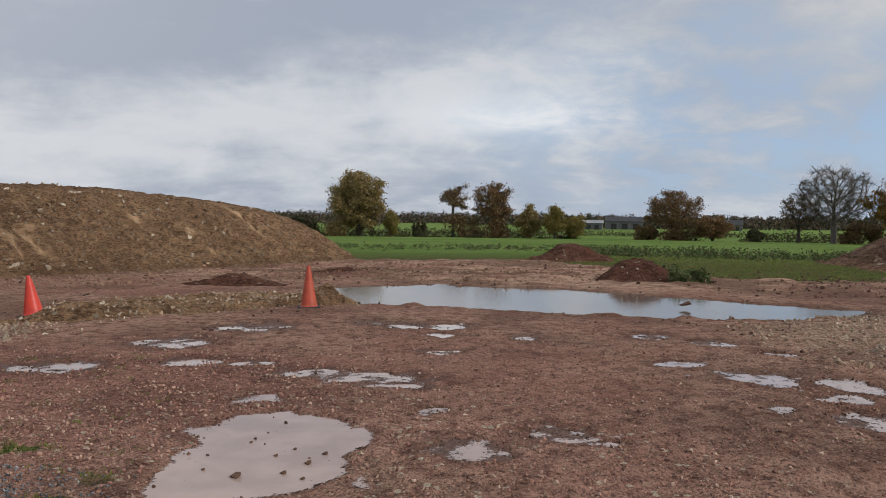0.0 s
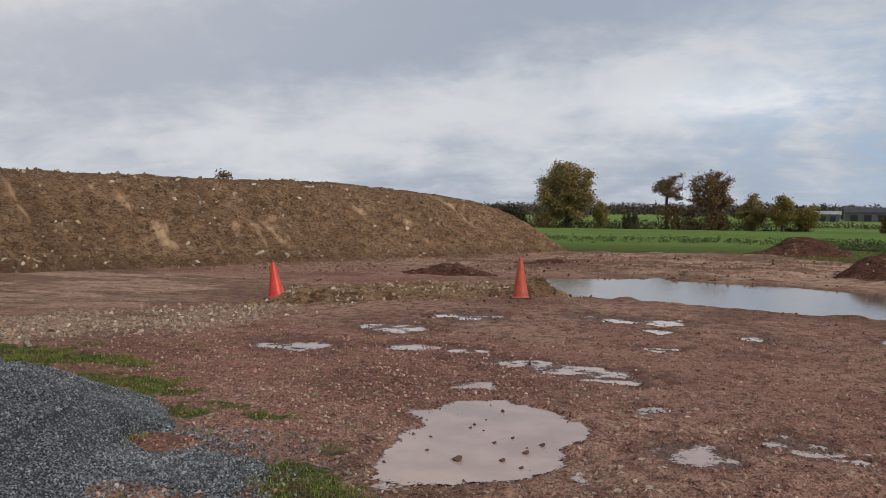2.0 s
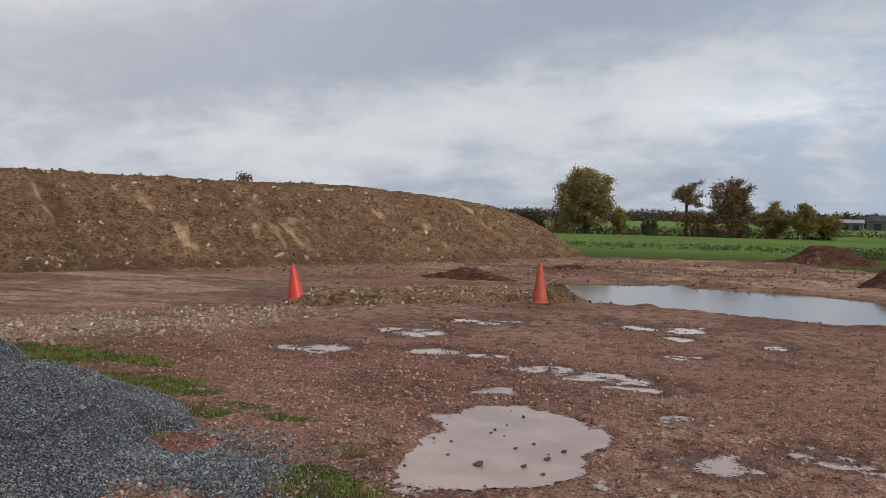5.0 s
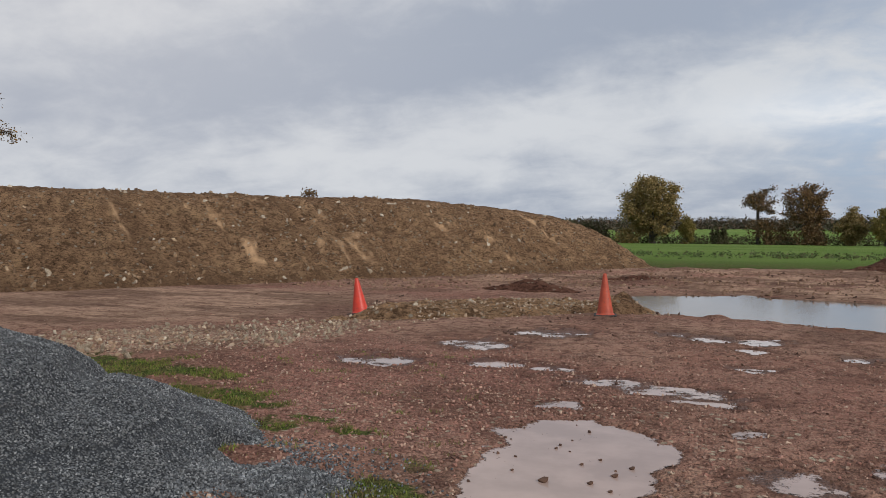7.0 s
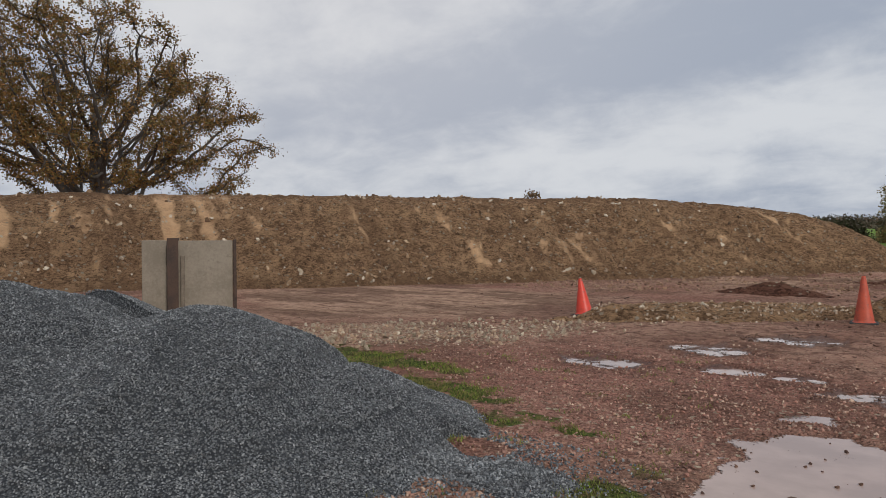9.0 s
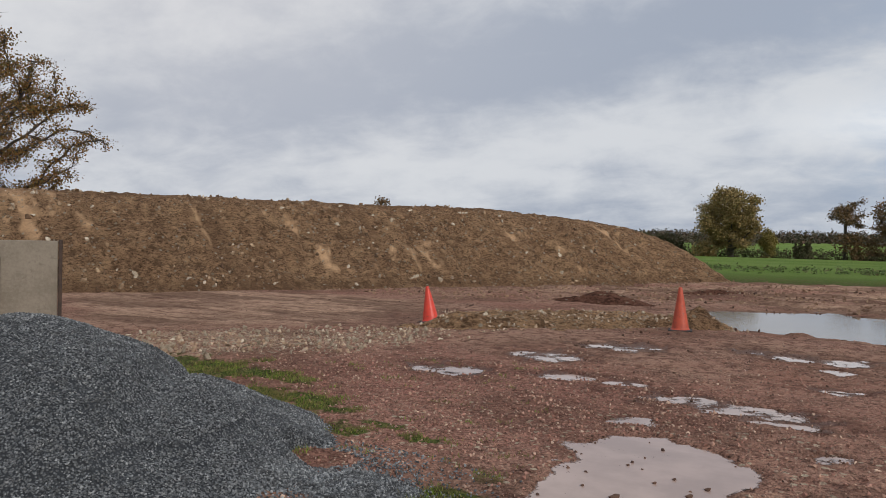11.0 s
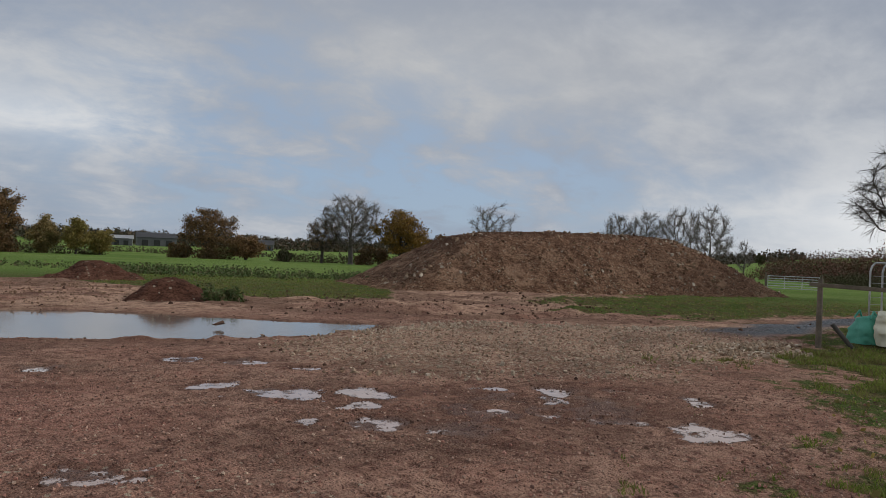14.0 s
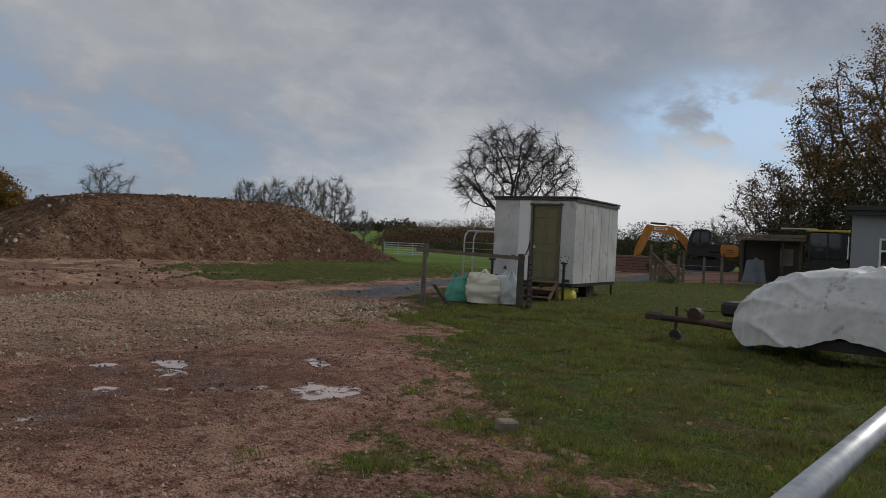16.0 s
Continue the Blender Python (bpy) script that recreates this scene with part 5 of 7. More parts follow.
spots = [(*polar(az + rw.uniform(-0.2, 0.2), 105 + 6 * rw.uniform(-1, 1)), rw.uniform(3, 5), rw.uniform(1.5, 2.4)) for az in np.arange(63.5, 88, 0.7)]
woods("field_hedge", spots, 900, 0.10, M_HEDGE, "dark tangled hedge behind the yard", 83, "hedge")
spots = [(*polar(az + rw.uniform(-0.2, 0.2), 88 + 6 * rw.uniform(-1, 1)), rw.uniform(4, 6), rw.uniform(3.4, 5.6)) for az in np.arange(77, 88, 0.8)]
woods("thicket", spots, 2200, 0.10, M_HEDGE, "dark green thicket behind the excavator", 84, "thicket")
spots = [(*polar(az + rw.uniform(-0.2, 0.2), 58 + 4 * rw.uniform(-1, 1)), rw.uniform(4, 5), rw.uniform(0.85, 1.1) * np.interp(az, [88.5, 90.5, 93, 100], [4.5, 6.0, 9.0, 9.5])) for az in np.arange(88.6, 112, 0.9)]
woods("thicket", spots, 3200, 0.11, M_HEDGE, "dark dense evergreen thicket behind the shed", 85, "thicket")
spots = [(*polar(az, 120 + 20 * rw.uniform(-1, 1)), rw.uniform(6, 10), rw.uniform(5, 9)) for az in np.arange(-96, -54, 2.2)]
woods("thicket", spots, 160, 0.45, M_WOODS, "brown trees beyond the bank", 86, "thicket")
spots = [(*polar(az, 160 + 40 * rw.uniform(-1, 1)), rw.uniform(10, 16), rw.uniform(6, 10)) for az in np.arange(114, 264, 2.6)]
woods("far_wood", spots, 60, 0.9, M_WOODS, "brown tree belt behind the yard", 87)

# weeds along the drill line in the field
rng = np.random.RandomState(91)
n = 2600
wa = np.concatenate([rng.uniform(9, 33.5, int(n * 0.82)), rng.uniform(-9, 9, n - int(n * 0.82))])
wd = np.where(wa > 9, 47 + rng.normal(size=n) * 2.2, 55 + rng.normal(size=n) * 2.6)
wx, wy = wd * np.sin(np.radians(wa)), wd * np.cos(np.radians(wa))
wh = np.where(wa > 9, rng.uniform(0.15, 0.62, n), rng.uniform(0.12, 0.4, n))
ok = rng.uniform(size=n) < np.clip(0.45 + 1.3 * fbm(wx, wy, 2.0, 3, 92), 0.05, 1)
wx, wy, wh = wx[ok], wy[ok], wh[ok]
wz = ground_z(wx, wy)
c = np.repeat(np.stack([wx, wy, wz], 1), 9, 0)
c[:, 2] += np.repeat(wh, 9) * rng.uniform(0.05, 1.0, len(c))
c[:, :2] += rng.normal(size=(len(c), 2)) * 0.10
V, F = leaf_quads(c, 1, 0.02, 0.075, rng)
tagged(part("weeds", mesh_of("weeds", V, F, M_WEED), None), "ragged line of dark weeds growing in the grass field", "weeds", kind="stuff")
bush(*polar(18.6, 22.9), 1.7, 1.3, 0.42, 1500, 0.05, M_WEED, 95, "nettle_patch", "patch of dark green nettles by the earth mound", "nettles")
bush(*polar(17.2, 24.2), 1.2, 1.0, 0.6, 400, 0.05, M_WEED, 96, "nettle_patch", "thin tall nettles by the earth mound", "nettles")
bush(*polar(66.4, 21.2), 1.6, 0.9, 0.5, 900, 0.05, M_WEED, 97, "nettle_patch", "low green weeds behind the sand bags", "weeds")
bush(*polar(81.4, 33.5), 1.8, 0.8, 0.32, 900, 0.05, M_WEED, 98, "nettle_patch", "low weeds along the yard fence", "weeds")
bush(-18.1, 27.85, 1.25, 0.8, 0.55, 260, 0.055, M_DARKLEAF, 99, "shrub", "small straggly shrub on top of the bank", "shrub", 2.95)

# ---------------------------------------------------------------- traffic cones
def traffic_cone(x, y, z, h, lean, turn, mat, label):
    base = thing("traffic_cone", pose(x, y, z, lean[0], lean[1], turn), label, "traffic cone", "traffic cones")
    bm = bmesh.new()
    prof = [(0.185, 0.03), (0.155, 0.05), (0.148, 0.08), (0.036, h - 0.03), (0.030, h), (0.022, h), (0.028, h - 0.04), (0.135, 0.06)]
    rings = [[bm.verts.new((r * math.cos(t), r * math.sin(t), zz)) for t in np.linspace(0, 2 * math.pi, 28, endpoint=False)] for r, zz in prof]
    for a, b in zip(rings, rings[1:]):
        for k in range(28):
            bm.faces.new((a[k], a[(k + 1) % 28], b[(k + 1) % 28], b[k]))
    body = part("cone_body", bm, mat, base, smooth=True)
    part("cone_base", box((0.42, 0.42, 0.035), (0, 0, 0.018), None, 0.015), M_RUBBER, base, "muddy black rubber base")
    return base


traffic_cone(-6.74, 12.06, 0.03, 0.68, (2, -7), 0, M_CONE_RED, "bright red leaning traffic cone at the rubble heap")
traffic_cone(-2.46, 13.72, 0.03, 0.80, (0, -1), 10, M_CONE_ORANGE, "faded orange-red traffic cone beside the dark heap")

# ---------------------------------------------------------------- panel behind the chippings
pan = thing("trench_panel", pose(*polar(-59.3, 12.0), 0.0, 0, 0, 57), "upright weathered concrete panel with rusty steel posts", "panel")
part("slab", box((0.86, 0.10, 1.46), (0.21, 0, 0.72), None, 0.01), M_CONCRETE, pan)
part("slab", box((0.36, 0.10, 1.47), (-0.52, 0.12, 0.72), None, 0.01), M_CONCRETE, pan)
bm = add_box(add_box(box((0.05, 0.24, 1.50), (-0.24, 0.0, 0.74)), (0.16, 0.03, 1.50), (-0.24, 0.13, 0.74)), (0.16, 0.03, 1.50), (-0.24, -0.13, 0.74))
part("steel_post", bm, M_RUST, pan, "dark rusty steel channel")
part("steel_edge", box((0.05, 0.16, 1.47), (0.67, 0, 0.73), None, 0.006), M_RUST, pan, "rusty steel edge strip")
part("batten", box((0.06, 0.05, 1.12), (-0.10, -0.10, 0.66), None, 0.008), M_WOOD, pan, "pale wooden batten")

# ---------------------------------------------------------------- trailer
TG = 0.2
# local x runs along the door end from the near corner, local y along the side, away from the viewer
TR = Matrix(((0.115, 0.993, 0, 18.65), (0.993, -0.115, 0, 5.2), (0, 0, 1, TG), (0, 0, 0, 1)))
W, L, Z0, Z1 = 2.38, 3.25, 0.42, 2.64
tr = thing("site_trailer", TR, "old weathered white box trailer with an olive panelled door", "trailer")
part("floor_frame", box((W - 0.04, L - 0.04, 0.10), (W / 2, L / 2, Z0 - 0.04)), M_BLACK, tr)
D0, D1 = 0.43, 1.22
bm = add_box(box((D0, 0.05, Z1 - Z0), (D0 / 2, 0.025, (Z0 + Z1) / 2)), (W - D1, 0.05, Z1 - Z0), ((W + D1) / 2, 0.025, (Z0 + Z1) / 2))
add_box(bm, (D1 - D0, 0.05, 0.16), ((D0 + D1) / 2, 0.025, Z1 - 0.08))
part("front_wall", bm, M_WHITEPANEL, tr)
part("white_strip", box((0.33, 0.012, Z1 - Z0 - 0.05), (D1 + 0.24, -0.008, (Z0 + Z1) / 2)), M_WHITE, tr, "clean white board")
part("side_wall", box((0.05, L - 0.10, Z1 - Z0), (0.025, L / 2, (Z0 + Z1) / 2)), M_WHITEPANEL, tr)
part("side_wall", box((0.05, L - 0.10, Z1 - Z0), (W - 0.025, L / 2, (Z0 + Z1) / 2)), M_WHITEPANEL, tr)
part("back_wall", box((W, 0.05, Z1 - Z0), (W / 2, L - 0.025, (Z0 + Z1) / 2)), M_WHITEPANEL, tr)
for yy in (0.66, 1.28, 1.9, 2.52):
    part("side_seam", box((0.010, 0.035, Z1 - Z0 - 0.02), (-0.003, yy, (Z0 + Z1) / 2)), M_WHITEPANEL, tr)
part("corner_strip", box((0.06, 0.06, Z1 - Z0), (0.022, 0.022, (Z0 + Z1) / 2), None, 0.006), M_WHITEPANEL, tr)
bm = box((W + 0.10, L + 0.10, 0.05), (W / 2, L / 2, Z1 + 0.035), None, 0.012)
part("roof", bm, M_DARKTRIM, tr, "dark roof with overhanging edge")
part("roof_trim", box((0.03, L + 0.04, 0.07), (-0.018, L / 2, Z1 - 0.04)), M_DARKTRIM, tr)
part("roof_trim", box((W + 0.04, 0.03, 0.05), (W / 2, -0.018, Z1 - 0.03)), M_DARKTRIM, tr)
door = part("door", box((D1 - D0 - 0.04, 0.035, Z1 - Z0 - 0.18), ((D0 + D1) / 2, 0.03, (Z0 + Z1) / 2 - 0.08), None, 0.004), M_OLIVE, tr, "olive-green six-panel door")
dc, dw = (D0 + D1) / 2, (D1 - D0) / 2
for px_, pz, ph in ((-0.185, 2.24, 0.22), (0.185, 2.24, 0.22), (-0.185, 1.74, 0.60), (0.185, 1.74, 0.60), (-0.185, 0.86, 0.66), (0.185, 0.86, 0.66)):
    bm = box((0.27, 0.012, ph), (dc + px_, 0.008, pz), None, 0.006)
    part("door_panel", bm, M_OLIVE, door)
    for sx, sz, wx_, hz in ((0, ph / 2 + 0.015, 0.32, 0.018), (0, -ph / 2 - 0.015, 0.32, 0.018), (0.15, 0, 0.018, ph), (-0.15, 0, 0.018, ph)):
        part("moulding", box((wx_, 0.010, hz), (dc + px_ + sx, 0.009, pz + sz)), M_OLIVE, door)
part("handle", tube((D1 - 0.10, -0.04, 1.34), (D1 - 0.10, 0.03, 1.34), 0.035, None, 12), M_GALV, door, "round metal knob")
for sx in (D0 - 0.01, D1 + 0.01):
    part("door_jamb", box((0.05, 0.05, Z1 - Z0 - 0.12), (sx, -0.015, (Z0 + Z1) / 2 - 0.06)), M_WOOD, tr)
part("drip_rail", box((D1 - D0 + 0.16, 0.06, 0.045), (dc, -0.025, Z1 - 0.16)), M_DARKTRIM, tr)
wh_ = part("wheel", tube((0.12, 1.55, 0.27), (0.34, 1.55, 0.27), 0.29, None, 24), M_RUBBER, tr, "black trailer tyre")
part("rim", tube((0.105, 1.55, 0.27), (0.13, 1.55, 0.27), 0.15, None, 18), M_RUST, wh_)
wh_ = part("wheel", tube((W - 0.34, 1.55, 0.27), (W - 0.12, 1.55, 0.27), 0.29, None, 24), M_RUBBER, tr, "black trailer tyre")
part("rim", tube((W - 0.13, 1.55, 0.27), (W - 0.105, 1.55, 0.27), 0.15, None, 18), M_RUST, wh_)
part("axle", tube((0.2, 1.55, 0.27), (W - 0.2, 1.55, 0.27), 0.04), M_BLACK, tr)
for lx, ly in ((0.06, L - 0.12), (W - 0.06, L - 0.12)):
    part("leg", box((0.05, 0.05, 0.46), (lx, ly, 0.22)), M_BLACK, tr)
for lx in (0.14, W - 0.14):
    jk = part("corner_jack", box((0.06, 0.06, 0.95), (lx, -0.28, 0.46), None, 0.008), M_BLACK, tr, "black screw jack")
    part("jack_head", box((0.16, 0.10, 0.05), (lx, -0.28, 0.95), None, 0.01), M_BLACK, jk)
    part("jack_bracket", box((0.09, 0.30, 0.06), (lx, -0.14, 0.50)), M_BLACK, jk)
part("drawbar", add_tube(tube((0.3, 0, 0.36), (W / 2, -0.9, 0.36), 0.045), (W - 0.3, 0, 0.36), (W / 2, -0.9, 0.36), 0.045), M_BLACK, tr)
bm = bmesh.new()
tv = [bm.verts.new(p) for p in ((W - 0.46, -0.012, 0.70), (W - 0.34, -0.012, 0.70), (W - 0.40, -0.012, 0.80))]
bm.faces.new(tv)
bmesh.ops.solidify(bm, geom=list(bm.faces), thickness=0.012)
part("reflector", bm, M_REFLECTOR, tr, "red triangular reflector")
part("vent", box((0.10, 0.012, 0.03), (W - 0.62, -0.006, 1.08)), M_BLACK, tr)
for k in range(9):
    part("old_screw", box((0.025, 0.008, 0.03), (0.20 + 0.10 * (k % 3) - 0.03 * (k // 3), -0.004, 0.86 + 0.12 * (k // 3) + 0.03 * (k % 2))), M_DARKTRIM, tr)
part("grab_bar", add_tube(tube((D1 + 0.06, -0.05, 1.30), (D1 + 0.02, -0.30, 1.12), 0.018), (D1 + 0.06, -0.05, 1.30), (D1 + 0.06, 0.0, 1.46), 0.018), M_DARKTRIM, tr)
# door steps
st = thing("wooden_steps", TR @ pose(dc - 0.22, -0.80, -0.05), "worn brown wooden steps in front of the trailer door", "steps")
for sx in (-0.34, 0.34):
    part("stringer", box((0.04, 0.70, 0.10), (sx * 1.12, 0.06, 0.28), Euler((radians(44), 0, 0)).to_matrix()), M_REDWOOD, st)
    part("leg", box((0.045, 0.05, 0.52), (sx * 1.12, 0.34, 0.26), Euler((radians(-6), 0, 0)).to_matrix()), M_REDWOOD, st)
for k in range(3):
    part("tread", box((0.82, 0.21, 0.035), (0, -0.14 + 0.19 * k, 0.13 + 0.185 * k), None, 0.004), M_REDWOOD, st)

for k in range(3):
    part("riser", box((0.76, 0.02, 0.11), (0, -0.05 + 0.19 * k, 0.065 + 0.185 * k)), M_REDWOOD, st)

# ---------------------------------------------------------------- short fence and bags
fe = thing("post_fence", pose(0, 0, 0), "weathered two-post timber fence with one sloping rail", "fence")
part("post", tube((14.93, 7.63, 0.02), (15.12, 7.72, 1.48), 0.062, 0.052, 9), M_WOOD, fe)
part("post", box((0.15, 0.15, 1.22), (15.82, 5.62, 0.76), Euler((0, 0, 0.3)).to_matrix(), 0.012), M_DARKTRIM, fe)
part("post", box((0.10, 0.12, 1.20), (15.95, 5.44, 0.75), Euler((0, 0, 0.3)).to_matrix(), 0.012), M_DARKTRIM, fe)
a, b = Vector((14.95, 7.86, 1.36)), Vector((15.80, 5.52, 1.27))
part("rail", box((0.04, (b - a).length, 0.085), (a + b) / 2, (b - a).to_track_quat("Y", "Z").to_matrix(), 0.006), M_WOOD, fe)
part("strut", tube((15.0, 7.40, 0.58), (15.25, 7.05, 0.05), 0.045, None, 8), M_DARKTRIM, fe)
for k in range(9):
    part("chain_link", box((0.05, 0.06, 0.09), (15.85 + 0.01 * (k % 2), 5.41, 0.22 + 0.12 * k), Euler((0.5 * (k % 2), 0.3, 0.4)).to_matrix(), 0.012), M_DARKTRIM, fe)


def soft_sack(name, x, y, z, w, d, h, seed, mat, label, slump=0.15, open_top=True, turn=0.0):
    """A woven bulk bag: rounded box with bulges, creases and a folded rim."""
    rng = np.random.RandomState(seed)
    nz, na = 16, 40
    V = []
    for i in range(nz + 1):
        t = i / nz
        for k in range(na):
            a = 2 * math.pi * k / na
            c, s = math.cos(a), math.sin(a)
            p = (abs(c) ** 3.2 + abs(s) ** 3.2) ** (-1 / 3.2)
            bulge = 1.0 + 0.09 * math.sin(math.pi * t) - slump * t * t * (0.4 + 0.6 * (0.5 + 0.5 * math.sin(a * 2 + seed)))
            V.append((p * c * w / 2 * bulge, p * s * d / 2 * bulge, h * t * (1 - 0.16 * (0.5 + 0.5 * math.sin(a + seed)) * t)))
    V = np.array(V)
    n = fbm(V[:, 0] * 1.0 + V[:, 1] * 0.7 + seed, V[:, 2] * 1.2, 0.18, 4, seed, 0.6)
    V[:, 0] += 0.13 * n * np.sign(V[:, 0]) * w
    V[:, 1] += 0.13 * n * np.sign(V[:, 1]) * d
    F = [(i * na + k, i * na + (k + 1) % na, (i + 1) * na + (k + 1) % na, (i + 1) * na + k) for i in range(nz) for k in range(na)]
    top = len(V)
    inner = V[nz * na:(nz + 1) * na] * [0.72, 0.72, 1.0] - [0, 0, 0.10]
    V = np.concatenate([V, inner])
    F += [(nz * na + k, nz * na + (k + 1) % na, top + (k + 1) % na, top + k) for k in range(na)]
    bm = bmesh.new()
    vs = [bm.verts.new(p) for p in V]
    for f in F:
        bm.faces.new([vs[q] for q in f])
    bm.faces.new(vs[top:])
    base = thing(name, pose(x, y, z, 0, 0, turn), label, "bag")
    part("sack", bm, mat, base, smooth=True)
    for k in range(2):
        pts = [(-w * 0.36 + w * 0.72 * k, -d * 0.2, h * 0.86), (-w * 0.30 + w * 0.6 * k, 0.0, h * 1.12), (-w * 0.36 + w * 0.72 * k, d * 0.2, h * 0.86)]
        bm = bmesh.new()
        for p, q in zip(pts, pts[1:]):
            add_tube(bm, p, q, 0.022, None, 6)
        part("lifting_loop", bm, mat, base)
    return base


soft_sack("bulk_bag", 16.35, 6.72, 0.16, 0.86, 0.80, 0.70, 4, M_BAGWHITE, "cream woven builders bulk bag, half full and slumped", 0.08, turn=20)
soft_sack("bulk_bag", 16.55, 6.18, 0.16, 0.55, 0.55, 0.68, 9, M_BAGPLASTIC, "white plastic sack with blue print beside the post", 0.3, turn=45)
soft_sack("bulk_bag", 16.4, 7.38, 0.14, 0.60, 0.50, 0.62, 14, M_BAGGREEN, "crumpled green woven sack on the gravel", 0.6, turn=70)

soft_sack("sack", 19.0, 5.42, 0.18, 0.55, 0.40, 0.30, 21, M_SACKYELLOW, "slumped bright yellow sack under the trailer", 0.4, turn=10)

# hooped tube frame leaning behind the trailer
ho = thing("hooped_barrier", pose(*polar(66.9, 24.0), 0.12, 0, 0, -62), "grey galvanised hooped tube barrier with mesh", "barrier")
for k, off in enumerate((-0.42, -0.08)):
    bm = bmesh.new()
    pts = [(off, 0.5 * k, 0.0), (off, 0.5 * k, 1.55), (off + 0.04, 0.5 * k, 1.72), (off + 0.12, 0.5 * k, 1.82), (off + 0.9, 0.5 * k, 1.84)]
    for p, q in zip(pts, pts[1:]):
        add_tube(bm, p, q, 0.026, None, 8)
    part("hoop", bm, M_GALV, ho)
for k in range(7):
    part("mesh_wire", tube((-0.42, 0.02, 0.25 + 0.2 * k), (0.9, 0.02, 0.25 + 0.2 * k), 0.006, None, 5), M_GALV, ho)

# field gate beyond the mound
gx, gy = polar(61.2, 66)
ga = thing("field_gate", pose(gx, gy, float(ground_z(np.array([gx]), np.array([gy]))[0]), 0, 0, -58), "galvanised seven-bar field gate between posts", "gate")
for k in range(6):
    part("bar", tube((-1.9, 0, 0.18 + 0.20 * k), (1.9, 0, 0.18 + 0.20 * k), 0.028, None, 7), M_GALV, ga)
for xx in (-1.9, -0.65, 0.65, 1.9):
    part("upright", tube((xx, 0.0, 0.12), (xx, 0.0, 1.22), 0.03, None, 7), M_GALV, ga)
for xx in (-2.05, 2.05):
    part("gate_post", tube((xx, 0, -0.1), (xx, 0, 1.45), 0.09, None, 8), M_WOOD, ga)

# ---------------------------------------------------------------- excavator
ex_, ey_ = polar(82.7, 60)
EX = thing("excavator", pose(ex_, ey_, 0.26, 0, 0, -82.7) @ Matrix.Diagonal((1.08, 1.08, 1.0, 1)), "yellow tracked excavator with black cab, arm folded down", "excavator")
for yy in (-0.95, 0.95):
    prof = [(-0.6, 0.42), (-0.45, 0.14), (-0.15, 0.02), (2.75, 0.02), (3.05, 0.14), (3.2, 0.42), (3.05, 0.70), (2.75, 0.82), (-0.15, 0.82), (-0.45, 0.70)]
    tk = part("track", prism(prof, 0.5, centre=yy, bevel=0.02), M_BLACK, EX, "muddy steel crawler track")
    for k in range(12):
        part("track_shoe", box((0.17, 0.54, 0.04), (-0.05 + 0.245 * k, yy, 0.835)), M_RUST, tk)
    for k in range(5):
        part("roller", tube((0.15 + 0.6 * k, yy - 0.28, 0.30), (0.15 + 0.6 * k, yy + 0.28, 0.30), 0.16, None, 14), M_RUST, tk)
part("undercarriage", box((2.2, 1.5, 0.4), (1.3, 0, 0.72)), M_BLACK, EX)
part("turntable", tube((1.3, 0, 0.85), (1.3, 0, 1.08), 0.65, None, 24), M_BLACK, EX)
part("upper_body", box((2.3, 2.4, 0.30), (1.35, 0, 1.22), None, 0.03), M_BLACK, EX)
part("engine_cover", box((1.0, 2.3, 0.72), (1.85, 0.05, 1.72), None, 0.08), M_BLACK, EX)
cw = part("counterweight", prism([(2.15, 1.10), (3.15, 1.10), (3.35, 1.28), (3.35, 1.85), (3.15, 2.02), (2.15, 1.98)], 2.4, bevel=0.05), M_CATYELLOW, EX, "yellow counterweight")
for k in range(3):
    part("vent_slot", box((0.5, 0.02, 0.04), (2.75, -1.215, 1.35 + 0.14 * k)), M_BLACK, cw)
cab = part("cab", prism([(-0.05, 1.1), (1.45, 1.1), (1.45, 3.0), (1.3, 3.12), (0.35, 3.12), (0.22, 3.0), (-0.05, 1.9)], 0.98, centre=-0.66, bevel=0.03), M_BLACK, EX, "black operator cab")
part("side_window", prism([(0.12, 1.75), (0.72, 1.75), (0.72, 2.9), (0.38, 2.9)], 0.02, centre=-1.16), M_GLASS, cab)
part("side_window", prism([(0.82, 1.75), (1.35, 1.75), (1.35, 2.9), (0.82, 2.9)], 0.02, centre=-1.16), M_GLASS, cab)
part("front_window", box((0.02, 0.8, 1.0), (0.04, -0.66, 2.3), Euler((0, radians(13), 0)).to_matrix()), M_GLASS, cab)
boom = part("boom", prism([(0.35, 1.25), (0.55, 1.55), (-0.35, 2.75), (-1.0, 3.22), (-1.5, 3.32), (-2.75, 3.28), (-2.85, 3.05), (-2.7, 2.92), (-1.5, 2.68), (-1.0, 2.48), (-0.75, 2.05), (-0.1, 1.25)], 0.42, centre=0.15, bevel=0.03), M_CATYELLOW, EX, "yellow cranked boom")
part("name_plate", box((0.95, 0.012, 0.20), (-1.95, -0.072, 3.08)), M_WHITE, boom, "white name plate with plain dark bars")
for k in range(4):
    part("plate_bar", box((0.10, 0.008, 0.09), (-2.2 + 0.17 * k, -0.082, 3.08)), M_BLACK, boom)
part("hose", add_tube(add_tube(tube((-0.2, -0.05, 2.9), (-0.9, -0.05, 3.42), 0.03), (-0.9, -0.05, 3.42), (-1.6, -0.05, 3.40), 0.03), (-1.6, -0.05, 3.40), (-2.5, -0.05, 3.44), 0.03), M_BLACK, boom)
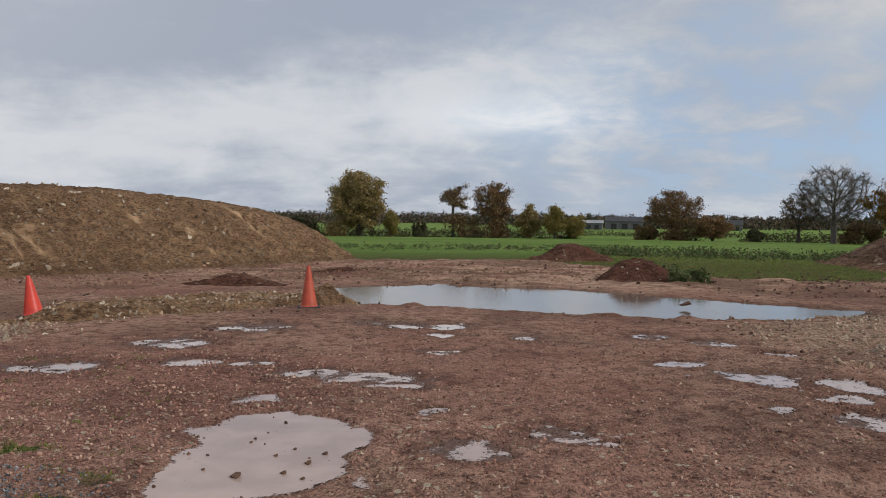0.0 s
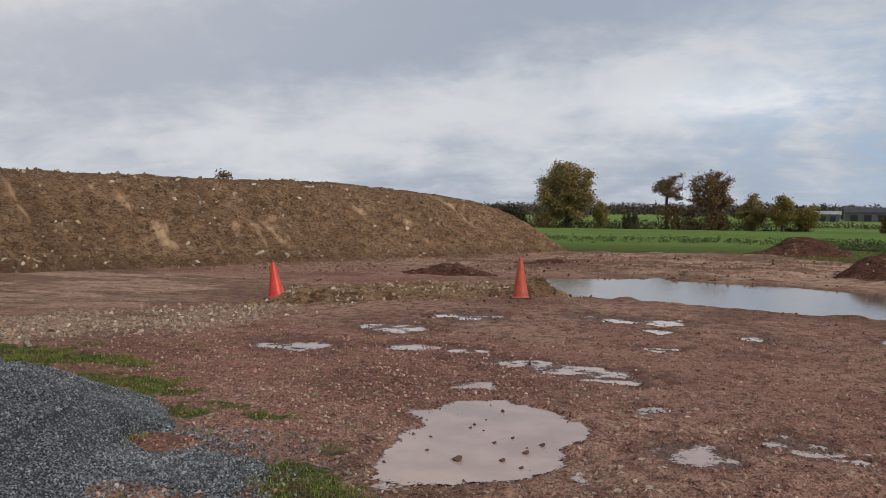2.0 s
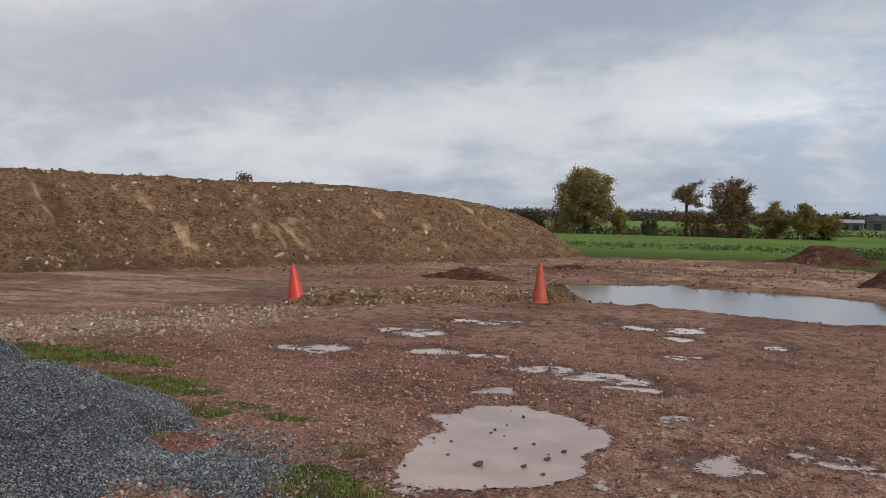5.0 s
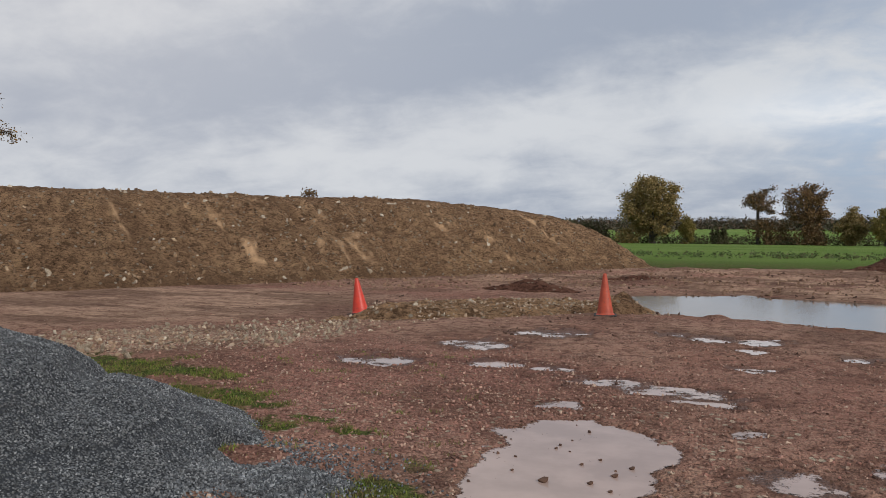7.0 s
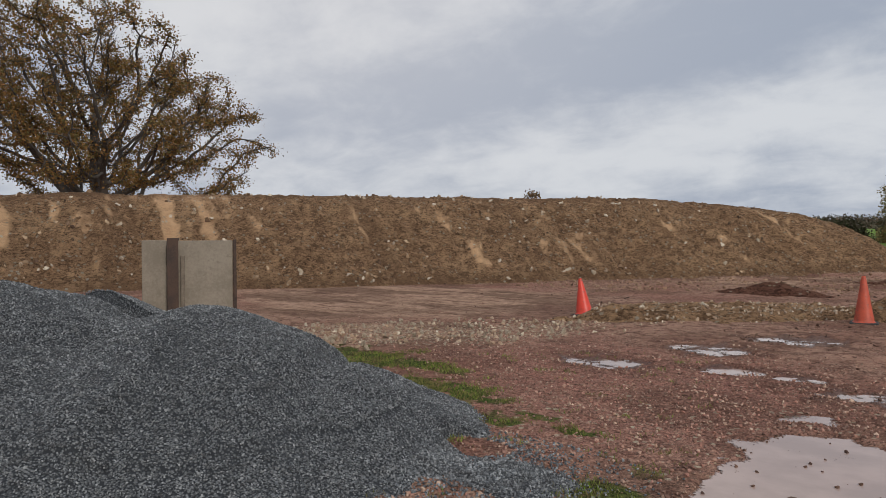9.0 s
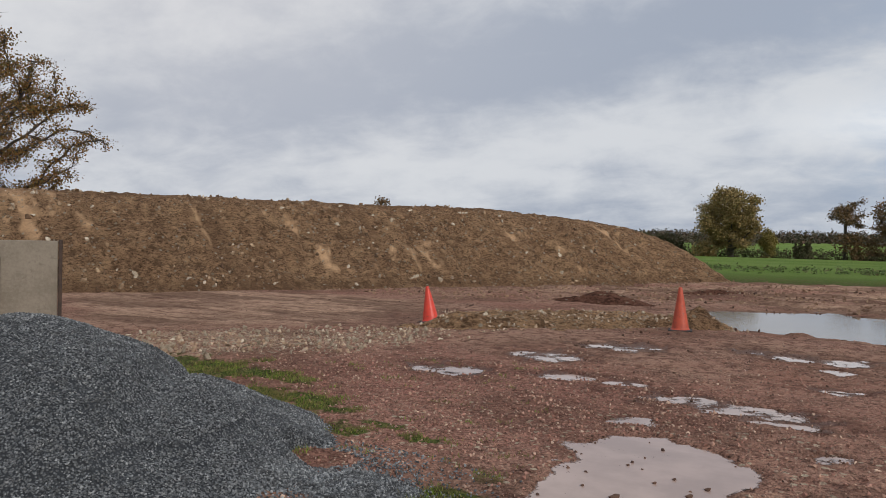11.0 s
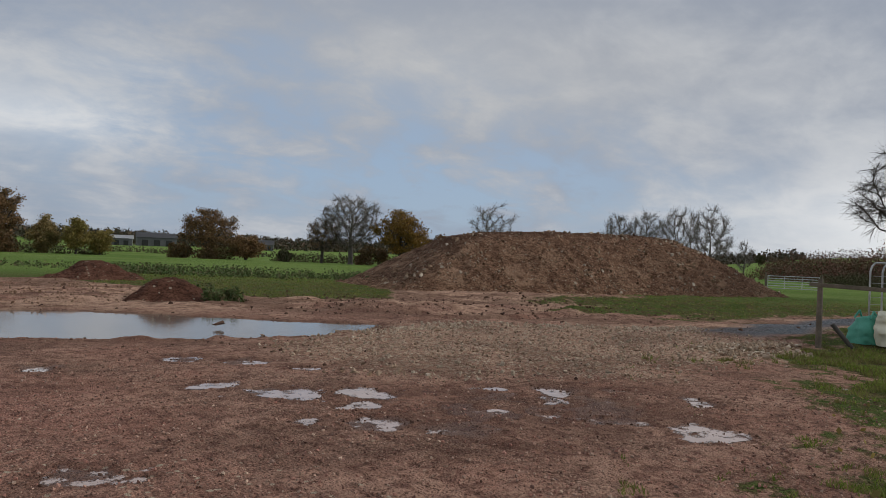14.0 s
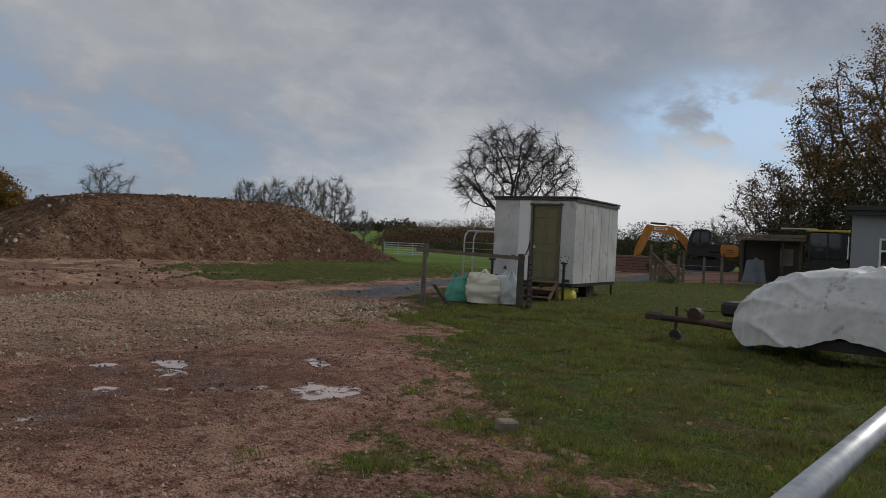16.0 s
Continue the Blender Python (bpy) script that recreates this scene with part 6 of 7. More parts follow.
for yy in (-0.16, 0.46):
    rm = part("boom_ram", tube((-0.15, yy, 1.35), (-0.72, yy, 2.25), 0.085, None, 12), M_BLACK, EX)
    part("piston", tube((-0.72, yy, 2.25), (-0.98, yy, 2.72), 0.045, None, 10), M_GALV, rm)
arm = part("dipper_arm", prism([(-2.45, 3.34), (-2.95, 3.42), (-3.12, 3.05), (-3.72, 1.45), (-3.80, 0.78), (-3.42, 0.70), (-3.15, 1.35), (-2.60, 2.75)], 0.34, centre=0.15, bevel=0.03), M_CATYELLOW, EX, "yellow dipper arm")
part("arm_ram", tube((-1.6, 0.15, 3.48), (-2.7, 0.15, 3.52), 0.07, None, 10), M_BLACK, EX)
part("bucket", prism([(-3.75, 0.85), (-3.35, 0.95), (-2.95, 0.75), (-2.65, 0.35), (-2.75, 0.05), (-3.15, 0.00), (-3.45, 0.20)], 1.1, centre=0.15, bevel=0.03), M_RUST, EX, "rusty digging bucket")
part("lamp_guard", box((0.25, 0.25, 0.35), (-0.95, -0.2, 1.75), None, 0.04), M_CATYELLOW, EX)

# stacked timber, yard fence and rubble beside the machine
sx_, sy_ = polar(78.0, 47)
lp = thing("timber_stack", pose(sx_, sy_, 0.24, 0, 0, -78), "brown stack of old sleepers and boards", "timber stack")
rng = np.random.RandomState(7)
for lay in range(6):
    for k in range(2):
        part("board", box((3.6 + rng.uniform(-0.8, 0.4), 0.5, 0.15), (rng.uniform(-0.25, 0.25), k * 0.55, 0.08 + 0.165 * lay), Euler((0, 0, rng.uniform(-0.05, 0.05))).to_matrix(), 0.01), M_REDWOOD, lp)
yf = thing("yard_fence", pose(0, 0, 0), "row of rough split timber posts with a leaning brace", "fence")
rng = np.random.RandomState(8)
for az, hh in ((80.15, 1.65), (80.45, 1.15), (81.05, 1.30), (82.1, 1.20), (82.45, 1.45), (83.9, 1.20), (85.15, 1.25)):
    px_, py_ = polar(az, 35.0)
    part("fence_post", tube((px_, py_, 0.1), (px_ + rng.uniform(-0.06, 0.06), py_ + rng.uniform(-0.06, 0.06), 0.22 + hh), 0.075, 0.06, 8), M_WOOD, yf)
part("brace", tube((*polar(80.2, 34.9), 1.45), (*polar(82.3, 34.9), 0.2), 0.07, 0.06, 8), M_WOOD, yf)
part("wire", add_tube(tube((*polar(80.15, 35), 1.0), (*polar(85.15, 35), 1.0), 0.006, None, 5), (*polar(80.15, 35), 0.7), (*polar(85.15, 35), 0.7), 0.006, None, 5), M_GALV, yf)
small_mound("earth_mound", *polar(81.3, 44), 2.0, 1.2, 0.95, 131, M_SPOIL_RED, "heap of pinkish broken stone and soil in the yard")
small_mound("earth_mound", *polar(79.2, 50), 2.4, 1.4, 0.8, 133, M_EARTH, "heap of brown soil in the yard")

# ---------------------------------------------------------------- shed, glazed cabin and grey building
sh = thing("open_shed", pose(*polar(88.3, 40), 0.22, 0, 0, -88.3), "dark open-fronted timber shed with a flat board roof", "shed")
for xx, yy in ((-1.35, 0.0), (1.35, 0.0), (-1.35, 2.6), (1.35, 2.6), (0.55, 0.0)):
    part("post", box((0.13, 0.13, 2.3), (xx, yy, 1.15), None, 0.01), M_DARKTRIM, sh)
part("back_wall", box((2.9, 0.04, 2.2), (0.1, 2.68, 1.1)), M_DARKTRIM, sh)
part("side_wall", box((0.04, 1.5, 2.2), (1.46, 1.85, 1.1)), M_DARKTRIM, sh)
part("roof", box((3.1, 3.2, 0.10), (0, 1.2, 2.42), Euler((radians(2), radians(-1), 0)).to_matrix(), 0.01), M_ROOFDARK, sh)
for k in range(2):
    part("fascia_board", box((3.12, 0.04, 0.13), (0, -0.42, 2.36 - 0.15 * k), Euler((0, radians(-1), 0)).to_matrix()), M_WOOD, sh)
for k in range(7):
    part("side_board", box((0.16, 0.03, 1.9), (0.55 + 0.13 * k, 0.9, 1.0)), M_DARKTRIM, sh)
part("pale_sheet", box((0.6, 0.03, 0.85), (0.75, 0.35, 1.35), None, 0.004), M_CONCRETE, sh)
bm = bmesh.new()
grid = bmesh.ops.create_grid(bm, x_segments=14, y_segments=12, size=0.5)
for v in bm.verts:
    u, w = v.co.x + 0.5, v.co.y + 0.5
    v.co = Vector((-0.55 + 1.15 * u + 0.35 * w * (0.5 - u), -0.75 + 0.55 * w + 0.08 * math.sin(9 * u + 3 * w), 1.28 * w * (1 - 0.25 * abs(u - 0.55)) + 0.03 * math.sin(14 * u)))
bmesh.ops.solidify(bm, geom=list(bm.faces), thickness=0.02)
tp = part("grey_tarpaulin", bm, M_TARPGREY, smooth=True)
tp.matrix_world = pose(*polar(87.3, 39.5), 0.2, 0, 0, -88.3)
tagged(tp, "grey-blue tarpaulin draped over a heap at the shed", "tarpaulin")

gc = thing("glazed_cabin", pose(*polar(91.9, 37), 0.22, 0, 0, -91.9), "glazed cabin with dark frame and yellow roof edge", "cabin")
part("roof", box((1.75, 1.6, 0.10), (0, 0.7, 2.62), None, 0.02), M_YELLOWROOF, gc, "faded yellow roof edge")
part("roof_sheet", box((1.5, 1.0, 0.05), (-1.2, 0.8, 2.70)), M_PALESHEET, gc)
part("rear_body", box((1.5, 1.3, 2.5), (0, 0.85, 1.25), None, 0.03), M_BLACK, gc)
for xx in (-0.74, 0.0, 0.74):
    part("pillar", box((0.07, 0.07, 2.5), (xx, 0.14, 1.3)), M_BLACK, gc)
part("pillar", box((0.05, 0.06, 1.0), (0.81, 0.1, 1.9)), M_WHITE, gc)
for xx in (-0.37, 0.37):
    part("pane", box((0.66, 0.02, 1.15), (xx, 0.13, 1.95)), M_GLASS, gc)

HB = thing("grey_building", pose(*polar(93.3, 27), 0.2, 0, 0, -96), "single-storey grey-rendered building with dark flat roof", "building")
part("wall", add_box(add_box(add_box(box((0.78, 0.2, 2.9), (0.39, 0.1, 1.45)), (3.4, 0.2, 2.9), (3.68, 0.1, 1.45)), (1.2, 0.2, 0.70), (1.38, 0.1, 0.35)), (1.2, 0.2, 0.78), (1.38, 0.1, 2.51)), M_RENDER, HB)
part("wall", box((0.2, 4.0, 2.9), (0.1, 2.2, 1.45)), M_RENDER, HB)
part("wall", box((5.4, 0.2, 2.9), (2.7, 4.2, 1.45)), M_RENDER, HB)
part("floor_slab", box((5.2, 4.0, 0.1), (2.7, 2.2, 0.05)), M_CONCRETE, HB)
part("roof", box((5.9, 4.9, 0.16), (2.75, 2.1, 3.05), None, 0.02), M_ROOFDARK, HB, "dark felt roof with deep fascia")
part("fascia", box((5.7, 0.05, 0.18), (2.75, -0.26, 2.92)), M_ROOFDARK, HB)
wn = part("window", box((1.2, 0.03, 1.42), (1.38, 0.10, 1.41)), M_GLASS, HB)
for zz in (0.73, 2.09, 1.72):
    part("window_frame", box((1.2, 0.08, 0.06), (1.38, 0.05, zz)), M_WHITE, wn)
for xx in (0.81, 1.38, 1.95):
    part("window_frame", box((0.06, 0.07, 1.36), (xx, 0.05, 1.41)), M_WHITE, wn)

# ---------------------------------------------------------------- covered boat on its trailer
BT = Matrix(((-0.96, 0.27, 0, 13.25), (0.27, 0.96, 0, 0.62), (0, 0, 1, 0.04), (0, 0, 0, 1)))  # local y forward (towards the drawbar), x towards the viewer
bt = thing("boat_trailer", BT, "low dark steel boat trailer with rusty drawbar", "trailer")
for xx in (-0.62, 0.62):
    part("chassis_rail", box((0.09, 4.7, 0.14), (xx, -2.75, 0.34), None, 0.006), M_RUST, bt)
for yy in (-0.42, -1.2, -2.6, -4.2):
    part("cross_member", box((1.4, 0.09, 0.10), (0, yy, 0.30)), M_RUST, bt)
part("side_board", box((0.05, 3.9, 0.16), (0.80, -2.95, 0.30), None, 0.006), M_BLACK, bt)
part("drawbar", add_tube(add_tube(tube((0, 1.62, 0.36), (0, -0.4, 0.34), 0.06, None, 8), (0.05, 0.9, 0.35), (0.36, 0.0, 0.34), 0.045, None, 8), (-0.05, 0.9, 0.35), (-0.36, 0.0, 0.34), 0.045, None, 8), M_RUST, bt)
part("hitch", prism([(-0.07, 0.31), (0.07, 0.31), (0.07, 0.40), (-0.02, 0.45), (-0.07, 0.40)], 0.30, centre=1.72, bevel=0.01), M_RUST, bt)
jw = part("jockey_wheel", tube((-0.04, 1.30, 0.075), (0.04, 1.30, 0.075), 0.10, None, 18), M_RUBBER, bt)
part("jockey_stem", tube((0.0, 1.30, 0.16), (0.0, 1.30, 0.58), 0.028, None, 10), M_RUST, bt)
wi = part("winch_drum", tube((-0.09, 0.95, 0.47), (0.09, 0.95, 0.47), 0.12, None, 18), M_RUST, bt)
part("winch_spoke", add_tube(tube((0.10, 0.95, 0.47), (0.10, 1.12, 0.55), 0.014, None, 6), (0.10, 0.95, 0.47), (0.10, 0.80, 0.42), 0.014, None, 6), M_RUST, wi)
part("rope", add_tube(tube((0, 0.85, 0.55), (0.02, 0.55, 0.56), 0.008, None, 5), (0.02, 0.55, 0.56), (0.02, 0.18, 0.66), 0.008, None, 5), M_BLACK, bt)
for xx in (-0.78, 0.78):
    w_ = part("wheel", tube((xx - 0.08, -3.0, 0.24), (xx + 0.08, -3.0, 0.24), 0.26, None, 22), M_RUBBER, bt)
    part("rim", tube((xx - 0.085, -3.0, 0.24), (xx + 0.085, -3.0, 0.24), 0.13, None, 16), M_RUST, w_)
bo = thing("covered_boat", BT, "boat wrapped in a crumpled white tarpaulin", "boat")
part("bow", box((0.62, 0.36, 0.24), (0.05, 0.22, 0.64), None, 0.05), M_BLACK, bo, "black bow end")
nu, nv = 170, 120
gu, ga_ = np.meshgrid(np.linspace(0, 1, nu + 1), np.linspace(-1, 1, nv + 1), indexing="ij")
u, a = gu.ravel(), ga_.ravel()
top = np.interp(u, [0, 0.02, 0.06, 0.13, 0.20, 0.32, 0.5, 0.8, 0.95, 1.0], [0.66, 0.80, 0.98, 1.20, 1.36, 1.43, 1.44, 1.42, 1.32, 0.95])
wide = np.interp(u, [0, 0.05, 0.15, 0.3, 0.8, 1.0], [0.42, 0.62, 0.80, 0.93, 0.95, 0.85])
low = np.interp(u, [0, 0.04, 0.12, 0.22, 0.30, 0.45, 1.0], [0.34, 0.16, 0.16, 0.22, 0.38, 0.34, 0.34]) + 0.16 * fbm(u * 5, a * 0.5, 0.35, 3, 143)
b = np.abs(a)
V = np.stack([np.sign(a) * wide * np.interp(b, [0, 0.30, 0.44, 0.74, 1.0], [0, 0.52, 0.72, 0.97, 1.0]), 0.16 - 5.0 * u, low + (top - low) * np.interp(b, [0, 0.30, 0.44, 0.74, 1.0], [1.0, 0.965, 0.88, 0.46, 0.0])], 1)
# folds: straight creases across the sheet, slack between them, a loose hem
su, sa = 5.0 * u, 1.7 * a
push = 0.05 * fbm(su, sa, 0.8, 4, 141) + 0.05 * fbm(su + 0.6 * sa, sa * 0.4, 0.35, 4, 144) * ss(0.3, 0.8, b)
r = np.random.RandomState(145)
for k in range(34):
    t, cu, ca_, ln = r.uniform(-1.2, 1.2), r.uniform(0, 5.0) ** 1.15 % 5.0, r.uniform(-1.7, 1.7), r.uniform(0.25, 0.9)
    du, da = su - cu, sa - ca_
    across, along = du * math.cos(t) + da * math.sin(t), -du * math.sin(t) + da * math.cos(t)
    push += r.choice([-1, 1, 1]) * r.uniform(0.03, 0.075) * np.exp(-np.abs(across) / 0.05) * np.exp(-(along / ln) ** 4)
for cu, amp in ((0.35, 0.05), (0.62, -0.05), (1.5, 0.03), (2.4, -0.03), (3.2, 0.03)):
    push += amp * np.exp(-np.abs(su - cu + 0.25 * (b - 0.6)) / 0.05) * ss(0.35, 0.9, b)
V[:, 0] += np.sign(a) * push * ss(0.05, 0.5, b)
V[:, 2] += push * ss(0.8, 0.2, b) * 0.8
i = (np.arange(nu)[:, None] * (nv + 1) + np.arange(nv)[None]).ravel()
me = mesh_of("tarpaulin", V, np.stack([i, i + 1, i + nv + 2, i + nv + 1], -1), M_TARP, True)
tarp = part("tarpaulin", me, None, bo, "crumpled weathered white tarpaulin")
part("hull", box((1.0, 4.1, 0.44), (0, -2.75, 0.64), None, 0.12), M_BLACK, bo, "dark hull under the tarpaulin")
bd = part("blue_drum", tube((12.95, 0.62, 0.02), (12.95, 0.62, 0.24), 0.08, None, 16), M_BLUE)
tagged(bd, "small blue plastic drum under the boat trailer", "drum")

# ---------------------------------------------------------------- block and hand rail
bk = part("concrete_block", box((0.12, 0.18, 0.15), (0, 0, 0.045), None, 0.016), M_BLOCK)
bk.matrix_world = pose(5.88, 2.12, 0.0, 3, -4, 52)
tagged(bk, "half-sunk mossy concrete block in the grass edge", "block")
hr = thing("hand_rail", pose(0, 0, 0), "galvanised steel tube rail close to the path", "rail")
part("rail", tube((0.86, 0.147, 1.190), (4.2, -0.70, 1.190), 0.0275, None, 20), M_GALV, hr, smooth=True)
part("post", tube((4.15, -0.69, 0.0), (4.15, -0.69, 1.165), 0.029, None, 16), M_GALV, hr)
part("end_cap", tube((0.855, 0.148, 1.190), (0.835, 0.153, 1.190), 0.029, 0.024, 20), M_GALV, hr)

# ---------------------------------------------------------------- distant farm
def barn(az, d, w, dep, eave, ridge, wallmat, roofmat, label, turn):
    x, y = polar(az, d)
    b = thing("barn", pose(x, y, float(terrain(np.array([x]), np.array([y]))[0]), 0, 0, turn), label, "barn", "distant farm buildings")
    part("wall", box((w, dep, eave), (0, 0, eave / 2)), wallmat, b)
    bm = bmesh.new()
    o = 0.4
    vs = [bm.verts.new(p) for p in ((-w / 2 - o, -dep / 2 - o, eave), (w / 2 + o, -dep / 2 - o, eave), (w / 2 + o, 0, ridge), (-w / 2 - o, 0, ridge), (w / 2 + o, dep / 2 + o, eave), (-w / 2 - o, dep / 2 + o, eave))]
    bm.faces.new((vs[0], vs[1], vs[2], vs[3])), bm.faces.new((vs[3], vs[2], vs[4], vs[5]))
    bm.faces.new((vs[1], vs[4], vs[2])), bm.faces.new((vs[0], vs[3], vs[5]))
    bmesh.ops.solidify(bm, geom=list(bm.faces), thickness=0.15)
    part("roof", bm, roofmat, b)
    for k in range(3):
        part("doorway", box((w * 0.16, 0.1, eave * 0.7), (-w * 0.3 + w * 0.3 * k, -dep / 2 - 0.06, eave * 0.36)), M_BLACK, b)


barn(11.3, 300, 10.5, 8, 2.6, 3.9, M_SHEET, M_PALESHEET, "long pale-roofed farm building across the fields", -14)
barn(13.9, 320, 15, 10, 3.4, 5.4, M_SHEET, M_SHEET, "low dark farm barn across the fields", -10)
barn(21.6, 330, 8, 7, 2.6, 4.6, M_SHEET, M_SHEET, "small dark farm building among trees", -24)

# ---------------------------------------------------------------- grass
rng = np.random.RandomState(201)


def turf_points(n, az0, az1, d0, d1, power=1.0):
    a = np.radians(rng.uniform(az0, az1, n))
    d = d0 + (d1 - d0) * rng.uniform(0, 1, n) ** power
    return d * np.sin(a), d * np.cos(a)


x, y = turf_points(620000, 50, 104, 2.6, 17, 0.75)
w = zones(x, y, None)[0][:, 0]
ok = rng.uniform(size=len(x)) < np.clip((w + 1.9 * fbm(x, y, 0.30, 4, 202, 0.6) + 0.8 * fbm(x, y, 1.4, 3, 206) - 0.72) * 1.3, 0, 1)
x, y = x[ok], y[ok]
h = rng.uniform(0.014, 0.045, len(x)) * (1 + 2.4 * np.clip(fbm(x, y, 0.30, 3, 203), 0, 1))
V, F = blades(np.stack([x, y, ground_z(x, y) - 0.004], 1), h * (0.75 + 0.07 * np.hypot(x, y)), 0.0028 + 0.0004 * np.hypot(x, y), rng, 0.9)
tagged(part("grass", mesh_of("grass", V, F, M_BLADE), None), "short patchy lawn grass, worn thin towards the mud", "grass", kind="stuff")
x, y = turf_points(180000, -68, -20, 3.6, 9.5)
w = zones(x, y, None)[0][:, 0]
ok = rng.uniform(size=len(x)) < np.clip((w + 1.4 * fbm(x, y, 0.2, 3, 204) - 0.3) * 0.9, 0, 1)
x, y = x[ok], y[ok]
V, F = blades(np.stack([x, y, ground_z(x, y) - 0.004], 1), rng.uniform(0.012, 0.045, len(x)), 0.0022 + 0.0004 * np.hypot(x, y), rng, 0.8)
tagged(part("grass", mesh_of("grass", V, F, M_BLADE), None), "green grass tufts growing through the gravel", "grass", kind="stuff")
x, y = turf_points(90000, 10, 86, 15, 46)
w = zones(x, y, None)[0][:, 0]
ok = rng.uniform(size=len(x)) < np.clip((w + 0.6 * fbm(x, y, 1.2, 3, 205) - 0.45) * 1.6, 0, 1)
x, y = x[ok], y[ok]
V, F = blades(np.stack([x, y, ground_z(x, y) - 0.01], 1), rng.uniform(0.03, 0.075, len(x)), 0.0007 * np.hypot(x, y), rng, 0.9)
tagged(part("grass", mesh_of("grass", V, F, M_BLADE), None), "rough grass at the field edge and round the mound", "grass", kind="stuff")

# fallen leaves on the lawn
n = 160
x, y = turf_points(n, 64, 92, 4, 11)
V, F = leaf_quads(np.stack([x, y, ground_z(x, y) + 0.03], 1), 1, 0.005, 0.035, rng)
tagged(part("fallen_leaves", mesh_of("fallen_leaves", V, F, M_YELLOW), None), "scattered yellow fallen leaves on the lawn", "leaves", kind="stuff")

# ---------------------------------------------------------------- stones
# chippings on the grey heap
n = 150000
x, y = rng.uniform(-9.5, -1.6, n), rng.uniform(0.4, 6.2, n)
z = chip_z(x, y)
near = ground_z(x, y)
ok = (z > near - 0.012) & (np.hypot(x, y) < 9.5) & (np.hypot((x + 3.22) / 0.28, (y - 4.12) / 0.18) > 1)
x, y, z = x[ok], y[ok], np.maximum(z[ok], near[ok])
V, F = scatter(CHIPS, np.stack([x, y, z + 0.003], 1), rng.uniform(0.006, 0.0125, len(x)), rng)
tagged(part("chippings", mesh_of("chippings", V, F, M_CHIPS), None), "loose blue-grey stone chippings covering the heap", "gravel", kind="stuff")
n = 7000
x, y = -3.3 + rng.normal(size=n) * 0.55, 3.8 + rng.normal(size=n) * 0.36
ok = (chip_z(x, y) < 0.10) & (np.hypot((x + 3.22) / 0.3, (y - 4.12) / 0.2) > 1) & (y < 4.6)
x, y = x[ok], y[ok]
V, F = scatter(CHIPS, np.stack([x, y, np.maximum(ground_z(x, y), chip_z(x, y)) + 0.004], 1), rng.uniform(0.008, 0.017, len(x)), rng)
tagged(part("chippings", mesh_of("chippings", V, F, M_CHIPS), None), "stray grey chippings round the foot of the heap", "gravel", kind="stuff")

# pebbles on the open mud
n = 20000
a, d = np.radians(rng.uniform(-52, 88, n)), 2.6 + 13.5 * rng.uniform(0, 1, n) ** 1.3
x, y = d * np.sin(a), d * np.cos(a)
za, zb, _ = zones(x, y, None)
deep, big = puddle_mask(x, y)
ok = (rng.uniform(size=n) < np.clip(0.75 + 0.7 * fbm(x, y, 0.8, 3, 211) - 0.85 * za[:, 0], 0.04, 1)) & (big < 0.3) & (deep < 0.7) & (polygon_depth(x, y, POND) < -0.1)
x, y = x[ok], y[ok]
s = 0.007 + 0.020 * rng.uniform(0, 1, len(x)) ** 3.5
V, F = scatter(STONES, np.stack([x, y, ground_z(x, y) + 0.1 * s], 1), s, rng)
tagged(part("pebbles", mesh_of("pebbles", V, F, M_PEBBLE), None), "small red-brown and pink pebbles in the mud", "pebbles", kind="stuff")

# fine gravel trodden into the mud, thickest beside the heap and along the lawn's edge
n = 90000
a, d = np.radians(rng.uniform(-58, 80, n)), 2.5 + 8.5 * rng.uniform(0, 1, n) ** 1.1
x, y = d * np.sin(a), d * np.cos(a)
za, zb, _ = zones(x, y, None)
deep, big = puddle_mask(x, y)
thick = 0.30 + 0.9 * fbm(x, y, 0.9, 4, 213) + 0.65 * zb[:, 0] * ss(0.5, -1.5, x) + 0.5 * ss(1.6, 0.2, np.abs(lawn_depth(x, y) + 0.3)) - 0.7 * za[:, 0]
ok = (rng.uniform(size=n) < np.clip(thick, 0.04, 1)) & (big < 0.12) & (deep < 0.35) & (chip_z(x, y) < 0.0)
x, y = x[ok], y[ok]
sz = 0.005 + 0.021 * rng.uniform(0, 1, len(x)) ** 4
V, F = scatter(CHIPS + STONES[:3], np.stack([x, y, ground_z(x, y) + 0.25 * sz], 1), sz, rng)
tagged(part("fine_gravel", mesh_of("fine_gravel", V, F, M_GRAVEL), None), "fine pink and tan gravel trodden into the mud", "gravel", kind="stuff")

# clods and ridges of mud
n = 9000
a, d = np.radians(rng.uniform(-40, 70, n)), rng.uniform(4, 34, n)
x, y = d * np.sin(a), d * np.cos(a)
za, _, _ = zones(x, y, None)
pd = polygon_depth(x, y, POND)
ok = (rng.uniform(size=n) < np.clip(0.12 + 0.9 * fbm(x, y, 1.2, 4, 212) + 1.2 * np.exp(-((pd + 0.3) / 0.3) ** 2) - 0.8 * za[:, 0], 0, 1)) & (pd < 0.1)
x, y = x[ok], y[ok]
s = (0.015 + 0.045 * rng.uniform(0, 1, len(x)) ** 3) * np.clip(np.hypot(x, y) / 14, 0.3, 2.0)
V, F = scatter(STONES, np.stack([x, y, ground_z(x, y) + 0.1 * s], 1), s, rng)
tagged(part("mud_clods", mesh_of("mud_clods", V, F, M_CLOD), None), "dark clods of wet red mud round the pool", "clods", kind="stuff")


# dark specks standing in and round the puddles
n = 60000
x, y = rng.uniform(-5.2, 8.2, n), rng.uniform(3.4, 12.4, n)
deep, big = puddle_mask(x, y)
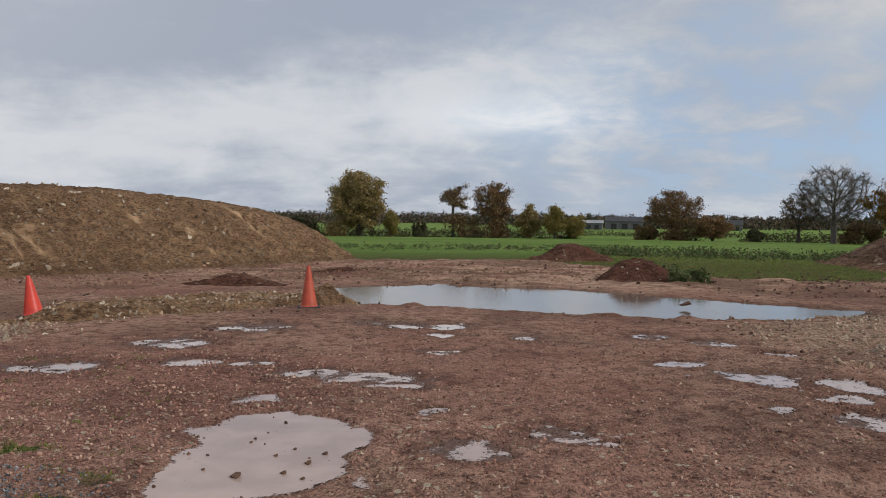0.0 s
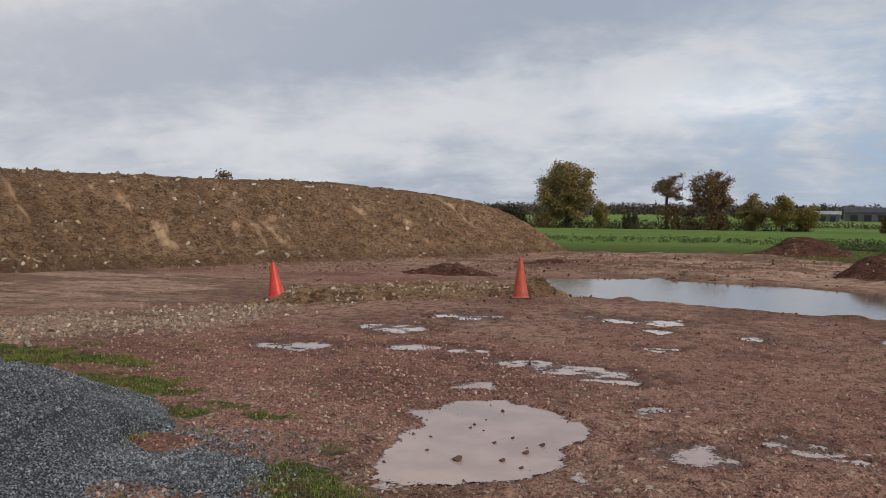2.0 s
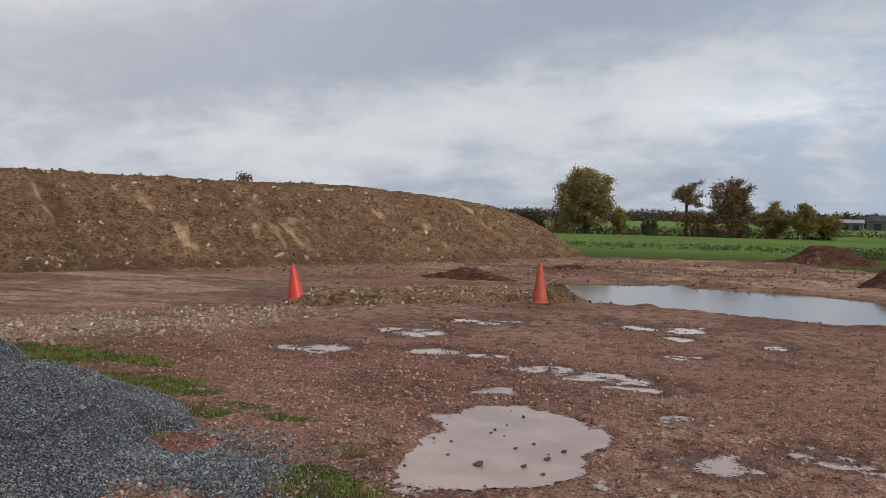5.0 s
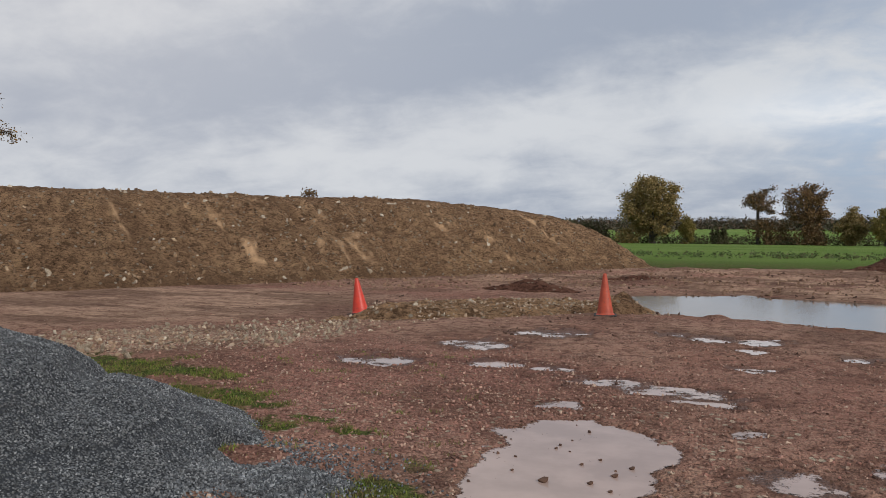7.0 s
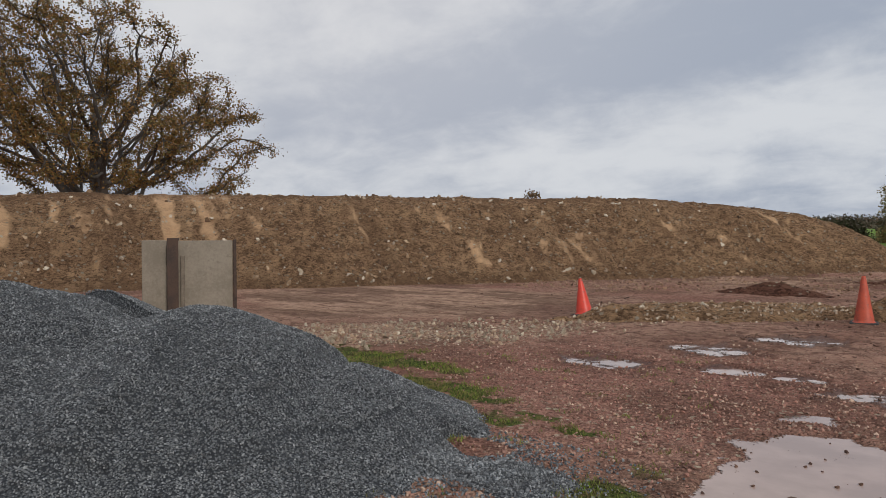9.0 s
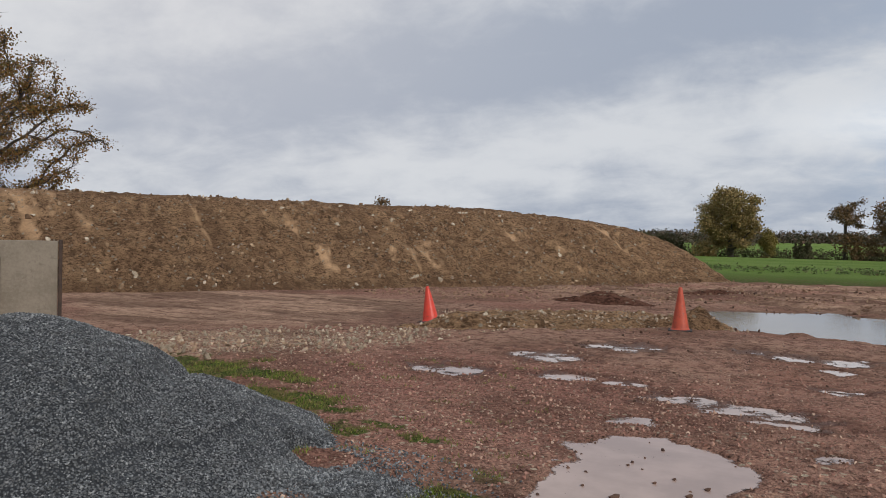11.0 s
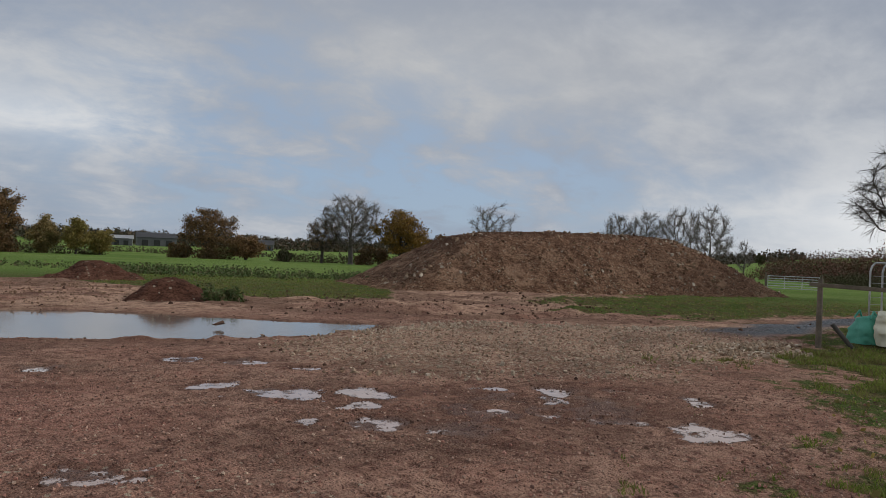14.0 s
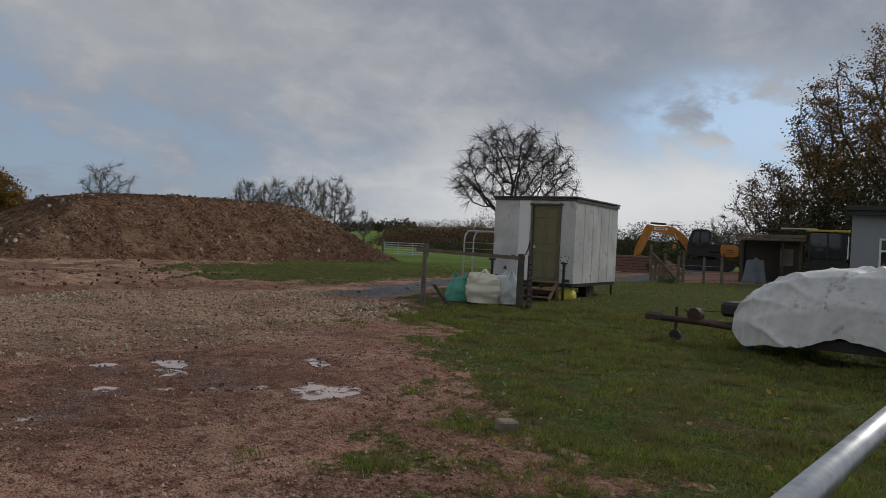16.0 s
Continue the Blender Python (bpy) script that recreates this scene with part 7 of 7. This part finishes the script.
edge = np.maximum(ss(0.05, 0.3, deep) * (1 - 0.75 * ss(0.5, 0.9, deep)), ss(0.05, 0.35, big) * (1 - 0.95 * ss(0.6, 0.97, big)))
ok = rng.uniform(size=n) < edge * np.clip(0.30 + 1.2 * fbm(x, y, 0.3, 3, 214), 0, 1)
x, y = x[ok], y[ok]
sz = 0.006 + 0.020 * rng.uniform(0, 1, len(x)) ** 3
V, F = scatter(STONES, np.stack([x, y, np.maximum(ground_z(x, y), 0.0) + 0.2 * sz], 1), sz, rng)
tagged(part("mud_specks", mesh_of("mud_specks", V, F, M_CLOD), None), "dark wet crumbs of mud standing along the puddles", "clods", kind="stuff")


def rubble_field(name, poly, n, smin, smax, power, seed, label, zf=ground_z, soft=0.4, mat=None):
    xs, ys = [p[0] for p in poly], [p[1] for p in poly]
    r = np.random.RandomState(seed)
    x, y = r.uniform(min(xs) - 0.6, max(xs) + 0.6, n), r.uniform(min(ys) - 0.6, max(ys) + 0.6, n)
    d = polygon_depth(x, y, poly) + 1.4 * fbm(x, y, 1.3, 4, seed)
    ok = r.uniform(size=n) < ss(-soft, soft, d)
    x, y = x[ok], y[ok]
    s = smin + (smax - smin) * r.uniform(0, 1, len(x)) ** power
    V, F = scatter(STONES, np.stack([x, y, np.maximum(zf(x, y), ground_z(x, y)) + 0.15 * s], 1), s, r)
    return tagged(part(name, mesh_of(name, V, F, mat or M_PALE), None), label, "rubble", kind="stuff")


M_FACE = random_tones("face_stones_and_clods", [(0.14, 0.085, 0.052), (0.36, 0.235, 0.140), (0.10, 0.060, 0.040), (0.50, 0.36, 0.23), (0.20, 0.120, 0.072), (0.62, 0.52, 0.40)], 0.9)
M_BACK = random_tones("tracked_clods", [(0.34, 0.215, 0.140), (0.20, 0.120, 0.080), (0.44, 0.300, 0.200), (0.27, 0.160, 0.105)], 0.9)
M_BOULDER = mottled("pale_boulder", (0.34, 0.255, 0.175), (0.54, 0.440, 0.325), 5.0, 0.85, 20.0, 0.02)
rubble_field("rubble", RUBBLE_STRIP, 3400, 0.012, 0.058, 2.6, 221, "strip of broken pale stone across the mud")
rubble_field("rubble", RUBBLE, 3800, 0.012, 0.06, 2.8, 222, "pale broken stones spilling over the low heap", rubble_z, 0.5)
rubble_field("rubble", STONY, 6500, 0.012, 0.055, 2.2, 223, "pale stones pressed into the brown hardstanding", mat=M_HARD)
rubble_field("rubble", [(7.4, 13.6), (11.3, 14.2), (15.9, 11.5), (15.6, 11.0), (11.2, 13.5), (7.8, 13.0)], 3600, 0.02, 0.07, 1.7, 224, "line of pale stones along the hardstanding's edge", soft=0.3, mat=M_BOULDER)
rubble_field("rubble", [(12.2, 7.9), (12.8, 8.9), (14.7, 8.5), (15.0, 7.8), (13.5, 7.2)], 4200, 0.02, 0.085, 1.7, 225, "low pile of pale broken stone at the grass edge", zf=lambda x, y: ground_z(x, y) + 0.06 * np.exp(-((x - 13.7) / 0.9) ** 2 - ((y - 8.0) / 0.45) ** 2), soft=0.3, mat=M_PALE)
rubble_field("rubble", [(4.7, 8.6), (5.6, 8.6), (6.6, 7.6), (6.2, 7.2), (5.2, 7.9)], 360, 0.025, 0.07, 1.6, 226, "small line of pale stones beside the wet hollow", soft=0.25)
rubble_field("rubble", [(4.9, 12.2), (6.6, 13.0), (8.4, 14.2), (8.2, 12.8), (5.6, 11.6)], 700, 0.02, 0.06, 1.6, 227, "pale stones along the pool's bank", soft=0.3)

rubble_field("rubble", [(-15, 17.5), (-9.5, 17.2), (-2.5, 21.5), (7, 21.0), (9, 24), (5, 33), (-5, 33), (-14, 22)], 9000, 0.02, 0.09, 3.5, 228, "clods and broken stone on the tracked mud below the bank", soft=0.8, mat=M_BACK)
rubble_field("rubble", [(9, 17.5), (16, 13.2), (20, 13), (21, 23), (12, 27), (8, 23)], 2200, 0.02, 0.09, 3.5, 229, "clods on the rutted mud before the mound", soft=0.8, mat=M_CLOD)

# stones in the faces of the two spoil heaps
for host, fn, u0, u1, v1, n, seed, label in ((bank, bank_z, -12, 25, 5.0, 9000, 231, "stones and clods in the face of the bank"), (mound, mound_z, -1, 25, 6.0, 6500, 232, "pale stones and clods in the face of the mound")):
    r = np.random.RandomState(seed)
    u, v = r.uniform(u0, u1, n), r.uniform(-0.5, v1, n)
    z = fn(u, v)
    ok = (z > 0.05) & (r.uniform(size=n) < 0.35 + 1.2 * fbm(u, v, 1.0, 3, seed))
    u, v, z = u[ok], v[ok], z[ok]
    s = 0.02 + (0.12 if host is bank else 0.17) * r.uniform(0, 1, len(u)) ** (5 if host is bank else 4)
    M = np.array(host.matrix_world)
    P = np.stack([u, v, z, np.ones(len(u))], 1) @ M.T
    V, F = scatter(STONES, P[:, :3], s, r)
    tagged(part("face_stones", mesh_of("face_stones", V, F, M_FACE), None), label, "stones", kind="stuff")
    for k in range(45 if host is bank else 80):
        i = r.randint(len(u))
        sv, sf = STONES[k % 8]
        me = bpy.data.meshes.get("boulder_%d" % (k % 8)) or mesh_of("boulder_%d" % (k % 8), sv, sf, M_BOULDER)
        ob = new("stone", me)
        ob.parent = host
        ob.matrix_local = pose(u[i], v[i], z[i] + 0.04, *r.uniform(0, 360, 3)) @ Matrix.Diagonal((*(r.uniform(0.06, 0.17) * np.array([1, 0.8, 0.7])), 1))

# single stones that can be told apart on the ground
r = np.random.RandomState(241)
zone_list = [(RUBBLE_STRIP, 110, 0.04, 0.085), (STONY, 90, 0.04, 0.09), ([(-7.0, 7.0), (-9.3, 7.0), (-9.0, 6.2), (-7.4, 6.6)], 26, 0.07, 0.13)]
for poly, n, s0, s1 in zone_list:
    xs, ys = [p[0] for p in poly], [p[1] for p in poly]
    made = 0
    while made < n:
        px_, py_ = r.uniform(min(xs), max(xs)), r.uniform(min(ys), max(ys))
        if polygon_depth(np.array([px_]), np.array([py_]), poly)[0] < -0.2:
            continue
        s = r.uniform(s0, s1)
        ob = new("stone", bpy.data.meshes["boulder_%d" % r.randint(8)])
        ob.parent = GROUND
        ob.matrix_local = pose(px_, py_, float(ground_z(np.array([px_]), np.array([py_]))[0]) + 0.2 * s, *r.uniform(0, 360, 3)) @ Matrix.Diagonal((s, s * 0.8, s * 0.7, 1))
        made += 1
# clods in the large puddle and the lump in the pool
for px_, py_, s in ((-1.20, 4.48, 0.05), (-0.80, 4.75, 0.035), (-0.92, 4.55, 0.03), (-1.05, 4.9, 0.022), (-0.72, 4.95, 0.03), (-0.95, 5.05, 0.02), (-1.45, 4.6, 0.018), (-0.78, 4.45, 0.022), (-1.3, 5.2, 0.018)):
    ob = part("mud_clod", bpy.data.meshes.get("clod") or mesh_of("clod", STONES[1][0], STONES[1][1], M_CLOD), None)
    ob.matrix_world = pose(px_, py_, 0.008, 0, 0, 400 * s) @ Matrix.Diagonal((s, s, s, 1))
    tagged(ob, "dark wet clod standing in the puddle", "clod", "clods in the puddle")
ob = part("mud_clod", mesh_of("pool_lump", STONES[3][0], STONES[3][1], M_CLOD), None)
ob.matrix_world = pose(5.12, 15.1, 0.06) @ Matrix.Diagonal((0.16, 0.13, 0.16, 1))
tagged(ob, "dark lump of earth standing out of the pool", "clod")
